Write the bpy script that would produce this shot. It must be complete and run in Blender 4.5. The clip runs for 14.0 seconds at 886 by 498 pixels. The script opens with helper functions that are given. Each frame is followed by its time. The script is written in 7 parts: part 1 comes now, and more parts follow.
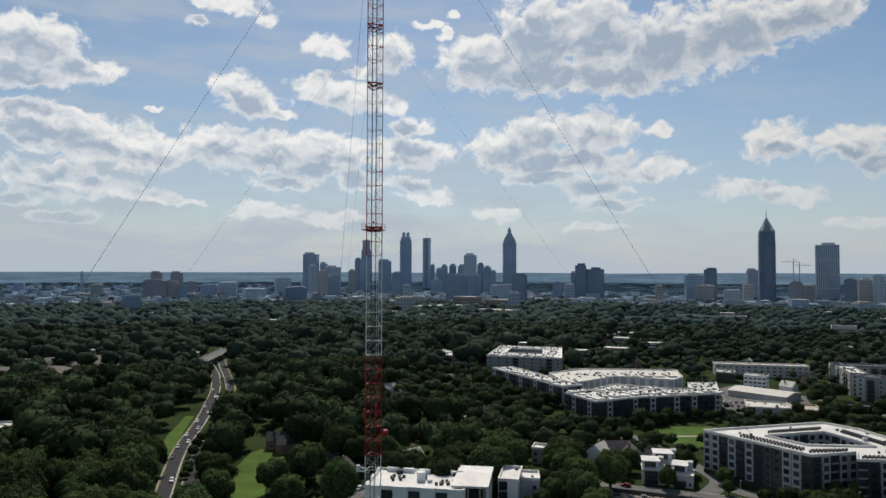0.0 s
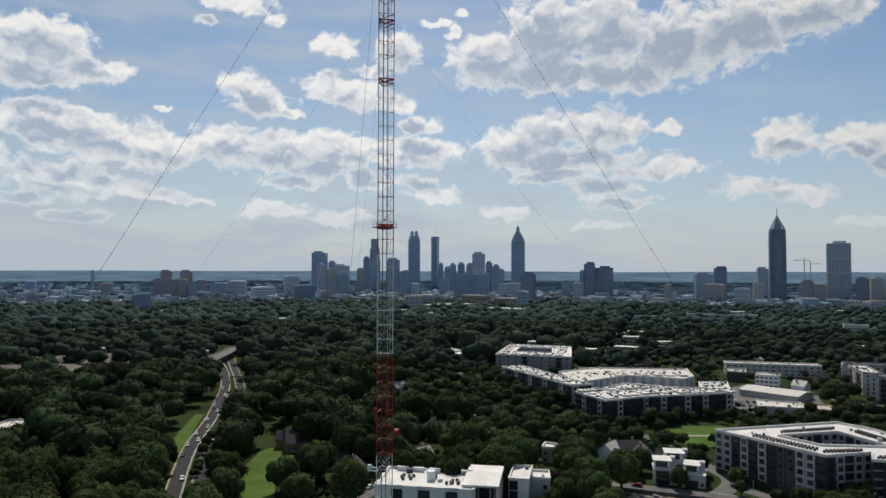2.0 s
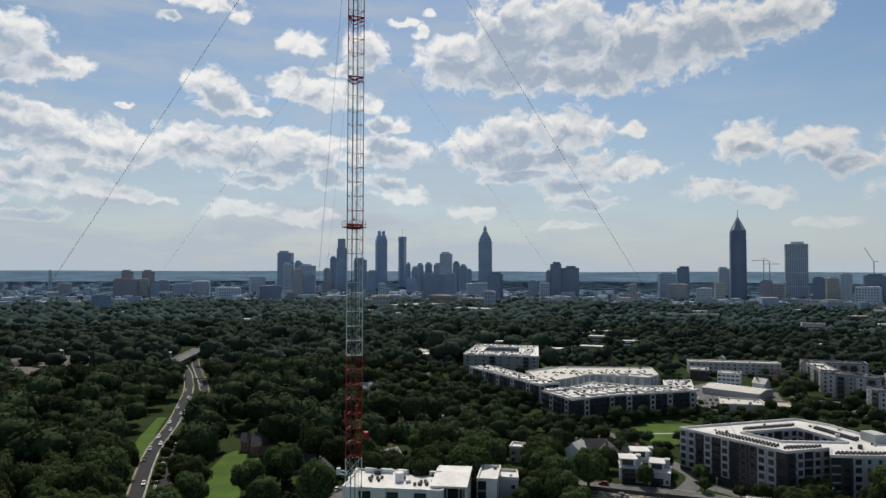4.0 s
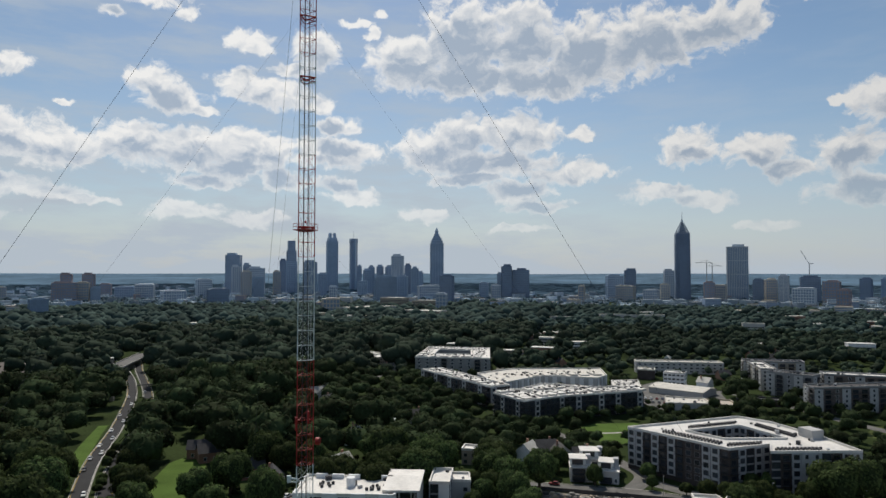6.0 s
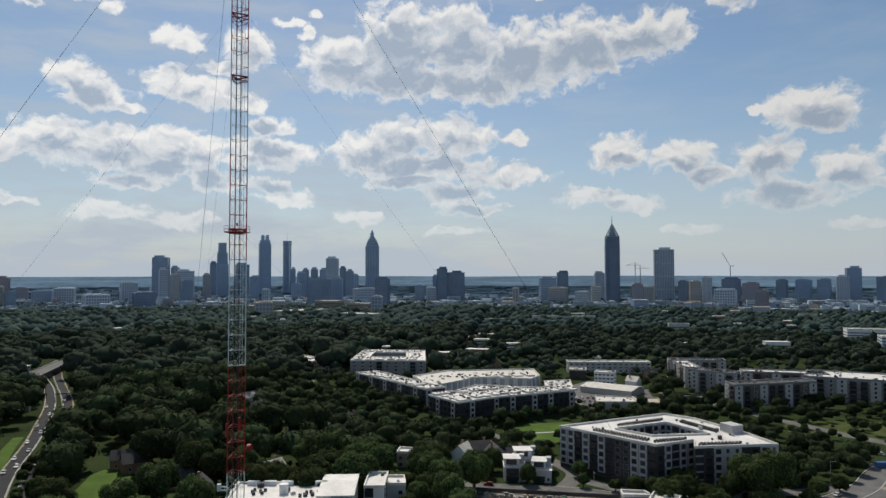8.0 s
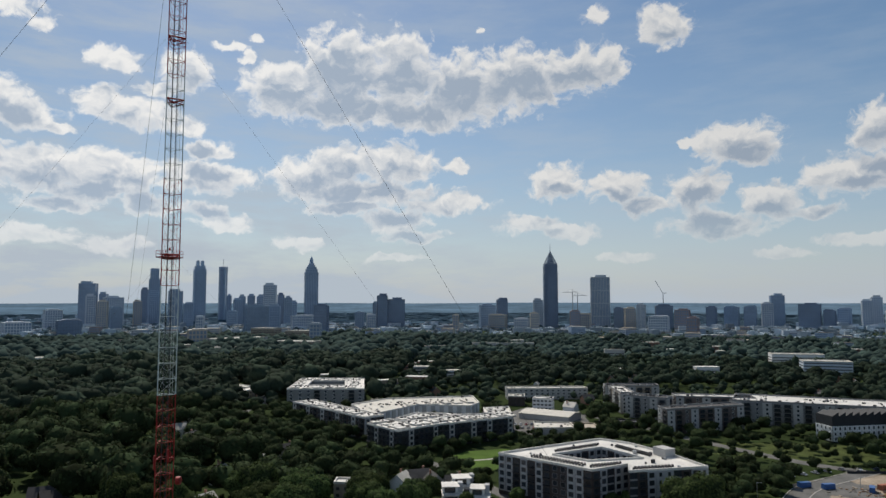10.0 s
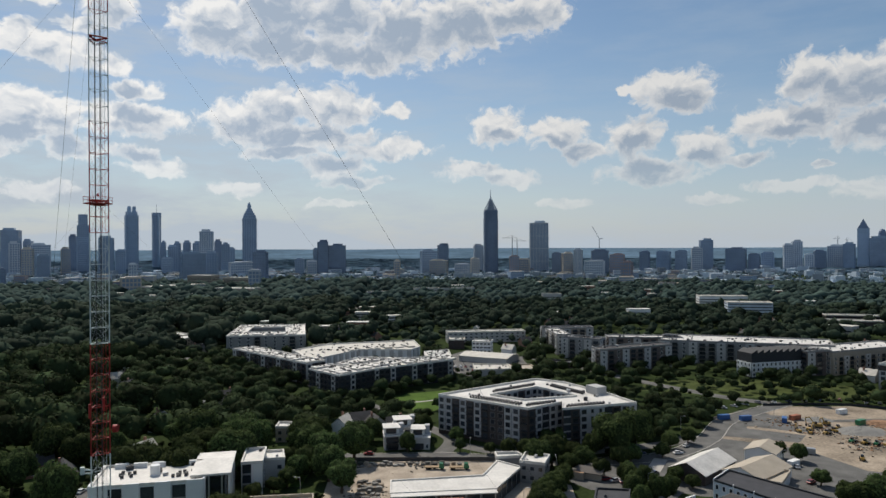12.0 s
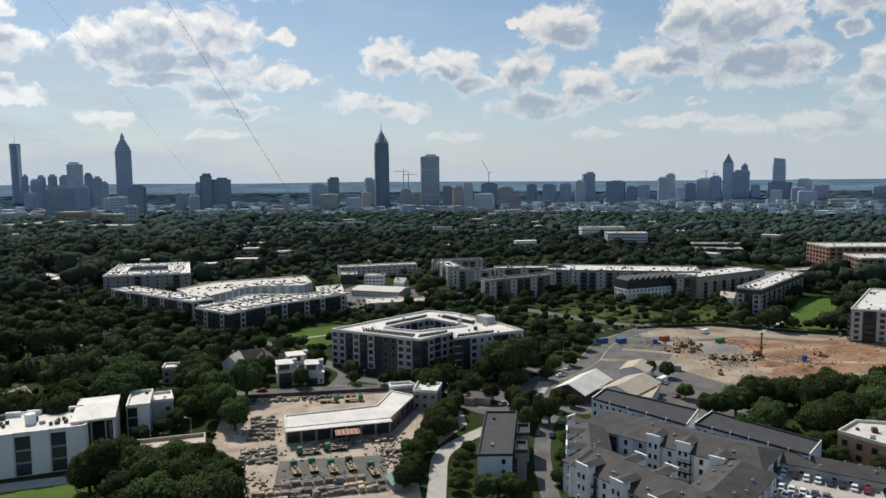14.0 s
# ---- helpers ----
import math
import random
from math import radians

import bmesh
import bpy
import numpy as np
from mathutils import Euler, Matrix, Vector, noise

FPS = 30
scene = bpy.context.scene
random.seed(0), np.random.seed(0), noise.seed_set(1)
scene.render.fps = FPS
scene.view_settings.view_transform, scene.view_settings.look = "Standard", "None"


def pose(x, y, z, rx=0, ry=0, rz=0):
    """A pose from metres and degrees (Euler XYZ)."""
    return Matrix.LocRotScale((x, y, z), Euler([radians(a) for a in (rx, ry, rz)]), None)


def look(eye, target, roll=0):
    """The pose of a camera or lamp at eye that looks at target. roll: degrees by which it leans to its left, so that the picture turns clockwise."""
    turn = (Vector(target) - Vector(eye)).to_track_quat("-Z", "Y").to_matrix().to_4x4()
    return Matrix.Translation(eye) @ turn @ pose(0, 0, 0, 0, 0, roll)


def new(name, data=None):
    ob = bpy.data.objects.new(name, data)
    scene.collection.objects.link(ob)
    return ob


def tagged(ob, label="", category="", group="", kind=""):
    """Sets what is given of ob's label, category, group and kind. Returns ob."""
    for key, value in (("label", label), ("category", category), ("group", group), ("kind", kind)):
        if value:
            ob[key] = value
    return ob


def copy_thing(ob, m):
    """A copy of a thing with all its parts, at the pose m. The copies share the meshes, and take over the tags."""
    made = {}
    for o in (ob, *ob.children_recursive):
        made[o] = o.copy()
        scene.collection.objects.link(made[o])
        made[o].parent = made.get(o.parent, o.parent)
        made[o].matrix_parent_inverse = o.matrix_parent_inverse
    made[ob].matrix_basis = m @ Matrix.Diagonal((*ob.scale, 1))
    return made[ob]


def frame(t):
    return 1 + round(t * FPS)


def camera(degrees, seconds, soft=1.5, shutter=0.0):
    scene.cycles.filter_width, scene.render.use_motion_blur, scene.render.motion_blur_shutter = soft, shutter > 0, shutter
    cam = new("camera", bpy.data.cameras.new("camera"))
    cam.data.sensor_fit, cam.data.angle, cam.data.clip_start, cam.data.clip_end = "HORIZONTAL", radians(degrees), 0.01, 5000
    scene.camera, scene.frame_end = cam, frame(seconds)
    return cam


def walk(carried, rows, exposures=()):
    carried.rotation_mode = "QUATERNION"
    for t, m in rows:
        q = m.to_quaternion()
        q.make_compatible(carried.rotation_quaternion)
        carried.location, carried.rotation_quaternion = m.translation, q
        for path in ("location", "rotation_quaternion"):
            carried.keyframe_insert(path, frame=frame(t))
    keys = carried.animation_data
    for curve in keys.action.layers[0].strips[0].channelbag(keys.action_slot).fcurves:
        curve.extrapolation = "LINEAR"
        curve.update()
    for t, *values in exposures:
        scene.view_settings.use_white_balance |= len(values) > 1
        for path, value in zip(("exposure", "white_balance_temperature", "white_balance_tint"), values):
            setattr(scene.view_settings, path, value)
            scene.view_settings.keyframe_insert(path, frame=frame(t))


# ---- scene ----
# the camera: a drone that hovers about 90 m up and turns
cam = camera(65.84, 14.0)
PATH = [
    (0, pose(0.00, -0.00, 90.00, 91.91, -0.14, 17.52)),
    (0.5, pose(-0.21, 0.26, 89.88, 91.89, -0.14, 17.69)),
    (1, pose(-0.52, 0.51, 89.81, 91.86, -0.14, 17.85)),
    (1.5, pose(-0.77, 0.75, 89.88, 91.83, -0.15, 18.05)),
    (2, pose(-1.00, 1.04, 89.84, 91.80, -0.13, 18.21)),
    (2.5, pose(-1.34, 1.26, 89.88, 91.78, -0.15, 17.59)),
    (5, pose(-2.11, 2.15, 90.02, 91.91, -0.06, 13.73)),
    (5.5, pose(-2.29, 2.27, 90.12, 91.97, -0.04, 12.55)),
    (6, pose(-2.29, 2.41, 90.12, 91.99, -0.04, 11.41)),
    (6.5, pose(-2.25, 2.47, 90.03, 92.08, 0.01, 10.21)),
    (7, pose(-2.24, 2.41, 90.10, 92.09, -0.02, 9.05)),
    (7.5, pose(-2.12, 2.21, 90.13, 92.14, 0.03, 7.68)),
    (8, pose(-2.17, 2.22, 90.17, 92.20, 0.08, 6.03)),
    (8.5, pose(-2.21, 2.41, 90.20, 93.00, 0.08, 4.52)),
    (8.7, pose(-2.16, 2.41, 90.16, 94.50, -0.02, 4.09)),
    (10.8, pose(-1.32, 0.72, 90.04, 94.25, 0.20, -0.94)),
    (11, pose(-1.26, 0.64, 90.02, 93.53, 0.22, -1.43)),
    (11.5, pose(-1.25, 0.54, 90.06, 91.72, 0.27, -2.61)),
    (12, pose(-1.24, 0.55, 90.13, 89.90, 0.30, -3.84)),
    (12.5, pose(-1.35, 0.46, 90.36, 86.89, 0.32, -5.19)),
    (13, pose(-1.35, 0.52, 90.57, 85.20, 0.32, -7.20)),
    (13.5, pose(-1.17, 0.68, 90.52, 85.21, 0.39, -10.03)),
    (14, pose(-1.39, 0.90, 90.39, 84.31, 0.42, -12.91)),
]
walk(cam, PATH, [(0, -0.10), (8.7, -0.10), (11, -0.12), (12, -0.06), (13, 0.05), (14, 0.10)])

# ---- light: hazy afternoon sun ahead of the camera, cumulus sky ----
SUN_AZ, SUN_EL = -20.0, 50.0

world = bpy.data.worlds.new("sky")
scene.world = world
world.use_nodes = True
wn, wl = world.node_tree.nodes, world.node_tree.links
wn.clear()


def wnode(kind):
    return wn.new(kind)


def wmath(op, a, b=None, c=None):
    n = wn.new("ShaderNodeMath")
    n.operation = op
    for i, v in enumerate((a, b, c)):
        if v is None:
            continue
        if isinstance(v, (int, float)):
            n.inputs[i].default_value = v
        else:
            wl.new(v, n.inputs[i])
    return n.outputs[0]


def wvec(op, a, b):
    n = wn.new("ShaderNodeVectorMath")
    n.operation = op
    for i, v in enumerate((a, b)):
        if isinstance(v, tuple):
            n.inputs[i].default_value = v
        else:
            wl.new(v, n.inputs[i])
    return n


def wsmooth(x, lo, hi):
    n = wn.new("ShaderNodeMapRange")
    n.interpolation_type = "SMOOTHSTEP"
    n.inputs["From Min"].default_value, n.inputs["From Max"].default_value = lo, hi
    wl.new(x, n.inputs["Value"])
    return n.outputs["Result"]


def wnoise(vec, scale, detail, rough):
    n = wn.new("ShaderNodeTexNoise")
    n.inputs["Scale"].default_value, n.inputs["Detail"].default_value, n.inputs["Roughness"].default_value = scale, detail, rough
    wl.new(vec, n.inputs["Vector"])
    return n


def wmix(fac, a, b):
    n = wn.new("ShaderNodeMix")
    n.data_type = "RGBA"
    for i, v in ((0, fac), (6, a), (7, b)):
        if isinstance(v, (tuple, float)):
            n.inputs[i].default_value = v
        else:
            wl.new(v, n.inputs[i])
    return n.outputs[2]


coords = wnode("ShaderNodeTexCoord").outputs["Generated"]
sep = wnode("ShaderNodeSeparateXYZ")
wl.new(coords, sep.inputs[0])
az = wmath("MULTIPLY", wmath("ARCTAN2", sep.outputs[0], sep.outputs[1]), 57.2958)
el = wmath("MULTIPLY", wmath("ARCSINE", sep.outputs[2]), 57.2958)
comb = wnode("ShaderNodeCombineXYZ")
wl.new(az, comb.inputs[0])
wl.new(el, comb.inputs[1])
dome = comb.outputs[0]

# cumulus banks: azimuth, elevation, half width, half height, in degrees
BANK_A = [(-48.7, 16.2, 3.7, 2.0), (-50.3, 16.4, 2.3, 1.9), (-45.4, 14.6, 3.3, 1.1), (-49.4, 13.9, 3.5, 1.2), (-35.4, 20.8, 3.6, 0.9), (-32.2, 20.0, 1.1, 0.7), (-37.5, 19.3, 1.2, 0.5), (-34.6, 14.4, 2.2, 1.6),
          (-33.1, 13.3, 2.9, 1.2), (-30.8, 12.5, 1.1, 0.5), (-28.1, 15.0, 2.3, 1.3), (-25.3, 14.3, 3.4, 1.2), (-21.6, 13.8, 1.8, 0.9), (-27.5, 18.2, 2.1, 1.0), (-22.0, 17.8, 2.3, 1.9), (-24.2, 16.2, 2.0, 0.7),
          (-18.7, 20.0, 1.6, 0.4), (-17.3, 19.2, 0.7, 0.6), (-16.7, 20.7, 0.7, 0.4), (-40.8, 12.5, 1.0, 0.3)]
BANK_B = [(-14.4, 17.1, 3.9, 2.4), (-9.4, 18.7, 4.7, 3.8), (-4.6, 18.7, 3.8, 3.5), (-9.2, 15.8, 8.0, 1.6), (0.5, 17.5, 4.8, 3.4), (-2.8, 15.3, 4.2, 1.4), (5.3, 18.2, 5.4, 2.8), (10.1, 18.7, 4.6, 2.1),
          (12.6, 18.9, 1.9, 1.5)]
BANK_C = [(-48.2, 10.4, 5.2, 1.9), (-49.3, 11.5, 2.2, 0.9), (-44.9, 9.7, 4.6, 1.7), (-40.9, 9.4, 4.1, 1.8), (-35.7, 9.8, 3.6, 1.9), (-31.7, 9.7, 4.3, 1.9), (-26.9, 9.9, 4.2, 1.8), (-20.6, 9.9, 4.2, 1.5),
          (-20.5, 12.0, 2.1, 0.9), (-28.1, 8.3, 3.9, 1.0), (-48.5, 6.8, 4.7, 1.2), (-45.3, 6.2, 5.2, 1.0), (-41.4, 6.0, 2.6, 0.7), (-49.9, 5.2, 2.4, 0.6), (-39.0, 5.6, 2.2, 0.4), (-30.8, 7.3, 3.0, 0.7),
          (-24.3, 7.6, 2.8, 0.9), (-19.1, 6.4, 2.7, 0.7)]
BANK_D = [(-32.1, 4.9, 3.4, 0.8), (-26.7, 4.4, 2.9, 0.7), (-13.0, 4.9, 2.4, 0.7), (-46.3, 4.1, 2.9, 0.5), (-20.1, 7.1, 1.9, 0.8), (-9.9, 11.3, 2.9, 1.9), (-5.3, 11.5, 4.3, 1.8), (-12.3, 10.2, 3.7, 1.8),
          (-7.8, 9.2, 7.4, 1.3), (0.2, 11.3, 1.1, 0.8), (-0.7, 8.2, 4.3, 0.8), (-4.9, 6.9, 3.3, 1.2), (-3.5, 5.5, 3.2, 0.6), (-9.2, 7.9, 3.7, 0.7), (-5.1, 3.6, 2.8, 0.4)]
BANK_E = [(22.4, 12.3, 3.6, 1.7), (23.5, 11.3, 2.6, 0.9), (18.7, 12.7, 0.9, 0.4), (32.1, 12.3, 2.5, 1.8), (35.9, 11.6, 5.4, 2.4), (30.9, 9.2, 4.6, 1.7), (37.2, 8.4, 5.6, 1.8), (40.5, 8.5, 2.2, 1.5),
          (43.1, 10.6, 1.4, 0.6), (44.4, 6.5, 2.2, 1.0)]
BANK_F = [(8.4, 9.8, 2.8, 1.6), (13.3, 9.2, 2.8, 1.5), (15.2, 7.7, 1.8, 0.9), (19.5, 8.6, 2.8, 2.1), (24.7, 7.6, 2.9, 1.6), (20.6, 6.1, 4.4, 1.3), (27.6, 6.8, 2.1, 0.6), (6.3, 6.5, 3.0, 0.9),
          (9.3, 5.8, 3.0, 0.8), (-18.5, 6.2, 2.2, 0.7), (25.6, 3.7, 2.5, 0.4), (36.2, 3.9, 2.8, 1.0), (33.2, 5.6, 0.9, 0.3), (42.3, 4.1, 4.1, 1.4), (13.7, 3.6, 2.8, 0.5)]
BANK_G = [(17.4, 21.5, 2.5, 1.7), (11.9, 22.7, 1.5, 0.8), (2.1, 22.0, 0.5, 0.4), (32.9, 5.8, 1.0, 0.2), (31.1, 4.6, 3.7, 0.5)]
BANK_H = [(-70, 12, 9, 4), (-75, 30, 14, 6), (70, 14, 10, 4), (60, 30, 12, 6), (110, 20, 14, 6), (-115, 24, 14, 7), (160, 18, 15, 6), (-160, 30, 16, 7), (20, 40, 10, 5), (-50, 42, 10, 6),
          (48, 8, 5, 2), (44, 13, 4, 2), (-56, 8, 6, 2.5), (-58, 17, 5, 2)]


def bank_field(at, least_height=0.0):
    """How deep a direction lies in the cloud banks: 1 in the middle of a bank, 0 at its rim, less outside."""
    least = None
    for caz, cel, cw, ch in BANK_A + BANK_B + BANK_C + BANK_D + BANK_E + BANK_F + BANK_G + BANK_H:
        if ch < least_height:
            continue
        cw, ch = cw * 1.04, ch * 1.08
        n = wn.new("ShaderNodeVectorMath")
        n.operation = "MULTIPLY_ADD"
        wl.new(at, n.inputs[0])
        n.inputs[1].default_value, n.inputs[2].default_value = (1 / cw, 1 / ch, 0.0), (-caz / cw, -cel / ch, 0.0)
        far = wn.new("ShaderNodeVectorMath")
        far.operation = "LENGTH"
        wl.new(n.outputs[0], far.inputs[0])
        least = far.outputs["Value"] if least is None else wmath("SMOOTH_MIN", least, far.outputs["Value"], 0.14)
    return wmath("SUBTRACT", 1.0, least)


swirl = wnoise(dome, 0.42, 4, 0.55)
shift = wvec("MULTIPLY", wvec("SUBTRACT", swirl.outputs["Color"], (0.5, 0.5, 0.5)).outputs[0], (2.6, 1.9, 0.0)).outputs[0]
warped = wvec("ADD", dome, shift).outputs[0]
sunward = wvec("ADD", warped, (-0.2, 1.7, 0.0)).outputs[0]
puff_at = wvec("MULTIPLY", warped, (1.0, 1.2, 1.0)).outputs[0]
puff = wnoise(puff_at, 0.70, 9, 0.60).outputs["Fac"]
puff_low = wnoise(puff_at, 0.70, 5, 0.52).outputs["Fac"]
puff_above = wnoise(wvec("ADD", puff_at, (-0.08, 0.50, 0.0)).outputs[0], 0.70, 5, 0.52).outputs["Fac"]
here = wmath("ADD", bank_field(warped), wmath("MULTIPLY", wmath("SUBTRACT", puff, 0.50), 1.55))
above = wmath("ADD", bank_field(sunward, 0.9), wmath("MULTIPLY", wmath("SUBTRACT", puff_above, 0.50), 0.8))
cover = wsmooth(here, 0.0, 0.42)
# the sun stands above and behind: rims and tops shine, thick lower parts are grey
relief = wmath("MULTIPLY", wmath("SUBTRACT", puff_low, puff_above), 1.35)
lit = wmath("SUBTRACT", 0.96, wmath("MULTIPLY", wsmooth(above, -0.36, 0.50), wsmooth(here, 0.06, 0.74)))
lit = wmath("MINIMUM", wmath("MAXIMUM", wmath("ADD", lit, relief), 0.0), 1.0)
veil = wnoise(wvec("MULTIPLY", dome, (0.10, 0.42, 1.0)).outputs[0], 1.0, 5, 0.6).outputs["Fac"]
haze = wmath("EXPONENT", wmath("MULTIPLY", wmath("MAXIMUM", el, 0.0), -0.135))
thin = wmath("ADD", 0.16, wmath("MULTIPLY", wsmooth(wmath("MULTIPLY", az, -1.0), -22.0, 30.0), 0.42))
haze = wmath("MINIMUM", wmath("ADD", wmath("MULTIPLY", haze, 0.90), wmath("MULTIPLY", wsmooth(veil, 0.36, 0.70), thin)), 1.0)

sky = wnode("ShaderNodeTexSky")
sky.sky_type, sky.sun_disc = "NISHITA", False
sky.sun_elevation, sky.sun_rotation = radians(SUN_EL), radians(SUN_AZ)
sky.altitude, sky.air_density, sky.dust_density, sky.ozone_density = 300.0, 1.0, 0.9, 1.8
blue = wnode("ShaderNodeBackground")
blue.inputs["Strength"].default_value = 0.085
tone = wnode("ShaderNodeHueSaturation")
tone.inputs["Hue"].default_value, tone.inputs["Saturation"].default_value = 0.494, 1.15
wl.new(sky.outputs[0], tone.inputs["Color"])
wl.new(tone.outputs[0], blue.inputs["Color"])
cloud = wnode("ShaderNodeBackground")
cloud.inputs["Strength"].default_value = 1.0
wl.new(wmix(lit, (0.36, 0.43, 0.525, 1.0), (0.84, 0.83, 0.81, 1.0)), cloud.inputs["Color"])
mist = wnode("ShaderNodeBackground")
mist.inputs["Color"].default_value = (0.48, 0.545, 0.615, 1.0)
with_mist, with_cloud = wnode("ShaderNodeMixShader"), wnode("ShaderNodeMixShader")
wl.new(haze, with_mist.inputs[0])
wl.new(blue.outputs[0], with_mist.inputs[1])
wl.new(mist.outputs[0], with_mist.inputs[2])
fade = wmath("MULTIPLY", cover, wmath("ADD", 0.30, wmath("MULTIPLY", wsmooth(el, 1.0, 10.0), 0.65)))
wl.new(fade, with_cloud.inputs[0])
wl.new(with_mist.outputs[0], with_cloud.inputs[1])
wl.new(wmath("ADD", 1.12, wmath("MULTIPLY", wsmooth(az, -22.0, 25.0), -0.22)), cloud.inputs["Strength"])
wl.new(cloud.outputs[0], with_cloud.inputs[2])
wl.new(with_cloud.outputs[0], wnode("ShaderNodeOutputWorld").inputs[0])

sun = new("sun", bpy.data.lights.new("sun", "SUN"))
sun.data.energy, sun.data.angle, sun.data.color = 4.0, radians(0.6), (1.0, 0.93, 0.82)
sa, se = radians(SUN_AZ), radians(SUN_EL)
sun.matrix_world = look((0, 0, 300), (-math.sin(sa) * 100, -math.cos(sa) * 100, 300 - 100 * math.tan(se)))

# ---- materials ----
def material(name, color, rough=0.8, metal=0.0, vary=0.25, scale=0.6, fine=8.0, bump=0.0, tint=0.0, spread=0.0, source="object", through_light=0.0, spec=0.3):
    """A surface with variation at two scales; spread: brightness change from object to object or from island to island."""
    m = bpy.data.materials.new(name)
    m.use_nodes = True
    n, l = m.node_tree.nodes, m.node_tree.links
    b = n["Principled BSDF"]
    b.inputs["Roughness"].default_value, b.inputs["Metallic"].default_value = rough, metal
    b.inputs["Specular IOR Level"].default_value = spec
    geo = n.new("ShaderNodeNewGeometry")
    a, c = n.new("ShaderNodeTexNoise"), n.new("ShaderNodeTexNoise")
    for t, s, d in ((a, scale, 4), (c, fine, 3)):
        l.new(geo.outputs["Position"], t.inputs["Vector"])
        t.inputs["Scale"].default_value, t.inputs["Detail"].default_value = s, d
    both = n.new("ShaderNodeMath")
    both.operation = "MULTIPLY_ADD"
    both.inputs[1].default_value = 0.6
    l.new(a.outputs["Fac"], both.inputs[0])
    half = n.new("ShaderNodeMath")
    half.operation = "MULTIPLY"
    half.inputs[1].default_value = 0.4
    l.new(c.outputs["Fac"], half.inputs[0])
    l.new(half.outputs[0], both.inputs[2])
    value = n.new("ShaderNodeMapRange")
    value.inputs["From Min"].default_value, value.inputs["From Max"].default_value = 0.3, 0.7
    value.inputs["To Min"].default_value, value.inputs["To Max"].default_value = 1 - vary, 1 + vary
    l.new(both.outputs[0], value.inputs["Value"])
    out = value.outputs["Result"]
    if spread:
        if source == "island":
            rnd = geo.outputs["Random Per Island"]
        else:
            rnd = n.new("ShaderNodeObjectInfo").outputs["Random"]
        sp = n.new("ShaderNodeMapRange")
        sp.inputs["To Min"].default_value, sp.inputs["To Max"].default_value = 1 - spread, 1 + spread
        l.new(rnd, sp.inputs["Value"])
        mul = n.new("ShaderNodeMath")
        mul.operation = "MULTIPLY"
        l.new(out, mul.inputs[0])
        l.new(sp.outputs["Result"], mul.inputs[1])
        out = mul.outputs[0]
    hsv = n.new("ShaderNodeHueSaturation")
    hsv.inputs["Color"].default_value = (*color, 1)
    l.new(out, hsv.inputs["Value"])
    if tint:
        hue = n.new("ShaderNodeMapRange")
        hue.inputs["To Min"].default_value, hue.inputs["To Max"].default_value = 0.5 - tint, 0.5 + tint
        l.new(rnd if spread else a.outputs["Fac"], hue.inputs["Value"])
        l.new(hue.outputs["Result"], hsv.inputs["Hue"])
    l.new(hsv.outputs[0], b.inputs["Base Color"])
    if bump:
        bp = n.new("ShaderNodeBump")
        bp.inputs["Strength"].default_value, bp.inputs["Distance"].default_value = bump, 0.3
        l.new(c.outputs["Fac"], bp.inputs["Height"])
        l.new(bp.outputs[0], b.inputs["Normal"])
    if through_light:
        tr, mx = n.new("ShaderNodeBsdfTranslucent"), n.new("ShaderNodeMixShader")
        l.new(hsv.outputs[0], tr.inputs[0])
        mx.inputs[0].default_value = through_light
        l.new(b.outputs[0], mx.inputs[1])
        l.new(tr.outputs[0], mx.inputs[2])
        l.new(mx.outputs[0], n["Material Output"].inputs[0])
    return m


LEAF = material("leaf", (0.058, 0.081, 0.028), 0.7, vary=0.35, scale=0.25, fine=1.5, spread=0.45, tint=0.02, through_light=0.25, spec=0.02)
# inner crown in a darker leaf green: shade between the sprays, put into colour
SHADED_LEAF_CORE = material("shaded_leaf_core", (0.024, 0.034, 0.014), 0.9, vary=0.5, scale=0.4, fine=2.6, bump=1.0, spread=0.3, spec=0.02)
WOODS = material("woods_leaf", (0.034, 0.048, 0.021), 0.8, vary=0.4, scale=0.05, fine=1.6, bump=1.0, spread=0.5, source="island", tint=0.02, through_light=0.15, spec=0.02)
# suburb, far and hazy leaf colours carry distance haze as added blue
HAZED_MID_WOODS = material("hazed_suburb_leaf", (0.035, 0.050, 0.033), 0.8, vary=0.45, scale=0.03, fine=0.8, bump=1.0, spread=0.3, source="island", tint=0.02, through_light=0.15, spec=0.02)
HAZED_FAR_WOODS = material("hazed_far_leaf", (0.042, 0.063, 0.054), 0.9, vary=0.4, scale=0.012, fine=0.2, spread=0.4, source="island", spec=0.02)
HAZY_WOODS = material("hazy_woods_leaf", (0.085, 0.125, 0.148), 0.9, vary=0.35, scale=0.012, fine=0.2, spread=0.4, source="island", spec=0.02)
BARK = material("bark", (0.09, 0.065, 0.045), 0.9, vary=0.4, scale=2, fine=15)
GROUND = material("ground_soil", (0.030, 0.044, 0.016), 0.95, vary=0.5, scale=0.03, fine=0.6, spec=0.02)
# land, trees and blocks towards the horizon: aerial haze mixed into base colours
HAZED_LAND = material("hazed_distant_land", (0.098, 0.155, 0.212), 0.95, vary=0.45, scale=0.004, fine=0.03, spec=0.0)
HAZED_TREES = material("hazed_distant_trees", (0.100, 0.162, 0.215), 1.0, vary=0.2, scale=0.01, fine=0.08, spread=0.15, source="island", spec=0.0)
HAZED_BLOCKS = material("hazed_city_blocks", (0.36, 0.42, 0.48), 0.8, vary=0.15, scale=0.01, fine=0.1, spread=0.5, source="island")
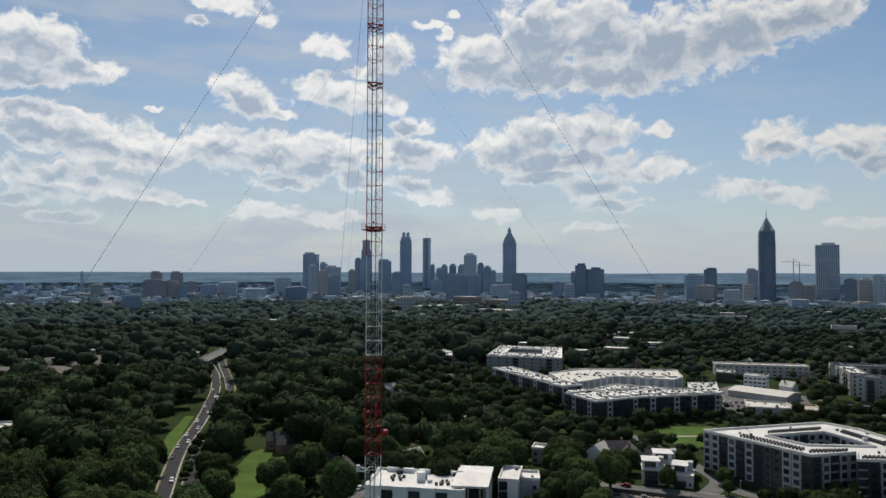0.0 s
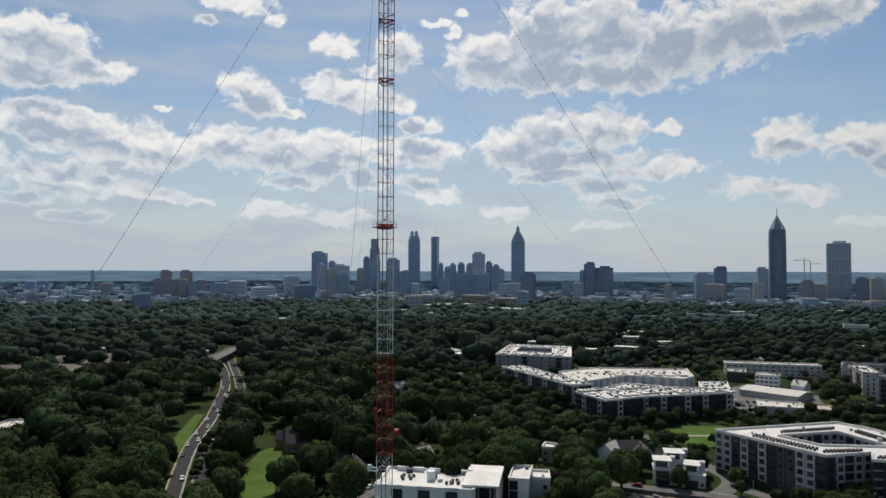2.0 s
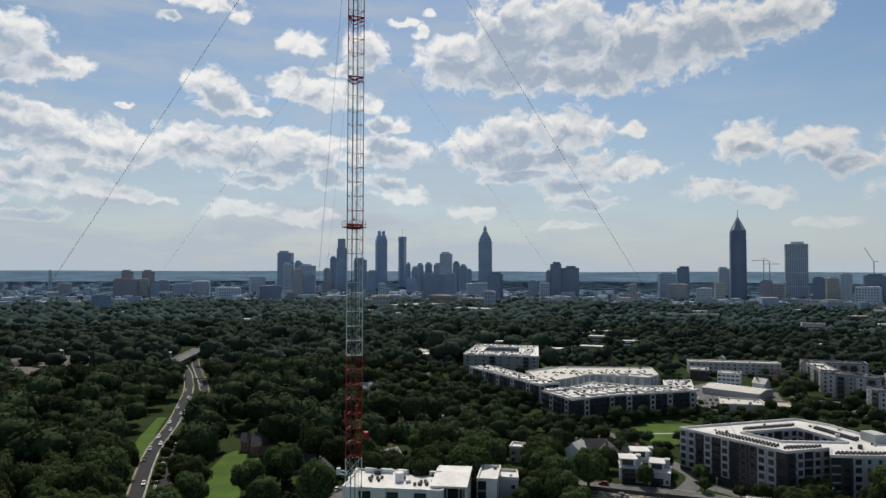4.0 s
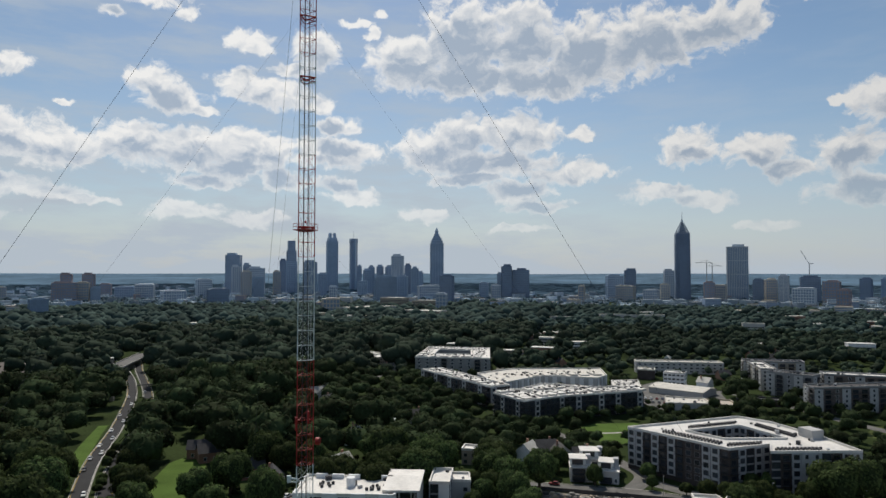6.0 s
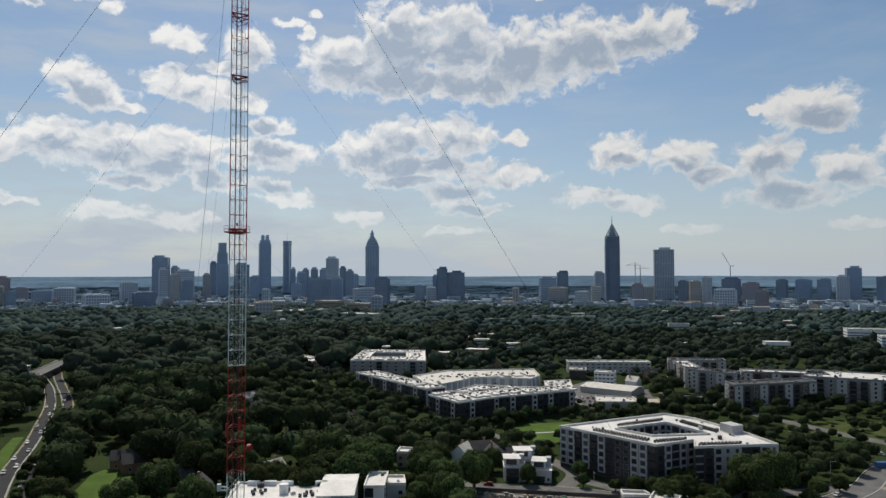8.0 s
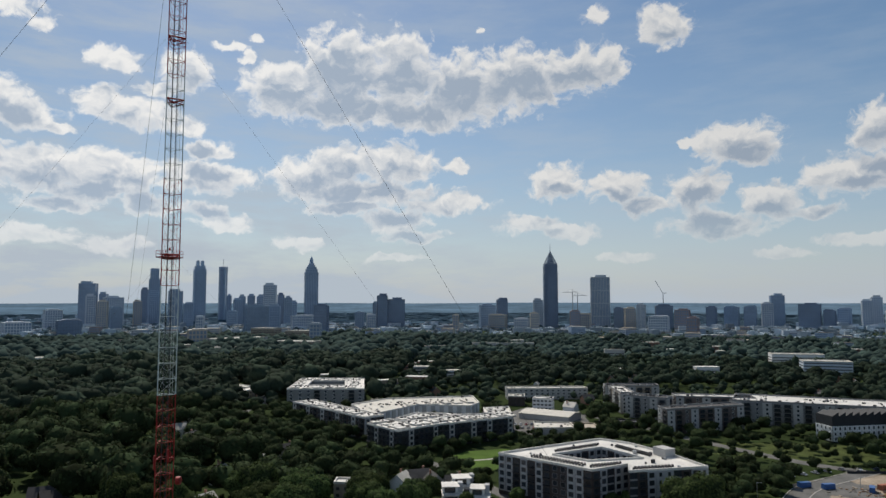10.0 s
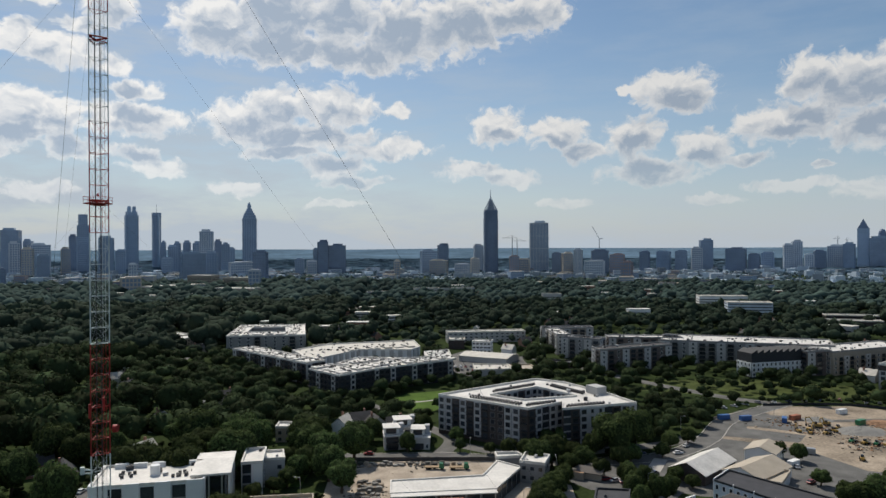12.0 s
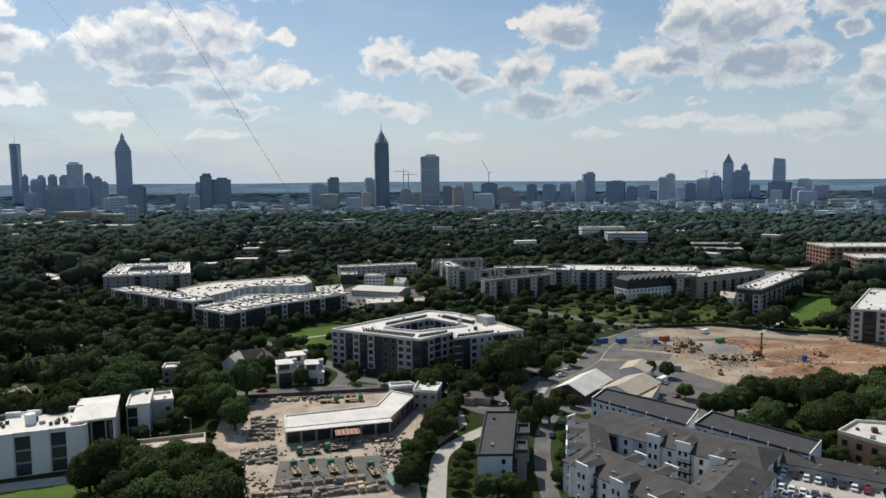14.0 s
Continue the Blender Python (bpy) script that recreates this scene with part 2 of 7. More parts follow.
GRASS = material("grass", (0.074, 0.122, 0.028), 0.9, vary=0.3, scale=0.08, fine=2.0, bump=0.3, spec=0.03)
ROUGH_GRASS = material("rough_grass", (0.062, 0.078, 0.027), 0.9, vary=0.5, scale=0.12, fine=1.5, bump=0.3, spec=0.03)
ASPHALT = material("asphalt", (0.038, 0.038, 0.040), 0.9, vary=0.25, scale=0.2, fine=3, spec=0.12)
PALE_ASPHALT = material("worn_asphalt", (0.128, 0.125, 0.118), 0.85, vary=0.42, scale=0.12, fine=2, spec=0.15)
CONCRETE = material("concrete", (0.38, 0.36, 0.33), 0.85, vary=0.2, scale=0.3, fine=4)
YARD_DIRT = material("yard_dirt", (0.38, 0.32, 0.255), 0.95, vary=0.42, scale=0.12, fine=1.5, spec=0.08)
CLAY = material("red_clay", (0.27, 0.165, 0.105), 0.95, vary=0.7, scale=0.07, fine=0.8, bump=0.3, spec=0.05)
SAND = material("pale_dirt", (0.29, 0.24, 0.185), 0.95, vary=0.65, scale=0.06, fine=0.8, bump=0.3, spec=0.05)
LINE_PAINT = material("line_paint", (0.70, 0.69, 0.64), 0.7, vary=0.15)
YELLOW_LINE = material("yellow_line", (0.60, 0.42, 0.08), 0.7, vary=0.15)
ROOF_WHITE = material("white_roof_membrane", (0.62, 0.595, 0.55), 0.6, vary=0.24, scale=0.12, fine=0.9)
ROOF_CREAM = material("weathered_white_roof", (0.54, 0.51, 0.45), 0.7, vary=0.22, scale=0.2, fine=1.0)
ROOF_GREY = material("grey_shingle_roof", (0.070, 0.066, 0.064), 0.85, vary=0.38, scale=0.3, fine=3)
ROOF_DARK = material("dark_bitumen_roof", (0.045, 0.045, 0.05), 0.75, vary=0.3, scale=0.3, fine=3)
ROOF_TAN = material("tan_metal_roof", (0.42, 0.36, 0.28), 0.6, vary=0.15, scale=0.2, fine=2)
ROOF_RUST = material("rust_roof", (0.33, 0.12, 0.07), 0.8, vary=0.4, scale=0.5, fine=3)
WHITE_WALL = material("white_stucco", (0.72, 0.72, 0.71), 0.75, vary=0.07, scale=0.2, fine=2)
PALE_PANEL = material("pale_panel", (0.44, 0.43, 0.415), 0.7, vary=0.08, scale=0.3, fine=2)
GREY_WALL = material("grey_stucco", (0.24, 0.24, 0.24), 0.8, vary=0.1, scale=0.3, fine=2)
BLUE_SIDING = material("pale_blue_siding", (0.47, 0.53, 0.59), 0.7, vary=0.08, scale=0.3, fine=3)
TAN_WALL = material("tan_stucco", (0.33, 0.285, 0.23), 0.8, vary=0.1, scale=0.3, fine=2)
DARK_BRICK = material("dark_brick", (0.062, 0.050, 0.047), 0.85, vary=0.25, scale=0.4, fine=6)
BROWN_BRICK = material("brown_brick", (0.135, 0.112, 0.10), 0.85, vary=0.22, scale=0.4, fine=6)
MID_PANEL = material("grey_panel", (0.40, 0.40, 0.405), 0.7, vary=0.08, scale=0.3, fine=2)
CHARCOAL = material("charcoal_panel", (0.032, 0.034, 0.038), 0.7, vary=0.2, scale=0.4, fine=3)
BRICK = material("red_brick", (0.30, 0.165, 0.12), 0.85, vary=0.2, scale=0.3, fine=6)
ORANGE_BRICK = material("orange_brick", (0.40, 0.24, 0.14), 0.85, vary=0.2, scale=0.3, fine=6)
GLASS_DARK = material("dark_window_glass", (0.03, 0.036, 0.045), 0.12, vary=0.3, scale=0.5, fine=2, spread=0.5, spec=0.6)
FRAME_WHITE = material("white_frame", (0.70, 0.70, 0.69), 0.6, vary=0.05)
STEEL = material("galvanised_steel", (0.40, 0.41, 0.42), 0.45, metal=0.7, vary=0.2, fine=6)
DARK_STEEL = material("dark_equipment", (0.05, 0.05, 0.052), 0.6, vary=0.3, fine=5)
MAST_WHITE = material("mast_white_paint", (0.66, 0.70, 0.68), 0.5, vary=0.12, scale=0.8, fine=6)
MAST_RED = material("mast_red_paint", (0.36, 0.026, 0.022), 0.5, vary=0.25, scale=0.8, fine=6)
CABLE = material("guy_cable", (0.07, 0.07, 0.075), 0.5, metal=0.5, vary=0.1)
# city towers; pale blue of distance haze is mixed into these base colours
HAZED_GRANITE = material("hazed_granite", (0.31, 0.39, 0.50), 0.6, spread=0.15, vary=0.1, scale=0.02, fine=0.1)
HAZED_PALE_STONE = material("hazed_pale_stone", (0.50, 0.54, 0.59), 0.7, spread=0.2, vary=0.1, scale=0.02, fine=0.1)
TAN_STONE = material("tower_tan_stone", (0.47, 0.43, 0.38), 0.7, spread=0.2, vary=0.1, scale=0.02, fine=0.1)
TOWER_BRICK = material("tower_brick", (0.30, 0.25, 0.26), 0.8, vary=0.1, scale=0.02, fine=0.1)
HAZED_DARK = material("hazed_dark_cladding", (0.15, 0.20, 0.285), 0.45, vary=0.15, scale=0.02, fine=0.1)
HAZED_GLASS = material("hazed_glass", (0.20, 0.27, 0.375), 0.18, vary=0.15, scale=0.02, fine=0.1, spec=0.6)
HAZED_BLUE_GLASS = material("hazed_blue_glass", (0.23, 0.32, 0.43), 0.15, vary=0.15, scale=0.02, fine=0.1, spec=0.7)
# shingle colour darkened to paint the cloud shadow on the school roofs
ROOF_SHADED = material("shaded_shingle_roof", (0.145, 0.128, 0.112), 0.9, vary=0.2, scale=0.2, fine=4)

# ---- mesh tools ----
from mathutils.geometry import tessellate_polygon

class Build:
    """Collects boxes, prisms and faces and makes one mesh of them."""

    def __init__(self):
        self.v, self.f, self.m = [], [], []

    def face(self, points, mi=0):
        k = len(self.v)
        self.v += [tuple(p) for p in points]
        self.f.append(tuple(range(k, k + len(points))))
        self.m.append(mi)

    def box(self, x0, y0, z0, x1, y1, z1, mi=0, at=None):
        k = len(self.v)
        pts = [(x0, y0, z0), (x1, y0, z0), (x1, y1, z0), (x0, y1, z0), (x0, y0, z1), (x1, y0, z1), (x1, y1, z1), (x0, y1, z1)]
        self.v += [tuple(at @ Vector(p)) for p in pts] if at is not None else pts
        for q in ((3, 2, 1, 0), (4, 5, 6, 7), (0, 1, 5, 4), (1, 2, 6, 5), (2, 3, 7, 6), (3, 0, 4, 7)):
            self.f.append(tuple(k + i for i in q))
            self.m.append(mi)
        return self

    def bar(self, a, b, r, mi=0, n=4):
        """A round bar from a to b."""
        a, b = Vector(a), Vector(b)
        w = (b - a).normalized()
        u = w.orthogonal().normalized()
        s = w.cross(u)
        k = len(self.v)
        for e in (a, b):
            for i in range(n):
                t = math.tau * i / n
                self.v.append(tuple(e + r * (math.cos(t) * u + math.sin(t) * s)))
        for i in range(n):
            j = (i + 1) % n
            self.f.append((k + i, k + j, k + n + j, k + n + i))
            self.m.append(mi)
        self.f += [tuple(k + i for i in range(n))[::-1], tuple(k + n + i for i in range(n))]
        self.m += [mi, mi]
        return self

    def prism(self, poly, z0, z1, mi=0, holes=(), top=True):
        for ring in (poly, *holes):
            for (ax, ay), (bx, by) in zip(ring, ring[1:] + ring[:1]):
                self.face([(ax, ay, z0), (bx, by, z0), (bx, by, z1), (ax, ay, z1)], mi)
        if top:
            self.sheet(poly, z1, mi, holes)
        return self

    def sheet(self, poly, z, mi=0, holes=()):
        loops = [[Vector((x, y, 0)) for x, y in ring] for ring in (poly, *holes)]
        flat = [p for ring in loops for p in ring]
        k = len(self.v)
        self.v += [(p.x, p.y, z) for p in flat]
        for t in tessellate_polygon(loops):
            a, b, c = (flat[i] for i in t)
            if (b - a).cross(c - a).z < 0:
                t = t[::-1]
            self.f.append(tuple(k + i for i in t))
            self.m.append(mi)
        return self

    def mesh(self, name, mats, smooth=False):
        me = bpy.data.meshes.new(name)
        me.from_pydata(self.v, [], self.f)
        for mt in mats if isinstance(mats, (list, tuple)) else [mats]:
            me.materials.append(mt)
        if len(me.materials) > 1:
            me.polygons.foreach_set("material_index", self.m)
        if smooth:
            me.polygons.foreach_set("use_smooth", [True] * len(me.polygons))
        me.update()
        return me


def part(name, data, mats, parent, label="", m=None):
    """Links a Build or a mesh as one mesh object under a thing."""
    me = data.mesh(name, mats) if isinstance(data, Build) else data
    ob = new(name, me)
    ob.parent = parent
    if m is not None:
        ob.matrix_local = m
    return tagged(ob, label) if label else ob


def thing(name, label, category, x=0.0, y=0.0, z=0.0, turn=0.0, group="", kind=""):
    ob = new(name)
    ob.empty_display_size = 0.5
    ob.matrix_world = pose(x, y, z, 0, 0, turn)
    return tagged(ob, label, category, group, kind)


def solid(name, data, mats, label, category="", kind="", group="", m=None):
    ob = new(name, data.mesh(name, mats) if isinstance(data, Build) else data)
    if m is not None:
        ob.matrix_world = m
    return tagged(ob, label, category, group, kind)


def ccw(poly):
    s = sum(ax * by - bx * ay for (ax, ay), (bx, by) in zip(poly, poly[1:] + poly[:1]))
    return list(poly) if s > 0 else list(poly)[::-1]


CLEAR = []          # plan areas where no tree stands


def keep_clear(poly, margin=0.0):
    cx, cy = sum(p[0] for p in poly) / len(poly), sum(p[1] for p in poly) / len(poly)
    grown = []
    for x, y in poly:
        d = math.hypot(x - cx, y - cy) or 1
        grown.append((x + (x - cx) / d * margin, y + (y - cy) / d * margin))
    CLEAR.append(grown)


def strip(points, width):
    """The outline of a road along its middle line."""
    left, right = [], []
    for i, (x, y) in enumerate(points):
        ax, ay = points[max(i - 1, 0)]
        bx, by = points[min(i + 1, len(points) - 1)]
        d = math.hypot(bx - ax, by - ay)
        nx, ny = -(by - ay) / d * width / 2, (bx - ax) / d * width / 2
        left.append((x + nx, y + ny))
        right.append((x - nx, y - ny))
    return left + right[::-1]


def smooth_line(points, n=6):
    out = []
    pts = [points[0], *points, points[-1]]
    for i in range(1, len(pts) - 2):
        p0, p1, p2, p3 = (Vector(p) for p in pts[i - 1:i + 3])
        for k in range(n):
            t = k / n
            q = 0.5 * (2 * p1 + (p2 - p0) * t + (2 * p0 - 5 * p1 + 4 * p2 - p3) * t * t + (3 * p1 - p0 - 3 * p2 + p3) * t ** 3)
            out.append((q.x, q.y))
    out.append(tuple(points[-1]))
    return out


def ribbon(points, width, z, mi=0, b=None):
    b = b or Build()
    ring = strip(points, width)
    n = len(points)
    for i in range(n - 1):
        q = [ring[i], ring[i + 1], ring[2 * n - 2 - i], ring[2 * n - 1 - i]]
        b.face([(x, y, z) for x, y in q][::-1], mi)
    return b


# ---- land ----
def land_height(r):
    t = min(max((r - 2500) / 2300, 0), 1)
    return 84 * t ** 1.25


def polar_sheet(r0, r1, steps, spokes, ripple=0.0):
    b = Build()
    for i in range(steps + 1):
        r = r0 + (r1 - r0) * i / steps
        for k in range(spokes):
            a = math.tau * k / spokes
            z = land_height(r)
            if ripple:
                z += ripple * min(1, (r - 2500) / 800) * noise.noise(Vector((r * 0.002, 6 * math.cos(a), 6 * math.sin(a))))
            b.v.append((r * math.sin(a), r * math.cos(a), z))
    for i in range(steps):
        for k in range(spokes):
            j = (k + 1) % spokes
            p = i * spokes
            b.f.append((p + k, p + j, p + spokes + j, p + spokes + k)[::-1])
            b.m.append(0)
    return b


low = polar_sheet(1.0, 2500, 24, 96)
low.f.append(tuple(range(96))[::-1])
low.m.append(0)
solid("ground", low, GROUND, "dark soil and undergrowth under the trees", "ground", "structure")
solid("backdrop", polar_sheet(2500, 4850, 40, 240, 5.0), HAZED_LAND, "hazy blue wooded plain out to the horizon", "distant land", "structure")

# ---- roads, lawns, yards ----
west = smooth_line([(-172, 205), (-188.5, 228), (-229, 289), (-262, 349), (-289, 394), (-319.5, 443), (-347, 482), (-375, 519), (-421, 574), (-470, 640)])
east = smooth_line([(-161, 209), (-179, 232), (-208, 274.5), (-236, 326), (-269, 386), (-308, 446), (-336.5, 485), (-365.5, 522), (-399, 564.5), (-425, 600), (-460, 650)])
solid("road", ribbon(west, 6.6, 0.05), ASPHALT, "two-lane parkway carriageway of grey asphalt", "road", "structure")
solid("road", ribbon(east, 6.2, 0.05), ASPHALT, "parkway carriageway of grey asphalt", "road", "structure")
for line, off in ((west, -3.0), (west, 3.0), (east, -2.8), (east, 2.8)):
    side = strip(line, 2 * abs(off))
    n = len(line)
    edge = side[:n] if off > 0 else side[n:][::-1]
    solid("trim", ribbon(edge, 0.16, 0.09), YELLOW_LINE if off * (1 if line is west else -1) > 0 else LINE_PAINT, "painted edge line", "road line", "structure")
for line in (west, east):
    solid("kerb", ribbon(strip(line, 7.0)[:len(line)], 0.35, 0.15), CONCRETE, "pale concrete kerb and gutter", "kerb", "structure")
    solid("kerb", ribbon(strip(line, 7.0)[len(line):], 0.35, 0.15), CONCRETE, "pale concrete kerb and gutter", "kerb", "structure")
for line in (west, east):
    keep_clear(strip(line, 15))


def lawn(poly, mat, label, z=0.04, name="lawn", clear=True):
    solid(name, Build().sheet(ccw(poly), z), mat, label, name.replace("_", " "), "structure")
    if clear:
        keep_clear(poly)


lawn([(-226, 278), (-236, 294), (-266, 344), (-276, 362), (-281, 360), (-257, 314), (-239, 285), (-228, 273)], GRASS, "mown green verge beside the parkway")
lawn([(-184, 232), (-204, 262), (-224, 292), (-240, 322), (-235.5, 317), (-214, 277), (-195, 247)], ROUGH_GRASS, "grass strip between the carriageways")
lawn([(-158, 230), (-178, 254), (-186, 274), (-194, 298), (-192, 310), (-178, 304), (-165, 277), (-158, 254), (-146, 234)], GRASS, "bright lawn below trees")
keep_clear([(-140, 216), (-152, 218), (-176, 246), (-200, 300), (-194, 318), (-174, 312), (-152, 268), (-138, 240)])
lawn([(-10, 402), (14, 372), (30, 392), (44, 420), (28, 432), (5, 424)], GRASS, "park lawn beside an apartment block")
solid("path", ribbon(smooth_line([(-6, 398), (14, 402), (34, 412)]), 2.2, 0.08), CONCRETE, "pale footpath across the lawn", "path", "structure")
lawn([(288, 346), (304, 334), (348, 378), (398, 424), (390, 440), (372, 436), (332, 396)], GRASS, "park lawn with winding path")
solid("path", ribbon(smooth_line([(268, 345), (300, 368), (318, 380), (338, 410), (372, 448), (390, 470)]), 3.5, 0.09), CONCRETE, "pale winding park path", "path", "structure")
lawn([(-45, 262), (-38, 262), (-36, 290), (-46, 290)], GRASS, "small garden lawn")
lawn([(-130, 205), (-60, 205), (-60, 222), (-130, 218)], GRASS, "lawn before the white office")
lawn([(-128, 214), (-62, 221), (-62, 227), (-128, 222)], CONCRETE, "pale paved drive before the office", 0.09, "pavement")
lawn([(-260, 1210), (-215, 1200), (-212, 1240), (-258, 1250)], ROUGH_GRASS, "distant sports field")
# stone yard
lawn([(-30, 180), (33, 172), (36, 210), (62, 240), (64, 255), (45, 282), (30, 290), (-28, 290)], YARD_DIRT, "pale dusty yard of the stone merchant", 0.05, "yard")
lawn([(-8, 196), (26, 192), (28, 219), (-6, 222)], PALE_ASPHALT, "grey paved patch in the yard", 0.09, "pavement", False)
street = smooth_line([(-60, 306), (-26, 298), (19, 295.5), (40, 290), (64, 284), (90, 283), (116, 289), (143, 311), (170, 345), (220, 378)])
solid("road", ribbon(street, 9.0, 0.10), PALE_ASPHALT, "worn grey street past the yard", "road", "structure")
solid("kerb", ribbon(strip(street, 10.0)[:len(street)], 0.5, 0.22), CONCRETE, "concrete kerb", "kerb", "structure")
solid("kerb", ribbon(strip(street, 10.0)[len(street):], 0.5, 0.22), CONCRETE, "concrete kerb", "kerb", "structure")
keep_clear(strip(street, 13))
side_road = smooth_line([(18, 300), (24, 322), (12, 346), (-4, 372), (-18, 396)])
solid("road", ribbon(side_road, 8.0, 0.07), PALE_ASPHALT, "side street beside the apartment block", "road", "structure")
keep_clear(strip(side_road, 12))
front_road = smooth_line([(22, 316), (44, 298), (60, 292), (96, 300), (122, 306), (140, 318)])
solid("road", ribbon(front_road, 8.0, 0.06), PALE_ASPHALT, "street before the apartment block", "road", "structure")
keep_clear(strip(front_road, 10))
drive = smooth_line([(34, 168), (41, 196), (47, 215), (60, 228), (76, 240), (96, 262), (110, 284)])
solid("road", ribbon(drive, 5.6, 0.12), CONCRETE, "pale concrete drive between trees", "road", "structure")
keep_clear(strip(drive, 9))
lane = smooth_line([(66, 160), (72, 185), (80, 210), (92, 235), (104, 250)])
solid("road", ribbon(lane, 5.6, 0.07), PALE_ASPHALT, "grey lane between apartment blocks", "road", "structure")
keep_clear(strip(lane, 10))
lawn([(92, 252), (108, 240), (140, 235), (165, 262), (160, 290), (135, 290), (112, 284)], PALE_ASPHALT, "worn asphalt lot round the workshops", 0.06, "pavement")
lawn([(150, 420), (205, 395), (262, 385), (300, 395), (300, 410), (262, 440), (210, 452), (165, 450)], ROUGH_GRASS, "green park strip with young trees", 0.03, "lawn", False)
lawn([(63, 262), (70, 250), (84, 246), (98, 262), (106, 280), (88, 284), (66, 283)], PALE_ASPHALT, "worn paved corner beside the street", 0.05, "pavement", False)
# building site
lawn([(150, 312), (165, 352), (205, 372), (252, 368), (300, 330), (345, 300), (345, 225), (268, 248), (215, 250), (186, 262), (178, 292)], SAND, "bare pale earth of a building site", 0.05, "building_site")
lawn([(228, 318), (262, 330), (300, 318), (340, 296), (330, 240), (268, 256), (236, 276)], CLAY, "red clay earth graded for building", 0.10, "building_site", False)
lawn([(152, 316), (166, 348), (196, 362), (200, 322), (182, 302)], PALE_ASPHALT, "old grey lot on the building site", 0.09, "pavement", False)
solid("path", ribbon(smooth_line([(206, 376), (250, 373), (290, 345), (330, 318), (350, 306)]), 4.0, 0.14), CONCRETE, "pale trail along the building site", "path", "structure")
lawn([(118, 242), (142, 208), (158, 210), (174, 222), (190, 240), (215, 250), (186, 262), (178, 292), (150, 312), (143, 306), (130, 290), (112, 284)], PALE_ASPHALT, "worn asphalt and dirt lot behind the townhouses", 0.04, "pavement")
keep_clear([(112, 240), (140, 205), (151, 213), (165, 240), (165, 265), (140, 262)])
keep_clear([(-140, 130), (-40, 130), (-46, 180), (-60, 203), (-62, 228), (-140, 228)])
keep_clear([(-62, 222), (-26, 222), (-34, 264), (-46, 268), (-62, 264)])
keep_clear([(-24, 140), (66, 140), (66, 174), (34, 182), (28, 189), (-14, 189)])
keep_clear([(62, 200), (110, 215), (118, 288), (84, 284), (64, 284), (52, 250)])
long_road = smooth_line([(100, 560), (128, 520), (150, 470), (172, 430), (195, 395), (214, 378)])
solid("road", ribbon(long_road, 9, 0.06), PALE_ASPHALT, "straight street past the apartment blocks", "road", "structure")
keep_clear(strip(long_road, 11))
lawn([(30, 520), (50, 470), (60, 470), (98, 500), (100, 560), (60, 600), (34, 560)], PALE_ASPHALT, "pale asphalt lots round the warehouses", 0.05, "pavement")
for a, b in (((-80, 600), (-60, 1150)), ((-175, 560), (-230, 900)), ((380, 500), (470, 560))):
    ln = smooth_line([a, ((a[0] + b[0]) / 2 + 6, (a[1] + b[1]) / 2), b])
    solid("road", ribbon(ln, 8, 0.06), PALE_ASPHALT, "straight street between the trees", "road", "structure")
    keep_clear(strip(ln, 10))
lawn([(400, 500), (452, 505), (480, 560), (440, 600), (405, 540)], PALE_ASPHALT, "parking lot by the brick factory", 0.05, "parking_lot")

office_street = smooth_line([(-134, 215), (-122, 236), (-115.5, 262), (-112, 285), (-100, 305)])
solid("road", ribbon(office_street, 8.0, 0.12), PALE_ASPHALT, "grey side street with parked cars", "road", "structure")
keep_clear(strip(office_street, 12))
solid("path", ribbon(smooth_line([(-122, 222), (-112, 240), (-107, 262)]), 2.2, 0.14), CONCRETE, "pale footpath beside the street", "path", "structure")
# overpass across the parkway
over = thing("overpass", "concrete road bridge across the parkway with pale parapets", "bridge", -425, 588, 0, 112)
part("deck", Build().box(-58, -7, 5.2, 58, 7, 6.2), PALE_ASPHALT, over, "worn asphalt deck")
for s in (-6.8, 6.8):
    part("parapet", Build().box(-58, s - 0.25, 6.2, 58, s + 0.25, 7.2), CONCRETE, over)
for x in (-38, -14, 14, 38):
    part("bridge_pier", Build().box(x - 0.8, -6, -0.2, x + 0.8, 6, 5.2), CONCRETE, over)
keep_clear([(-372, 510), (-386, 500), (-412, 520), (-468, 645), (-455, 660), (-440, 655)])
second = thing("overpass", "narrow pale bridge behind the first one", "bridge", -500, 715, 0, 35)
part("deck", Build().box(-30, -4, 5.2, 30, 4, 6.0), CONCRETE, second)
for s in (-3.8, 3.8):
    part("parapet", Build().box(-30, s - 0.2, 6.0, 30, s + 0.2, 7.0), CONCRETE, second)
for x in (-14, 14):
    part("bridge_pier", Build().box(x - 0.6, -3.5, -0.2, x + 0.6, 3.5, 5.2), CONCRETE, second)
keep_clear([(-530, 690), (-485, 660), (-465, 700), (-478, 740), (-520, 720)])
gantry = thing("sign_gantry", "dark steel sign gantry across the carriageway", "sign gantry", -322, 468, 0, 38)
part("beam", Build().box(-9, -0.3, 5.4, 9, 0.3, 6.2), DARK_STEEL, gantry)
for x in (-9, 9):
    part("post", Build().box(x - 0.2, -0.2, 0, x + 0.2, 0.2, 6.2), DARK_STEEL, gantry)

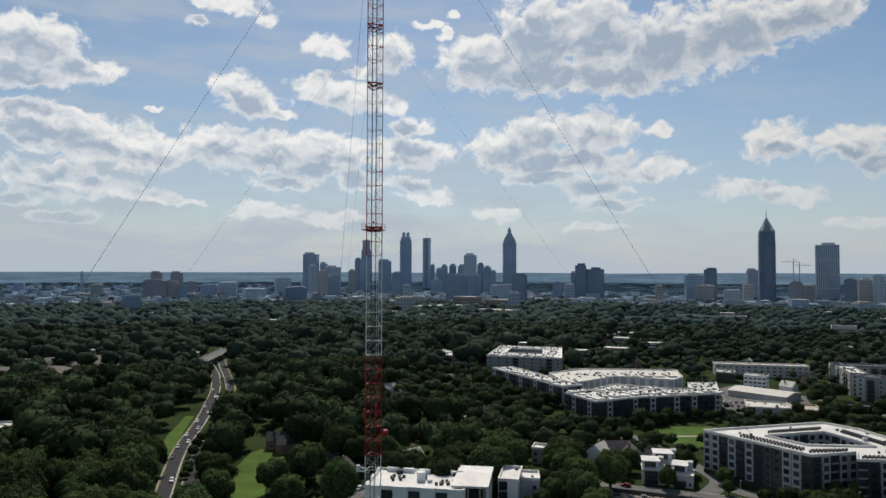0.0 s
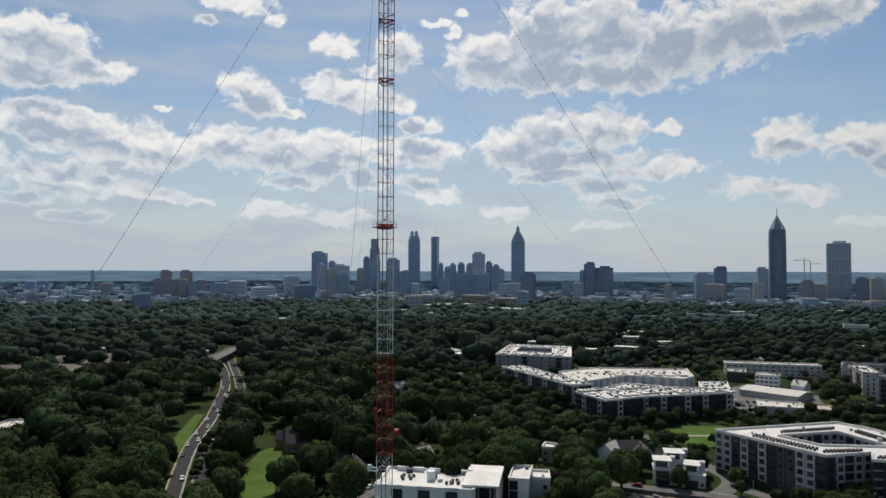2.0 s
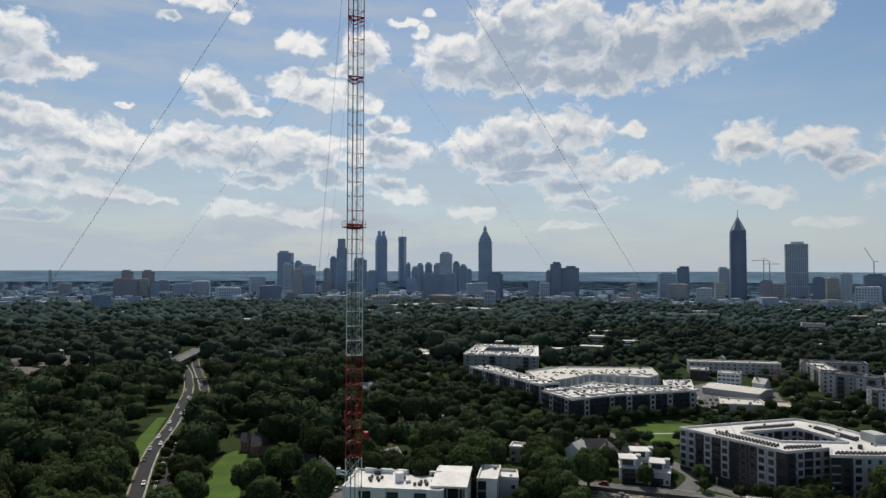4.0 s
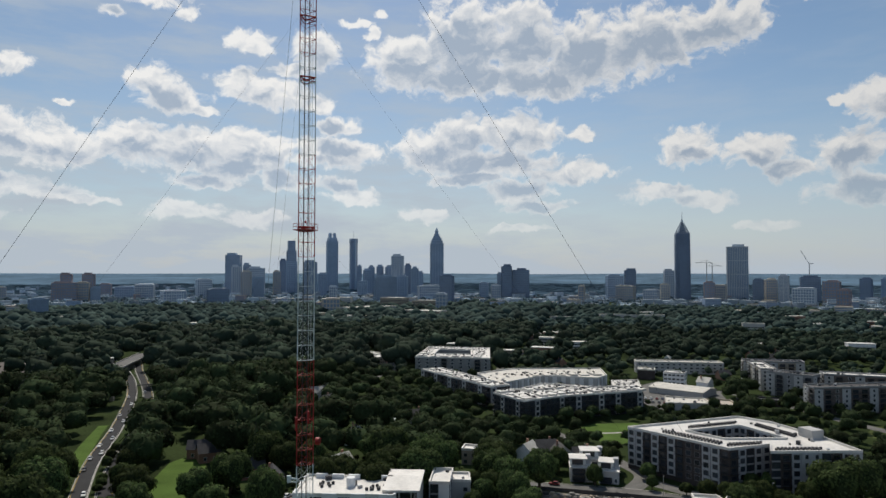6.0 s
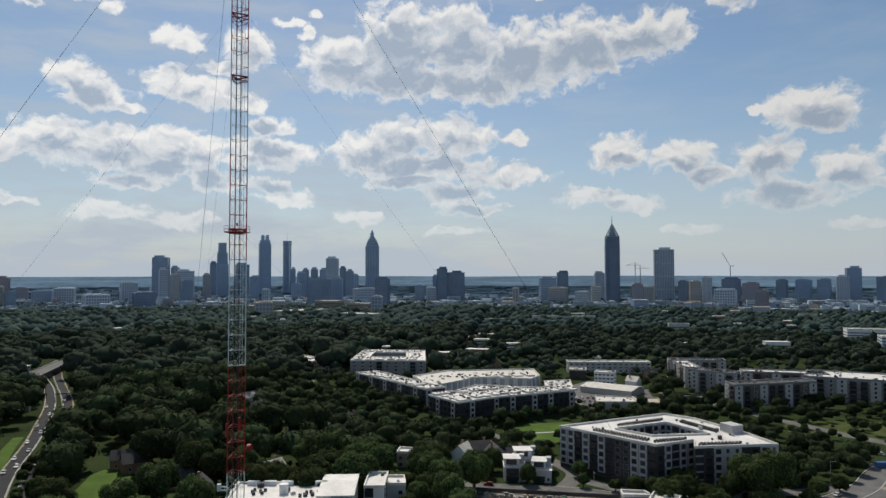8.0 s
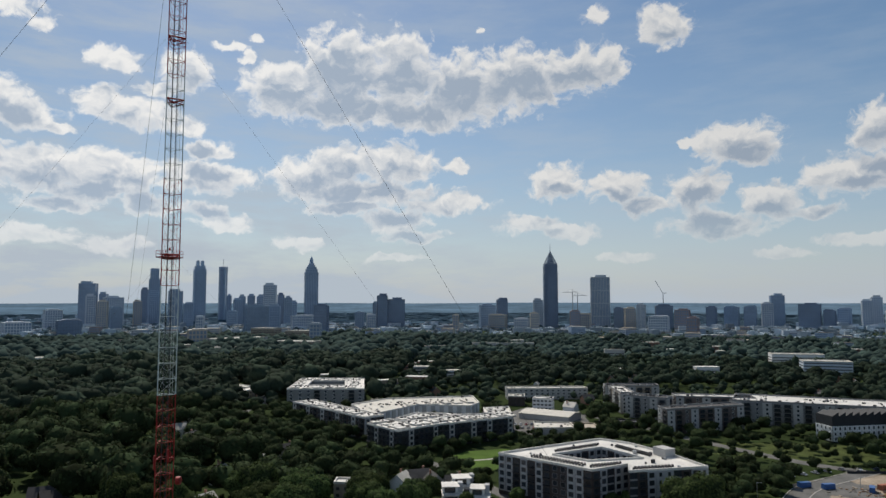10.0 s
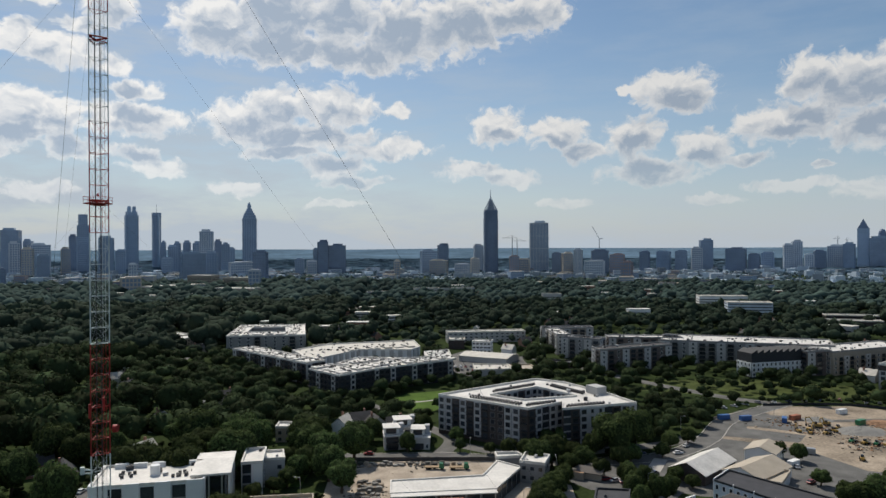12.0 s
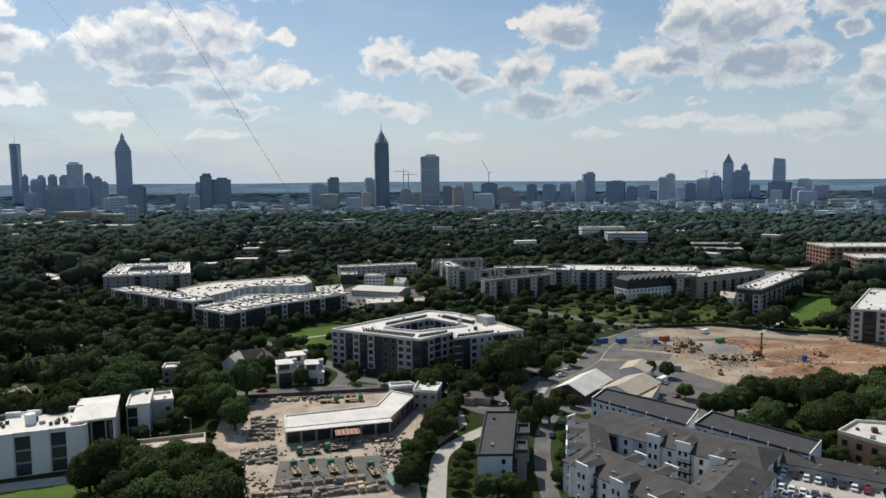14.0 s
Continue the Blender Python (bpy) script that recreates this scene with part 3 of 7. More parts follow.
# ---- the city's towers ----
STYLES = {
    "glass": (HAZED_GLASS, HAZED_BLUE_GLASS, "blue glass office tower"),
    "dark": (HAZED_GLASS, HAZED_DARK, "dark glass and steel office tower"),
    "granite": (HAZED_GLASS, HAZED_GRANITE, "grey granite office tower with window grid"),
    "pale": (HAZED_GLASS, HAZED_PALE_STONE, "pale stone high-rise with window grid"),
    "tan": (HAZED_GLASS, TAN_STONE, "tan concrete high-rise with window grid"),
    "brick": (HAZED_GLASS, TOWER_BRICK, "brown brick high-rise with window grid"),
    "striped": (HAZED_GLASS, HAZED_PALE_STONE, "tall slab tower with pale vertical piers"),
    "banded": (HAZED_GLASS, HAZED_PALE_STONE, "tower with white floor bands"),
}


def cladding(w, d, h, style, rnd):
    """Piers and floor bands that stand proud of the glass shaft."""
    b = Build()
    px = {"striped": 5.0, "glass": 9.0, "banded": 99.0}.get(style, 6.5)
    pz = {"striped": 40.0, "banded": 4.0, "glass": 12.0}.get(style, 7.5)
    pw = 0.5 if style == "glass" else 1.9
    bh = 0.7 if style == "glass" else 2.2
    for side in range(4):
        length = w if side % 2 == 0 else d
        off = (d if side % 2 == 0 else w) / 2
        at = Matrix.Rotation(math.pi / 2 * side, 4, "Z")
        n = max(2, round(length / px))
        for i in range(n + 1):
            x = -length / 2 + length * i / n
            b.box(x - pw / 2, -off - 0.6, 0, x + pw / 2, -off, h, 0, at)
        k = max(2, round(h / pz))
        for i in range(1, k + 1):
            z = h * i / k
            b.box(-length / 2, -off - 0.45, z - bh, length / 2, -off, z, 0, at)
    return b


tower_count = 0


def office_tower(style, x, y, w, h, crown=True):
    global tower_count
    tower_count += 1
    rnd = random.Random(tower_count)
    glass, clad, label = STYLES[style]
    turn = math.degrees(math.atan2(-x, y)) + rnd.choice((-14, -8, 6, 12))
    w = w * 0.93
    d = max(14.0, w * rnd.uniform(0.6, 0.85)) if w < 60 else 30.0
    z0 = -2.0
    t = thing("office_tower", label + (", tall" if h > 150 else ", mid-rise" if h > 60 else ", low"), "tower", x, y, z0, turn, "city towers")
    top = h - z0
    plant = min(8.0, top * 0.06)
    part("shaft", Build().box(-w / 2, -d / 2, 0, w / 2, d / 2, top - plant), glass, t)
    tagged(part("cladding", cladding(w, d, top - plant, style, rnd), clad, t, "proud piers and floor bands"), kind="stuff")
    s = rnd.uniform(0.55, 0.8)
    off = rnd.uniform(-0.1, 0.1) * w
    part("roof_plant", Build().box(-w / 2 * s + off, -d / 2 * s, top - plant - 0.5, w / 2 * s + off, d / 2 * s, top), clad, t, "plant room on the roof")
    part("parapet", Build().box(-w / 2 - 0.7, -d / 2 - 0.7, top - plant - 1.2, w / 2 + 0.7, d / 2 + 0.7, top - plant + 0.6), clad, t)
    return t


def stepped(style, x, y, w, h):
    t = thing("office_tower", "granite tower that narrows in steps towards its top", "tower", x, y, -2, math.degrees(math.atan2(-x, y)) + 8, "city towers")
    z = 0
    for f, s in ((0.62, 1.0), (0.82, 0.86), (1.0, 0.66)):
        a = w * s * 0.92
        part("shaft", Build().box(-a / 2, -a / 2, z, a / 2, a / 2, h * f), HAZED_GLASS, t)
        part("cladding", cladding(a, a, h * f - z, "granite", None), HAZED_GRANITE, t, m=pose(0, 0, z))
        z = h * f
    return t


def ring(n, r, z, turn=0.0):
    return [(r * math.cos(turn + math.tau * i / n), r * math.sin(turn + math.tau * i / n), z) for i in range(n)]


def loft(rings, b=None, mi=0, cap=True):
    b = b or Build()
    n = len(rings[0])
    for lo, hi in zip(rings, rings[1:]):
        for i in range(n):
            j = (i + 1) % n
            b.face([lo[i], lo[j], hi[j], hi[i]], mi)
    if cap:
        b.face(rings[-1], mi)
    return b


def spire_tower():
    """The tallest tower: dark granite shaft, open steel pyramid and gilded needle."""
    x, y = 321, 2342
    t = thing("spire_tower", "dark granite skyscraper with an open steel pyramid and needle", "tower", x, y, -2, math.degrees(math.atan2(-x, y)) + 8, "city towers")
    s = 42.0
    part("shaft", Build().box(-s / 2, -s / 2, 0, s / 2, s / 2, 222), HAZED_DARK, t)
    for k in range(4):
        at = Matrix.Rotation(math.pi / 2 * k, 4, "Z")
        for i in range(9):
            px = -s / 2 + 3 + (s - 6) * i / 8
            part("pier", Build().box(px - 1.2, -s / 2 - 0.9, 0, px + 1.2, -s / 2, 216, 0, at), HAZED_DARK, t)
    part("bay", Build().box(-s * 0.30, -s * 0.56, 0, s * 0.30, s * 0.56, 190).box(-s * 0.56, -s * 0.30, 0, s * 0.56, s * 0.30, 190), HAZED_DARK, t)
    lattice, q = Build(), 4
    for k in range(4):
        at = Matrix.Rotation(math.pi / 2 * k, 4, "Z")
        for i in range(-3, 4):
            lattice.bar(at @ Vector((i * s / 7, -s / 2, 220)), at @ Vector((i * 0.5, -1.2, 264)), 0.55)
        for j in range(7):
            f = j / 7
            r = s / 2 * (1 - f) + 1.2 * f
            lattice.bar(at @ Vector((-r, -r, 220 + 44 * f)), at @ Vector((r, -r, 220 + 44 * f)), 0.5)
    part("pyramid", lattice, HAZED_PALE_STONE, t, "open pyramid of steel bars")
    part("core", loft([ring(4, 17, 220, math.pi / 4), ring(4, 1.5, 262, math.pi / 4)]), HAZED_DARK, t)
    part("needle", loft([ring(8, 1.6, 258), ring(8, 1.1, 275), ring(8, 0.3, 291)]), HAZED_PALE_STONE, t, "gilded needle")


def crowned_tower():
    """Granite tower whose top steps in to a small pointed lantern."""
    x, y = -561, 2644
    t = thing("crowned_tower", "grey granite skyscraper with stepped crown and pointed lantern", "tower", x, y, -2, math.degrees(math.atan2(-x, y)) + 4, "city towers")
    z = 0
    for top, s in ((208, 50), (219, 44), (228, 36), (236, 27), (244, 19)):
        part("shaft", Build().box(-s / 2, -s / 2, z, s / 2, s / 2, top), HAZED_GRANITE, t)
        b = Build()
        for k in range(4):
            at = Matrix.Rotation(math.pi / 2 * k, 4, "Z")
            n = max(3, round(s / 6))
            for i in range(n):
                px = -s / 2 + s * (i + 0.5) / n
                b.box(px - 1.5, -s / 2 - 0.5, z + 2, px + 1.5, -s / 2, top - 2, 0, at)
        tagged(part("window_strip", b, HAZED_GLASS, t, "vertical strips of dark glass"), kind="stuff")
        z = top
    part("lantern", loft([ring(8, 7, 244), ring(8, 7, 256), ring(8, 4.5, 262), ring(8, 0.4, 271)]), HAZED_GRANITE, t, "pointed lantern")


def corner_tower():
    """Tower with chamfered corners and two crested gables."""
    x, y = -1041, 2763
    t = thing("gabled_tower", "grey granite skyscraper with notched corners and crest", "tower", x, y, -2, math.degrees(math.atan2(-x, y)) + 10, "city towers")
    s = 46
    part("shaft", Build().box(-s / 2, -s * 0.36, 0, s / 2, s * 0.36, 226).box(-s * 0.36, -s / 2, 0, s * 0.36, s / 2, 226), HAZED_GRANITE, t)
    part("cladding", cladding(s * 0.74, s * 1.02, 224, "granite", None), HAZED_GRANITE, t)
    part("shaft", Build().box(-s * 0.4, -s * 0.4, 226, s * 0.4, s * 0.4, 240), HAZED_GRANITE, t)
    for sx in (-1, 1):
        part("crest", Build().box(sx * 9 - 5, -s * 0.3, 240, sx * 9 + 5, s * 0.3, 257).box(sx * 9 - 3.4, -s * 0.3, 257, sx * 9 + 3.4, s * 0.3, 261), HAZED_GRANITE, t)


def round_tower():
    """The cylinder of mirror glass with its lift shaft and mast."""
    x, y = -988, 2888
    t = thing("round_tower", "round mirror-glass hotel tower with lift shaft and antenna", "tower", x, y, -2, 0, "city towers")
    part("cylinder", loft([ring(32, 18, 0), ring(32, 18, 226), ring(32, 18.6, 226), ring(32, 18.6, 242)]), HAZED_GLASS, t)
    part("crown_ring", loft([ring(32, 19, 224), ring(32, 19, 229)], cap=False), HAZED_DARK, t)
    part("lift_shaft", Build().box(10, -22, 0, 17, -12, 236), HAZED_BLUE_GLASS, t)
    part("antenna", Build().bar((0, 0, 242), (0, 0, 275), 0.7), STEEL, t, "thin roof antenna")


def pyramid_towers():
    t = thing("pyramid_tower", "stone and glass tower with steep pointed roof", "tower", 1737, 2446, -2, -35, "city towers")
    part("shaft", Build().box(-19, -19, 0, 19, 19, 156), HAZED_GRANITE, t)
    part("cladding", cladding(38, 38, 156, "tan", None), HAZED_GRANITE, t)
    part("spire_roof", loft([ring(4, 26, 156, math.pi / 4), ring(4, 0.5, 192, math.pi / 4)]), HAZED_DARK, t, "steep copper pyramid roof")
    t = thing("domed_tower", "glass tower with rounded metal top", "tower", 1815, 2451, -2, -36, "city towers")
    part("shaft", Build().box(-16, -16, 0, 16, 16, 128), HAZED_GLASS, t)
    part("cladding", cladding(32, 32, 128, "pale", None), HAZED_GRANITE, t)
    part("dome", loft([ring(20, 13, 128), ring(20, 13, 138), ring(20, 11, 146), ring(20, 7, 152), ring(20, 1, 155)]), HAZED_DARK, t, "rounded metal roof")
    t = thing("wedge_tower", "pale glass tower with sloping top", "tower", 1884, 2335, -2, -38, "city towers")
    b = Build()
    lo, hi = [(-24, -16, 0), (24, -16, 0), (24, 16, 0), (-24, 16, 0)], [(-20, -14, 172), (21, -14, 168), (21, 14, 166), (-20, 14, 170)]
    part("shaft", loft([lo, hi]), HAZED_BLUE_GLASS, t)
    part("cladding", cladding(47, 31, 150, "glass", None), HAZED_PALE_STONE, t)


spire_tower()
crowned_tower()
corner_tower()
round_tower()
pyramid_towers()
office_tower("brick", -1487, 1759, 31, 90)
office_tower("brick", -1442, 1796, 33, 90)
office_tower("brick", -1457, 1718, 68, 65)
office_tower("tan", -1422, 1748, 35, 64)
office_tower("glass", -1391, 1760, 27, 50)
office_tower("glass", -1287, 2377, 57, 164)
office_tower("pale", -1232, 2293, 30, 119)
office_tower("glass", -1267, 2444, 30, 128)
office_tower("pale", -1216, 2414, 64, 114)
office_tower("tan", -1153, 2221, 31, 99)
office_tower("glass", -1030, 2060, 34, 78)
office_tower("pale", -1277, 2153, 52, 70)
office_tower("dark", -990, 1741, 57, 47)
office_tower("dark", -1208, 2640, 24, 148)
stepped("granite", -1157, 2608, 43, 222)
office_tower("glass", -1029, 2499, 50, 139)
office_tower("tan", -1145, 2448, 28, 100)
office_tower("granite", -793, 2479, 29, 106)
office_tower("granite", -793, 2532, 23, 119)
office_tower("granite", -771, 2570, 24, 122)
office_tower("granite", -744, 2598, 26, 120)
office_tower("pale", -684, 2511, 46, 161)
office_tower("dark", -659, 2570, 24, 126)
office_tower("granite", -598, 2430, 27, 113)
office_tower("granite", -591, 2483, 23, 97)
office_tower("glass", -562, 1922, 63, 83)
office_tower("granite", -541, 2032, 38, 84)
office_tower("pale", -460, 2051, 69, 53)
office_tower("dark", -367, 1867, 36, 86)
office_tower("pale", -302, 1472, 23, 47)
office_tower("tan", -497, 1312, 35, 40)
office_tower("pale", -668, 1782, 19, 56)
office_tower("granite", -910, 2736, 16, 124)
office_tower("granite", -778, 2379, 34, 63)
office_tower("granite", -951, 2423, 32, 91)
office_tower("dark", -247, 2289, 34, 119)
office_tower("dark", -203, 2313, 59, 106)
office_tower("glass", -273, 2306, 13, 93)
office_tower("pale", -265, 2136, 28, 55)
office_tower("granite", -321, 2280, 30, 60)
office_tower("granite", 106, 2350, 54, 85)
office_tower("dark", 163, 2447, 37, 106)
office_tower("tan", 136, 2248, 57, 52)
office_tower("tan", -1, 2102, 17, 54)
office_tower("pale", 295, 2484, 33, 104)
office_tower("tan", 237, 2089, 26, 60)
office_tower("pale", 194, 2043, 42, 44)
office_tower("brick", 373, 2170, 31, 66)
office_tower("striped", 501, 2400, 67, 184)
office_tower("tan", 414, 2213, 33, 55)
office_tower("tan", 548, 2184, 32, 75)
office_tower("banded", 569, 2127, 26, 87)
office_tower("dark", 676, 2252, 56, 83)
office_tower("pale", 576, 1969, 56, 52)
office_tower("brick", 668, 2045, 43, 71)
office_tower("brick", 549, 1610, 25, 57)
office_tower("dark", 865, 2347, 32, 77)
office_tower("glass", 961, 2417, 47, 77)
office_tower("glass", 1016, 2394, 41, 79)
office_tower("dark", 527, 2240, 30, 74)
office_tower("pale", 1064, 2372, 37, 90)
office_tower("glass", 1134, 2450, 47, 120)
office_tower("dark", 1180, 2317, 68, 87)
office_tower("pale", 1424, 2411, 31, 100)
office_tower("pale", 1459, 2413, 35, 113)
office_tower("dark", 1538, 2400, 39, 76)
office_tower("pale", 1611, 2411, 58, 95)
office_tower("glass", 1615, 2348, 36, 103)
office_tower("glass", 1773, 2419, 64, 125)
office_tower("dark", 1856, 2292, 82, 80)
office_tower("pale", 1691, 2105, 34, 51)
office_tower("pale", 1840, 2176, 46, 59)
office_tower("pale", 1954, 2276, 46, 90)
office_tower("banded", 1765, 2043, 59, 47)
office_tower("pale", 1997, 2238, 47, 68)
office_tower("tan", 1706, 1826, 75, 25)
office_tower("granite", 2353, 2313, 67, 58)
office_tower("granite", 1820, 2385, 31, 69)
office_tower("granite", 1317, 2357, 41, 71)
office_tower("dark", 1231, 2290, 36, 66)
office_tower("pale", 1429, 2291, 28, 64)
office_tower("glass", -1003, 1115, 32, 43)
office_tower("granite", -2273, 1958, 36, 47)
office_tower("tan", -1819, 1858, 39, 46)
office_tower("pale", -2204, 2180, 10, 90)
office_tower("brick", -1648, 2139, 37, 53)
office_tower("granite", -1479, 2015, 59, 46)
office_tower("pale", -1374, 1968, 58, 55)
office_tower("pale", -1141, 1763, 64, 41)


def tower_crane(x, y, h, turn, luff):
    t = thing("tower_crane", "thin steel construction crane among the towers", "crane", x, y, 0, turn)
    part("mast", Build().box(-1, -1, 0, 1, 1, h), STEEL, t)
    if luff:
        part("jib", Build().bar((0, 0, h), (-26, 0, h + 42), 0.9), STEEL, t)
        part("counter_jib", Build().bar((0, 0, h), (12, 0, h + 1), 1.3), STEEL, t)
    else:
        part("jib", Build().bar((-34, 0, h), (16, 0, h), 0.9), STEEL, t)
        part("apex", Build().bar((0, 0, h), (0, 0, h + 9), 0.8).bar((0, 0, h + 9), (-26, 0, h), 0.3).bar((0, 0, h + 9), (14, 0, h), 0.3), STEEL, t)


tower_crane(380, 2250, 122, 10, False)
tower_crane(398, 2260, 112, 200, False)
tower_crane(674, 2250, 118, 8, True)
tower_crane(1660, 2480, 118, 30, False)
tower_crane(1690, 2470, 112, 210, False)

# ---- buildings ----
WINDOW_MESHES = {}


def window_mesh(w, h, frame_mat, bars=1):
    """A pane behind a proud frame with a middle bar; stands on the wall's plane y = 0 and faces -y."""
    key = (round(w, 2), round(h, 2), frame_mat.name, bars)
    if key not in WINDOW_MESHES:
        b, e = Build(), 0.10
        for r, y in ((e, 0.0), (e, -0.14), (0.0, -0.14), (0.0, -0.03)):
            b.v += [(-w / 2 - r, y, -r), (w / 2 + r, y, -r), (w / 2 + r, y, h + r), (-w / 2 - r, y, h + r)]
        for k in (0, 4, 8):
            for i in range(4):
                j = (i + 1) % 4
                b.f.append((k + i, k + j, k + 4 + j, k + 4 + i))
                b.m.append(0)
        b.f.append((12, 13, 14, 15))
        b.m.append(1)
        WINDOW_MESHES[key] = b.mesh("window", [frame_mat, GLASS_DARK])
    return WINDOW_MESHES[key]


def balcony_mesh(w, depth, rail_mat):
    key = ("balcony", round(w, 1), depth, rail_mat.name)
    if key not in WINDOW_MESHES:
        b = Build().box(-w / 2, -depth, -0.2, w / 2, 0, 0, 1)
        b.box(-w / 2, -depth, 1.0, w / 2, -depth + 0.06, 1.08)
        n = max(3, int(w / 0.5))
        for i in range(n + 1):
            x = -w / 2 + w * i / n
            b.box(x - 0.03, -depth, 0, x + 0.03, -depth + 0.05, 1.0)
        for s in (-1, 1):
            b.box(s * w / 2 - 0.03, -depth, 1.0, s * w / 2 + 0.03, 0, 1.08)
        WINDOW_MESHES[key] = b.mesh("balcony", [rail_mat, CHARCOAL])
    return WINDOW_MESHES[key]


def edge_pose(ax, ay, bx, by, along, out=0.0, z=0.0):
    d = math.hypot(bx - ax, by - ay)
    ux, uy = (bx - ax) / d, (by - ay) / d
    return pose(ax + ux * along + uy * out, ay + uy * along - ux * out, z, 0, 0, math.degrees(math.atan2(uy, ux)))


def facade(t, a, b, z0, floors, fh, pattern, bay, style, first=0):
    """Bays along one wall: w window on a panel, d window on the bare wall, b balcony, g full-height glass or painted
    shade of an open front, n plain.
    """
    (ax, ay), (bx, by) = a, b
    length = math.hypot(bx - ax, by - ay)
    n = max(1, round(length / bay))
    step = length / n
    ww, wh = style.get("window", (1.5, 1.7))
    top = z0 + floors * fh
    for i in range(n):
        kind = pattern[(i + first) % len(pattern)]
        mid = step * (i + 0.5)
        if kind == "n":
            continue
        if kind == "l":
            part("wall_panel", Build().box(-step * 0.5, -0.3, 0, step * 0.5, 0, floors * fh), MID_PANEL, t, m=edge_pose(ax, ay, bx, by, mid, 0, z0))
            for k in range(floors):
                part("window", window_mesh(1.2, 1.6, GREY_WALL), None, t, m=edge_pose(ax, ay, bx, by, mid, 0.3, z0 + k * fh + 0.9))
            continue
        if kind == "p":
            part("pier", Build().box(-step * 0.5, -0.7, 0, step * 0.5, 0, floors * fh + 1.9), style["panel"], t, m=edge_pose(ax, ay, bx, by, mid, 0, z0))
            continue
        if kind == "r":
            if i == 0:
                for k in range(floors):
                    part("window_band", Build().box(0.8, -0.1, 0, length - 0.8, 0, style.get("band", 1.7)), GLASS_DARK, t, m=edge_pose(ax, ay, bx, by, 0, 0, z0 + k * fh + 0.9))
            continue
        if kind == "w":
            part("wall_panel", Build().box(-step * 0.46, -0.3, 0, step * 0.46, 0, floors * fh + style.get("lip", 0.0)), style["panel"], t,
                 m=edge_pose(ax, ay, bx, by, mid, 0, z0 + style.get("panel_from", 0.0)))
        if kind == "g":
            part("glass_bay", Build().box(-step * 0.42, -0.12, 0, step * 0.42, 0, floors * fh + 0.4), GLASS_DARK, t, m=edge_pose(ax, ay, bx, by, mid, 0, z0))
            for k in range(1, floors):
                part("spandrel", Build().box(-step * 0.42, -0.2, -0.35, step * 0.42, 0, 0.35), GREY_WALL, t, m=edge_pose(ax, ay, bx, by, mid, 0, z0 + k * fh))
            continue
        for k in range(floors):
            z = z0 + k * fh
            if kind == "b":
                part("balcony", balcony_mesh(step * 0.86, 1.3, style.get("rail", DARK_STEEL)), None, t, m=edge_pose(ax, ay, bx, by, mid, 0, z + 0.1))
                part("window", window_mesh(step * 0.6, 2.1, DARK_STEEL, 1), None, t, "dark sliding balcony door", m=edge_pose(ax, ay, bx, by, mid, 0.01, z + 0.15))
            else:
                pair = style.get("pair", False)
                for s in ((-0.23, 0.23) if pair else (0,)):
                    part("window", window_mesh(ww, wh, style.get("frame", FRAME_WHITE)), None, t,
                         m=edge_pose(ax, ay, bx, by, mid + s * step, 0.3 if kind == "w" else 0.01, z + (fh - wh) * 0.5))


def grown(loop, d):
    """An outline moved outwards by d, its corners mitred; counter-clockwise outlines grow."""
    out = []
    n = len(loop)
    for i in range(n):
        (ax, ay), (bx, by), (cx, cy) = loop[i - 1], loop[i], loop[(i + 1) % n]
        u, v = math.hypot(bx - ax, by - ay), math.hypot(cx - bx, cy - by)
        n1, n2 = ((by - ay) / u, (ax - bx) / u), ((cy - by) / v, (bx - cx) / v)
        k = d / max(0.3, 1 + n1[0] * n2[0] + n1[1] * n2[1])
        out.append((bx + (n1[0] + n2[0]) * k, by + (n1[1] + n2[1]) * k))
    return out


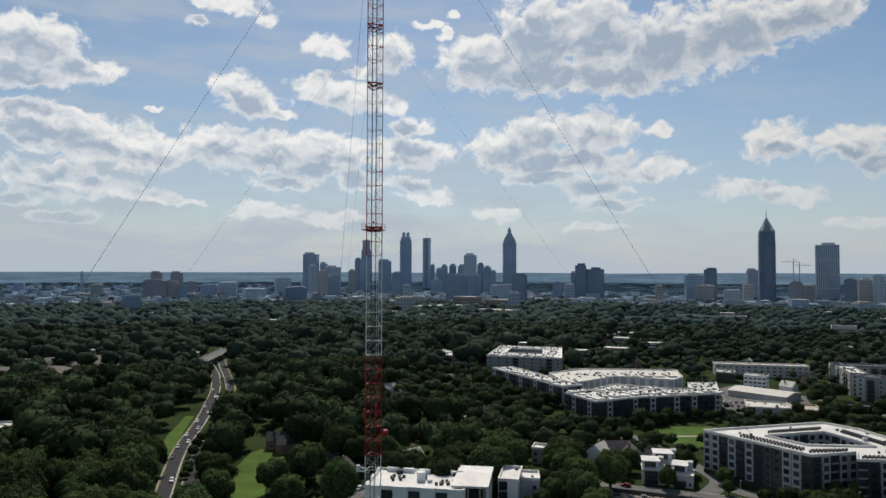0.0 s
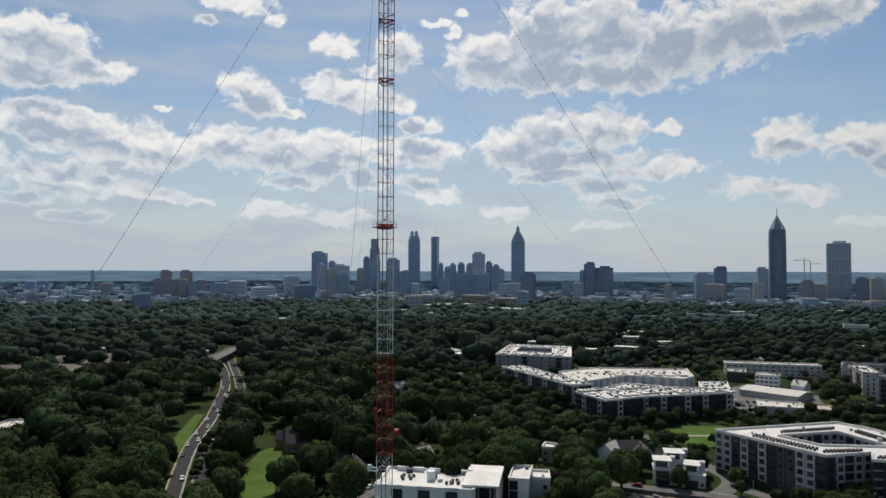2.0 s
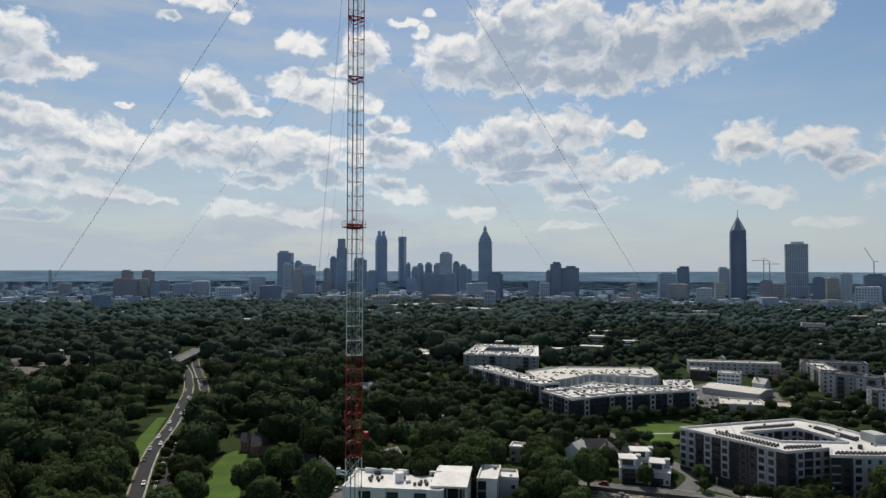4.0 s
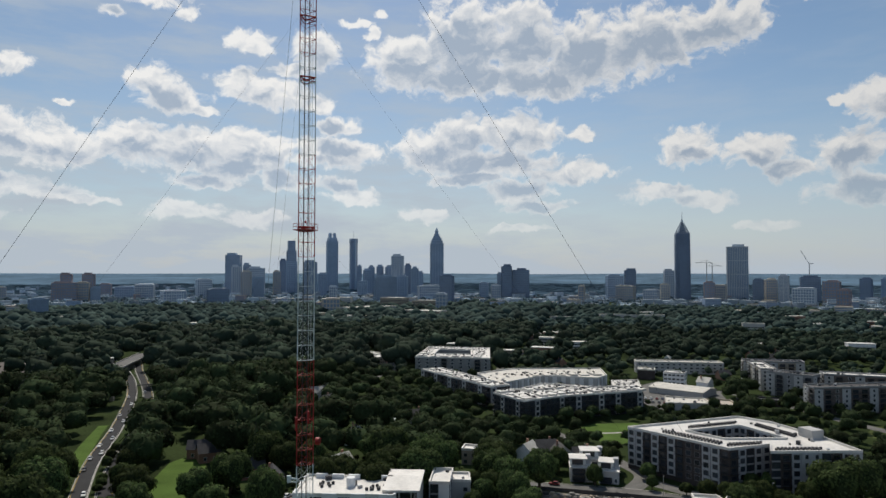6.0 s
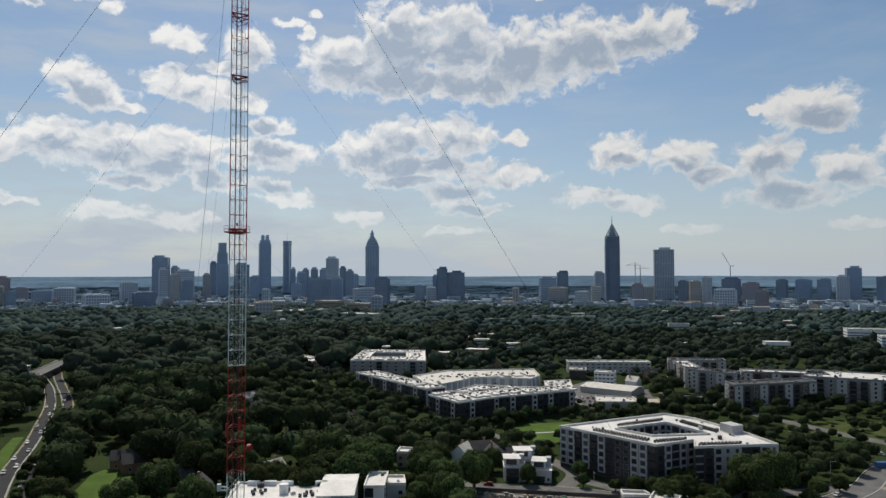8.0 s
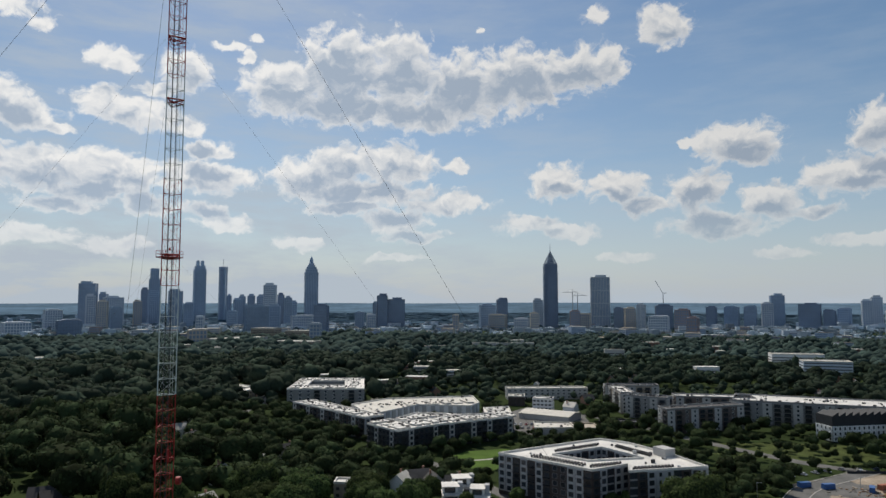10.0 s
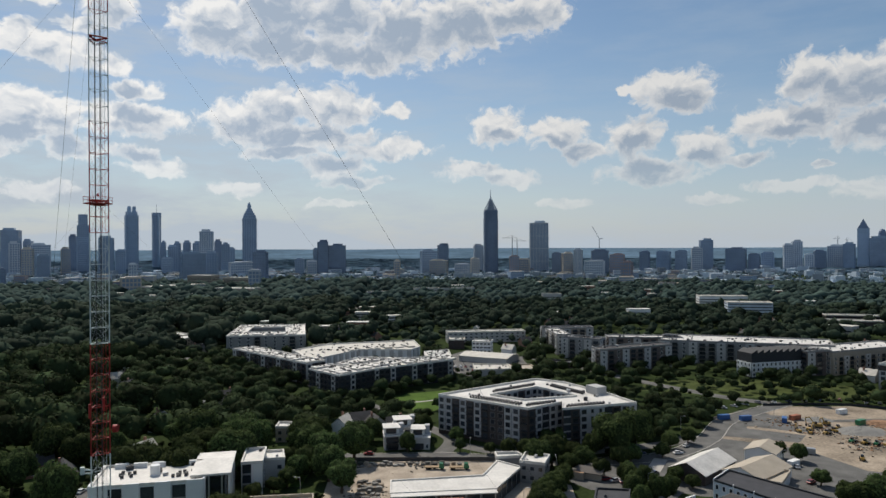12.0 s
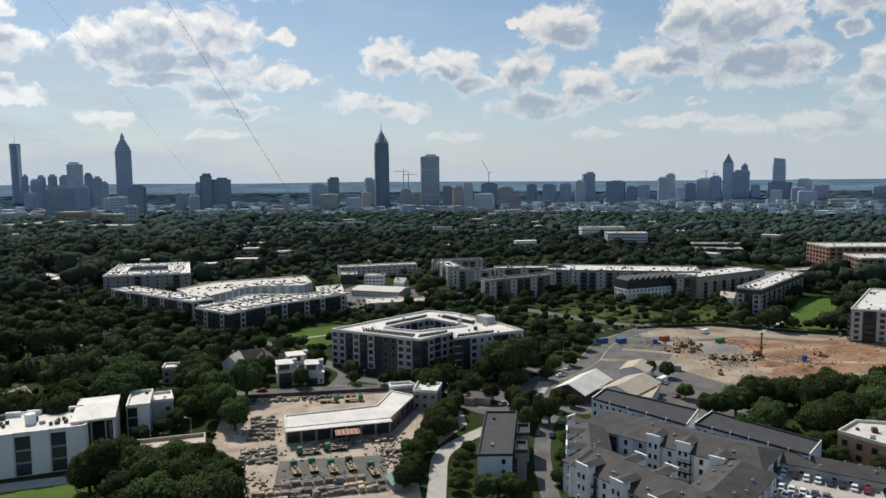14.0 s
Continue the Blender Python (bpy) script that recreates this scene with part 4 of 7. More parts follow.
def building(name, label, poly, h, wall, roof, holes=(), floors=0, fh=3.2, z0=0.0, patterns=None, bay=4.5, style=None, parapet=0.7, category="building", units=0, seed=1,
             hole_pattern=None, ground=0.0, steps=()):
    """A flat-roofed building on a plan outline with parapet, roof plant and bays of windows."""
    poly = ccw(poly)
    cx, cy = sum(p[0] for p in poly) / len(poly), sum(p[1] for p in poly) / len(poly)
    t = thing(name, label, category, cx, cy, z0)
    loc = [(x - cx, y - cy) for x, y in poly]
    hol = [ccw([(x - cx, y - cy) for x, y in q])[::-1] for q in holes]
    part("wall", Build().prism(loc, -0.5, h, 0, hol, top=False), wall, t)
    part("roof", Build().sheet(loc, h - 0.25, 0, hol), roof, t)
    if parapet:
        for loop in (loc, *hol):
            outer, inner = grown(loop, 0.15), grown(loop, -0.35)
            if loop is not loc:
                outer, inner = inner[::-1], outer[::-1]
            b = Build().prism(outer, h - 0.4, h + parapet, 0, [inner[::-1]])
            part("parapet", b, style.get("lip_mat", roof) if style else roof, t)
    for pat, loops in ((patterns, [loc]), (hole_pattern, hol)):
        if pat and floors:
            for loop in loops:
                for i, (a, b) in enumerate(zip(loop, loop[1:] + loop[:1])):
                    p = pat[i % len(pat)] if isinstance(pat, (list, tuple)) else pat
                    nx, ny = b[1] - a[1], a[0] - b[0]
                    mx, my = (a[0] + b[0]) / 2 + cx, (a[1] + b[1]) / 2 + cy
                    if p and nx * mx + ny * my < 0.25 * math.hypot(nx, ny) * math.hypot(mx, my):
                        facade(t, a, b, ground, floors, fh, p, bay, style or {"panel": PALE_PANEL})
    rnd = random.Random(seed)
    xs, ys = [p[0] for p in loc], [p[1] for p in loc]
    made = 0
    joined = Build() if math.hypot(cx, cy) > 380 else None
    units = units * 2 if joined else units
    for _ in range(units * 30):
        if made >= units:
            break
        x, y = rnd.uniform(min(xs), max(xs)), rnd.uniform(min(ys), max(ys))
        if not inside(x, y, loc, 1.5) or any(inside(x, y, q, -1.5) for q in hol):
            continue
        s = rnd.choice((0.8, 0.9, 1.1, 1.6))
        at = pose(x, y, h - 0.25, 0, 0, rnd.uniform(0, 90))
        if joined:
            joined.box(-s * 0.6, -s * 0.4, 0, s * 0.6, s * 0.4, s * 0.7, 0 if made % 3 else 1, at)
        else:
            part("roof_unit", Build().box(-s * 0.7, -s * 0.5, 0, s * 0.7, s * 0.5, s * 0.9).box(-s * 0.4, -s * 0.3, s * 0.9, s * 0.4, s * 0.3, s * 1.0),
                 rnd.choice((DARK_STEEL, DARK_STEEL, STEEL)), t, m=at)
        made += 1
    if joined and joined.f:
        tagged(part("roof_plant", joined, [DARK_STEEL, PALE_PANEL], t, "many small dark roof units"), kind="stuff")
    for (ax, ay), (bx, by), width, n in steps:
        for i in range(n):
            f = (i + 0.5) / n
            w, d, up = math.hypot(bx - ax, by - ay) / n * rnd.uniform(0.55, 0.8), width * rnd.uniform(0.55, 0.8), rnd.uniform(0.5, 1.3)
            b = Build().box(-w / 2, -d / 2, 0, w / 2, d / 2, up, 0).box(-w / 2 - 0.2, -d / 2 - 0.2, up, w / 2 + 0.2, d / 2 + 0.2, up + 0.18, 1)
            for k in range(3):
                x, y, q = rnd.uniform(-0.4, 0.4) * w, rnd.uniform(-0.4, 0.4) * d, rnd.uniform(0.35, 0.7)
                b.box(x - q, y - q * 0.7, up + 0.18, x + q, y + q * 0.7, up + 0.2 + q * 1.3, 2)
            off = rnd.uniform(-0.12, 0.12) * width
            part("roof_step", b, [PALE_PANEL, roof, DARK_STEEL], t, "raised roof bay with dark units", m=edge_pose(ax - cx, ay - cy, bx - cx, by - cy, f * math.hypot(bx - ax, by - ay), off, h - 0.25))
    keep_clear(poly, 4.0)
    if math.hypot(cx, cy) > 560:
        keep_clear([(x - 26 * cx / math.hypot(cx, cy), y - 26 * cy / math.hypot(cx, cy)) for x, y in poly], 1.0)
    return t


def inside(x, y, poly, margin=0.0):
    """Whether a place lies in an outline, at least margin from its edges (or at most, for a negative margin)."""
    hit, best = False, 1e9
    for (ax, ay), (bx, by) in zip(poly, poly[1:] + poly[:1]):
        if (ay > y) != (by > y) and x < (bx - ax) * (y - ay) / (by - ay) + ax:
            hit = not hit
        d2 = (bx - ax) ** 2 + (by - ay) ** 2 or 1e-9
        f = min(1, max(0, ((x - ax) * (bx - ax) + (y - ay) * (by - ay)) / d2))
        best = min(best, math.hypot(x - ax - f * (bx - ax), y - ay - f * (by - ay)))
    return (hit and best > margin) if margin >= 0 else (hit or best < -margin)


def gabled(name, label, p, q, width, eave, ridge, wall, roof, category="building", z0=0.0, pattern=None, floors=0, fh=3.0, bay=4.0, style=None, over=0.5, hip=0.0):
    """A wing from p to q with a pitched roof."""
    (ax, ay), (bx, by) = p, q
    length = math.hypot(bx - ax, by - ay)
    t = thing(name, label, category, ax, ay, z0, math.degrees(math.atan2(by - ay, bx - ax)))
    w = width / 2
    b = Build()
    ring4 = [(0, -w), (length, -w), (length, w), (0, w)]
    b.prism(ring4, -0.5, eave, 0, top=False)
    if not hip:
        b.face([(0, w, eave), (0, -w, eave), (0, 0, ridge - 0.1)])
        b.face([(length, -w, eave), (length, w, eave), (length, 0, ridge - 0.1)])
    part("wall", b, wall, t)
    o, drop = over, over * (ridge - eave) / w
    r = Build()
    for s in (-1, 1):
        quad = [(-o, s * (w + o), eave - drop), (length + o, s * (w + o), eave - drop), (length + o - hip * 1.0, 0, ridge), (-o + hip, 0, ridge)]
        r.face(quad if s < 0 else quad[::-1])
        low_quad = [(x, y, z - 0.25) for x, y, z in quad]
        r.face(low_quad[::-1] if s < 0 else low_quad)
        r.face([quad[0], low_quad[0], low_quad[1], quad[1]])
    if hip:
        r.face([(-o, w + o, eave - drop), (-o, -w - o, eave - drop), (-o + hip, 0, ridge)])
        r.face([(length + o, -w - o, eave - drop), (length + o, w + o, eave - drop), (length + o - hip, 0, ridge)])
    part("roof", r, roof, t)
    if hip and floors:
        vr = random.Random(int(length * 10))
        for i in range(int(length / 4)):
            x, side = vr.uniform(hip + 1, length - hip - 1), vr.choice((-1, 1))
            y = vr.uniform(0.15, 0.75) * w
            if "roof_vent" not in bpy.data.meshes:
                Build().box(-0.3, -0.3, -0.5, 0.3, 0.3, 0.55).bar((0.9, 0, -0.5), (0.9, 0, 0.8), 0.09, 0, 6).mesh("roof_vent", STEEL)
            part("roof_vent", bpy.data.meshes["roof_vent"], None, t, m=pose(x, side * y, ridge - (ridge - eave) * y / w))
    if pattern and floors:
        for a, c in zip(ring4, ring4[1:] + ring4[:1]):
            facade(t, a, c, 0.2, floors, fh, pattern, bay, style)
    m = t.matrix_world
    keep_clear([tuple((m @ Vector((x, y, 0)))[:2]) for x, y in ring4], 3.0)
    return t


def nearer(poly, f):
    """An outline moved along the lines from the camera's place, for a taller building."""
    return [(-1.4 + (x + 1.4) * f, 0.9 + (y - 0.9) * f) for x, y in poly]


FLATS = {"panel": MID_PANEL, "window": (2.3, 2.0), "frame": GREY_WALL, "lip_mat": ROOF_WHITE}
# five-storey block round a courtyard
pent = building("apartment_block", "five-storey dark brick apartment block with pale panels round a courtyard",
                nearer([(19, 340), (57.5, 306.5), (76, 318), (73, 305), (110, 313.5), (102, 338), (88, 365), (75, 375.5)], 0.979), 18.5, DARK_BRICK, ROOF_WHITE,
                holes=[nearer([(45, 337.5), (59, 325), (86, 331), (71.5, 354)], 0.979)], floors=5, fh=3.25, ground=2.0,
                patterns=["wwbwbwbdd", "bwgww", "", "gbwll", "l", "", "", ""], hole_pattern="wbw", bay=4.2, style=FLATS, units=14, category="apartment building")
# rows of condensers on its roof
rows = [((35, 335), (57, 316)), ((59, 315), (74, 321)), ((77, 311), (96, 315)), ((48, 347), (72, 362)), ((80, 358), (92, 336))]
px, py = pent.location.x, pent.location.y
for pair in rows:
    (ax, ay), (bx, by) = nearer(pair, 0.979)
    n = int(math.hypot(bx - ax, by - ay) / 1.5)
    for i in range(n):
        f = i / n
        for s in (-1.1, 1.1):
            part("condenser", Build().box(-0.45, -0.45, 0, 0.45, 0.45, 1.0) if (i, s) == (0, -1.1) and pair is rows[0] else bpy.data.meshes["condenser"], DARK_STEEL, pent,
                 m=pose(ax + (bx - ax) * f - px + s * 0.6, ay + (by - ay) * f - py + s, 18.25))
part("stair_tower", Build().box(-4, -3, 15, 4, 3, 22), PALE_PANEL, pent, "pale stair tower above the roof", m=pose(96 - px, 331 - py, 0, 0, 0, -65))

SQUARE = {"panel": GREY_WALL, "window": (2.0, 1.6), "pair": False, "lip_mat": ROOF_WHITE}
building("apartment_block", "five-storey grey apartment block with white roof and light wells", [(-146, 591), (-80, 593), (-91, 674), (-152, 674)], 16.0, GREY_WALL, ROOF_WHITE,
         holes=[[(-134, 618), (-101, 619), (-106, 652), (-137, 652)]], floors=5, fh=3.0, ground=0.6, patterns="dddb", bay=7.4, style=SQUARE, steps=[((-146, 602), (-88, 604), 14, 6), ((-143, 612), (-146, 660), 10, 5), ((-93, 612), (-98, 660), 10, 5), ((-148, 664), (-94, 664), 14, 6)], units=30, seed=3, category="apartment building")
TERR = {"panel": PALE_PANEL, "window": (2.0, 1.9), "frame": GREY_WALL, "lip_mat": ROOF_WHITE}
building("apartment_block", "four-storey dark brick apartment wing with white roof above trees", [(-126, 530), (-62, 458), (-50, 468), (-112, 541)], 14.0, DARK_BRICK, ROOF_WHITE,
         floors=4, fh=3.2, ground=0.7, patterns="wdbd", bay=5, style=TERR, steps=[((-119, 535), (-56, 463), 15, 13)], units=27, seed=4, category="apartment building")
building("apartment_block", "four-storey dark apartment wing with white window bays and white roof",
         [(-57, 436), (-36, 412), (-21, 427), (-13, 434), (36, 464), (35, 482), (2, 472), (-14, 456), (-34, 444), (-46, 454)], 14.0, CHARCOAL, ROOF_WHITE,
         floors=4, fh=3.2, ground=0.7, patterns="bbwbbbw", bay=4.2, style=TERR, steps=[((-52, 446), (-30, 420), 15, 4), ((-36, 428), (2, 462), 17, 7), ((2, 455), (36, 473), 17, 6)], units=40, seed=5, category="apartment building")
building("apartment_block", "four-storey apartment wing with white roof", [(36, 464), (36.5, 507), (18, 500), (18, 478.5)], 14.2, CHARCOAL, ROOF_WHITE,
         floors=4, fh=3.2, ground=0.7, patterns="dwbd", bay=4.5, style=TERR, steps=[((27, 472), (27, 502), 16, 5)], units=18, seed=6, category="apartment building")
building("parking_deck", "long pale parking deck with white roof between apartment wings",
         [(-60, 473), (-30, 519), (9, 514), (16, 530), (12, 567), (-57, 551), (-80, 520)], 13.6, WHITE_WALL, ROOF_CREAM, steps=[((-40, 520), (10, 540), 24, 6)], units=26, seed=7, category="parking deck",
         floors=1, fh=10, ground=1.5, patterns="np", bay=3.4, style=TERR)
building("apartment_block", "white-roofed apartment wing inside the terrace with many roof units", [(-42, 458), (-33, 449), (-12, 463), (4, 477), (-5, 476), (-29, 484)], 13.4, CHARCOAL, ROOF_WHITE, steps=[((-40, 456), (-2, 476), 9, 6)], units=12, seed=71, category="apartment building")
building("office_building", "low white two-storey hall with white roof", [(-28, 486), (-5, 478), (0, 498), (-22, 505)], 10.0, WHITE_WALL, ROOF_CREAM, units=8, seed=8)

building("school_building", "long three-storey pale building with window bands", [(46, 644), (121, 649), (119, 664), (45, 659)], 10.0, PALE_PANEL, ROOF_CREAM,
         floors=3, fh=3.0, ground=0.7, patterns="d", bay=5.0, style={"panel": WHITE_WALL, "window": (2.2, 1.2)}, units=8, seed=9)
building("office_building", "small three-storey white cube building", [(62, 580), (77.5, 576), (81, 588), (66, 593)], 10.0, WHITE_WALL, ROOF_WHITE,
         floors=3, fh=3.1, ground=0.6, patterns="d", bay=3.4, style={"panel": WHITE_WALL, "window": (2.2, 1.3)}, units=2, seed=10)
building("office_building", "brown two-storey brick building", [(44, 608), (58, 606), (60, 622), (46, 624)], 8.0, DARK_BRICK, ROOF_CREAM, units=3, seed=11)
gabled("warehouse", "long low warehouse with pale metal roof", (54, 554), (89, 533), 26, 4.5, 6.2, PALE_PANEL, ROOF_CREAM, "warehouse")
building("warehouse", "low warehouse with flat pale roof", [(52, 476), (80, 477.5), (79, 498), (54, 501)], 4.4, PALE_PANEL, ROOF_CREAM, units=4, seed=12, category="warehouse")
building("warehouse", "low warehouse with grey metal roof", [(80.5, 477.5), (97, 478), (96, 497), (80, 499)], 4.0, TAN_WALL, ROOF_TAN, units=1, seed=13, category="warehouse")
building("workshop", "low dark brick workshop with dark roof", [(102, 507), (131, 502), (133, 514), (105, 519)], 3.6, DARK_BRICK, ROOF_DARK, units=4, seed=14)

GREYAPT = {"panel": PALE_PANEL, "window": (1.6, 1.7), "lip_mat": GREY_WALL}
for k, (label, pl) in enumerate((
        ("four-storey grey apartment wing with bays and grey roof", [(134, 635), (183, 635), (185, 651), (136, 651)]),
        ("four-storey apartment wing with pale bays along a green", [(137, 573), (164.5, 553), (173, 565), (146, 587)]),
        ("narrow four-storey apartment wing linking two others", [(137, 588), (149, 588), (149, 634), (137, 634)]),
        ("long four-storey apartment wing of brick and pale bays", [(148, 497), (211, 518), (207, 533), (146, 512)]),
        ("four-storey apartment wing with grey roof", [(176, 566), (236, 556), (238, 571), (178, 582)]),
        ("long four-storey apartment row with white roof", [(213, 545), (330, 498), (347, 532), (230, 582)]),
        ("four-storey grey apartment wing", [(293, 474), (313, 477), (311, 490), (291, 487)]))):
    building("apartment_block", label, nearer(pl, 0.96), 17.0, BROWN_BRICK if k in (3, 4, 6) else GREY_WALL if k % 2 else TAN_WALL, ROOF_GREY if k in (0, 1, 3) else ROOF_WHITE, floors=5, fh=3.1, ground=0.8, patterns="wbdwbb", bay=6.6, style=GREYAPT,
             units=10 if k < 5 else 40, seed=20 + k, category="apartment building")
saw = building("apartment_block", "white and black apartment block with saw-tooth roofline", nearer([(246, 464), (292, 473), (289, 488), (243, 479)], 0.975), 16.8, CHARCOAL, ROOF_DARK, floors=3, fh=3.2, ground=0.8,
               patterns=["w", "w", "", "w"], bay=3.6, style={"panel": WHITE_WALL, "window": (1.3, 1.8), "lip_mat": CHARCOAL}, parapet=0, category="apartment building")
ang = math.degrees(math.atan2(9, 46))
for i in range(9):
    tooth = Build()
    tooth.face([(0, 0, 0), (5.0, 0, 0), (5.0, 0, 2.4)])
    tooth.face([(0, 14, 0), (5.0, 14, 2.4), (5.0, 14, 0)])
    tooth.face([(0, 0, 0), (5.0, 0, 2.4), (5.0, 14, 2.4), (0, 14, 0)])
    tooth.face([(5.0, 0, 0), (5.0, 14, 0), (5.0, 14, 2.4), (5.0, 0, 2.4)])
    part("roof_tooth", tooth, CHARCOAL, saw, m=Matrix.Translation((239.8 - saw.location.x, 452.4 - saw.location.y, 16.7)) @ pose(0, 0, 0, 0, 0, ang) @ Matrix.Translation((5.15 * i, 0.1, 0)))
building("apartment_block", "four-storey apartment row with white roof and pale end wall", nearer([(306, 419), (316, 407), (404, 470), (395, 484)], 0.96), 17.0, DARK_BRICK, ROOF_WHITE, floors=4, fh=3.2, ground=0.7,
         patterns="wbwb", bay=5.4, style=FLATS, units=18, seed=30, category="apartment building")
building("apartment_block", "four-storey pale apartment row with white roof", nearer([(312, 474), (392, 500), (384, 525), (303, 500)], 0.96), 16.5, TAN_WALL, ROOF_WHITE, floors=4, fh=3.1, ground=0.7,
         patterns="dbwb", bay=5.4, style=GREYAPT, units=13, seed=31, category="apartment building")
building("factory_building", "large red brick factory building with tall window bays", [(500, 549), (575, 528), (590, 570), (512, 592)], 25.0, BRICK, ROOF_CREAM, floors=6, fh=4.0, ground=0.5,
         patterns="d", bay=6.5, style={"panel": BRICK, "window": (4.2, 2.6), "frame": BRICK}, units=10, seed=32)
building("factory_building", "red brick factory wing with tall window bays", [(453, 464), (500, 448), (520, 480), (468, 498)], 25.0, BRICK, ROOF_CREAM, floors=6, fh=4.0, ground=0.5,
         patterns="d", bay=6.5, style={"panel": BRICK, "window": (4.2, 2.6), "frame": BRICK}, units=6, seed=33)
building("apartment_block", "white-roofed apartment block with dark end and terrace", [(301, 314), (347, 284), (405, 338), (369, 370)], 18.0, DARK_BRICK, ROOF_WHITE, floors=5, fh=3.3, ground=0.9,
         patterns=["wbwd", "n", "", "wbwd"], bay=6.2, style=FLATS, units=13, seed=34, category="apartment building")
building("workshop", "low red painted hall with flat roof", [(446, 527), (485, 533), (482, 545), (444, 539)], 7.0, ROOF_RUST, ROOF_CREAM, units=3, seed=35)
gabled("event_tent", "long white tent roof", (338, 585), (372, 556), 14, 4, 7, WHITE_WALL, ROOF_WHITE, "tent")

# near white office building with piers
OFF = {"panel": WHITE_WALL, "window": (1.5, 1.4), "frame": GREY_WALL}
office = building("office_building", "white three-storey office with broad piers and dark glass bays, white roof", [(-100, 227), (-66, 232), (-69, 252.5), (-104, 249)], 13.6, WHITE_WALL, ROOF_WHITE,
                  floors=3, fh=4.0, ground=0.3, patterns=["pg", "pg", "", "pg"], bay=4.9, style=OFF, units=9, seed=36, parapet=0.5)
ox, oy = office.location.x, office.location.y
for i in range(5):
    part("roof_box", Build().box(-2.2, -0.6, 13.2, 2.2, 0.6, 14.9), WHITE_WALL, office, "low white box along the roof edge", m=pose(-98 + i * 6.2 - ox, 247.6 + i * 0.6 - oy, 0, 0, 0, 6))
for i in range(16):
    part("roof_unit", Build().box(-0.5, -0.4, 13.3, 0.5, 0.4, 14.4), DARK_STEEL, office, m=pose((-95, -77, -73)[i % 3] + (i % 4) * 1.3 - ox, 241 - (i % 5) * 1.1 - oy, 0, 0, 0, 10))
part("roof_tank", loft([ring(16, 1.6, 13.3), ring(16, 1.6, 16.6)]), WHITE_WALL, office, "white round tank on the roof", m=pose(-84 - ox, 240 - oy, 0))
hall = thing("glass_hall", "tall glass hall under a floating white canopy roof", "building", -70, 233.6, 0, 9)
part("roof", Build().box(-0.5, -0.5, 14.2, 12.6, 25, 14.9), ROOF_WHITE, hall, "thin white canopy roof")
part("glass_wall", Build().box(1.2, 1.2, 0, 10.5, 23, 13.0), GLASS_DARK, hall)
for i in range(4):
    part("column", Build().box(11.6, 1 + i * 7, 0, 12.2, 1.9 + i * 7, 14.2), WHITE_WALL, hall)
for i in range(3):
    part("column", Build().box(1 + i * 4.2, -0.1, 0, 1.5 + i * 4.2, 0.3, 14.2), STEEL, hall)
keep_clear([(-72, 230), (-56, 232), (-58, 262), (-74, 260)], 2)
building("office_building", "white boxy three-storey block with dark glass front", [(-58.5, 255), (-51, 256), (-53, 274), (-60.5, 273)], 11.6, WHITE_WALL, ROOF_WHITE, floors=3, fh=3.6, ground=0.4, patterns="gn", bay=3.6, style=OFF, units=1, seed=37)
building("house", "modern white cube house with roof terrace", [(-53, 267.6), (-45, 268.5), (-47.3, 279), (-55, 278)], 9.0, PALE_PANEL, ROOF_WHITE, floors=2, fh=3.6, ground=0.5, patterns="nd", bay=3.8, style=OFF, units=1, seed=38, category="house")
building("parking_deck", "low pale concrete parking terrace", [(-53, 232), (-30, 233.4), (-31, 242.5), (-54, 241)], 3.6, TAN_WALL, ROOF_TAN, parapet=0.9, category="parking deck")
# stone yard
# dark g panels on the closed front wall imitate the shade inside an opening
shed = building("stone_shed", "long bent shed with white membrane roof, open front", [(-4, 237), (33, 238.5), (46, 261.5), (38, 270), (30, 253), (-4, 250)], 5.6, GREY_WALL, ROOF_WHITE, parapet=0.25, category="shed",
                floors=1, fh=4.6, ground=0.2, patterns=["g", "g", "", "", "", "n"], bay=5.2, style=OFF)
part("eave", Build().box(0, -3.6, 5.25, 37.0, 0.2, 5.55), ROOF_WHITE, shed, "roof edge over the open front", m=Matrix.Translation((-4 - shed.location.x, 237 - shed.location.y, 0)) @ pose(0, 0, 0, 0, 0, 2.3))
for i in range(8):
    part("post", Build().box(-0.12, -0.12, 0, 0.12, 0.12, 5.3), STEEL, shed, m=pose(-3.5 + i * 5.1 - shed.location.x, 233.8 + i * 0.2 - shed.location.y, 0))
part("awning", Build().box(-4.2, -4, 0, 4.2, 0, 0.12).box(-4.2, -4, -0.5, -4.1, 0, 0), TAN_WALL, shed, "weathered pale metal awning", m=pose(17 - shed.location.x, 233.5 - shed.location.y, 4.6, 8))
for i in range(6):
    part("rust_stripe", Build().box(-0.4, -4.02, 0.125, 0.4, 0.02, 0.16), ROOF_RUST, shed, "rusty sheet on the awning", m=pose(17 - 3.6 + i * 1.44 - shed.location.x, 233.5 - shed.location.y, 4.6, 8))
building("office_building", "two-storey grey office at the yard's end", [(45.3, 260.3), (54, 256), (58.3, 266.4), (49.5, 271)], 8.0, GREY_WALL, ROOF_WHITE, floors=2, fh=3.6, ground=0.4, patterns="d", bay=3.4, style=OFF, units=2, seed=39)
building("office_building", "low pale wing with flat roof", [(38, 271), (49, 271.5), (47, 277), (38, 277)], 6.4, GREY_WALL, ROOF_WHITE, seed=40)


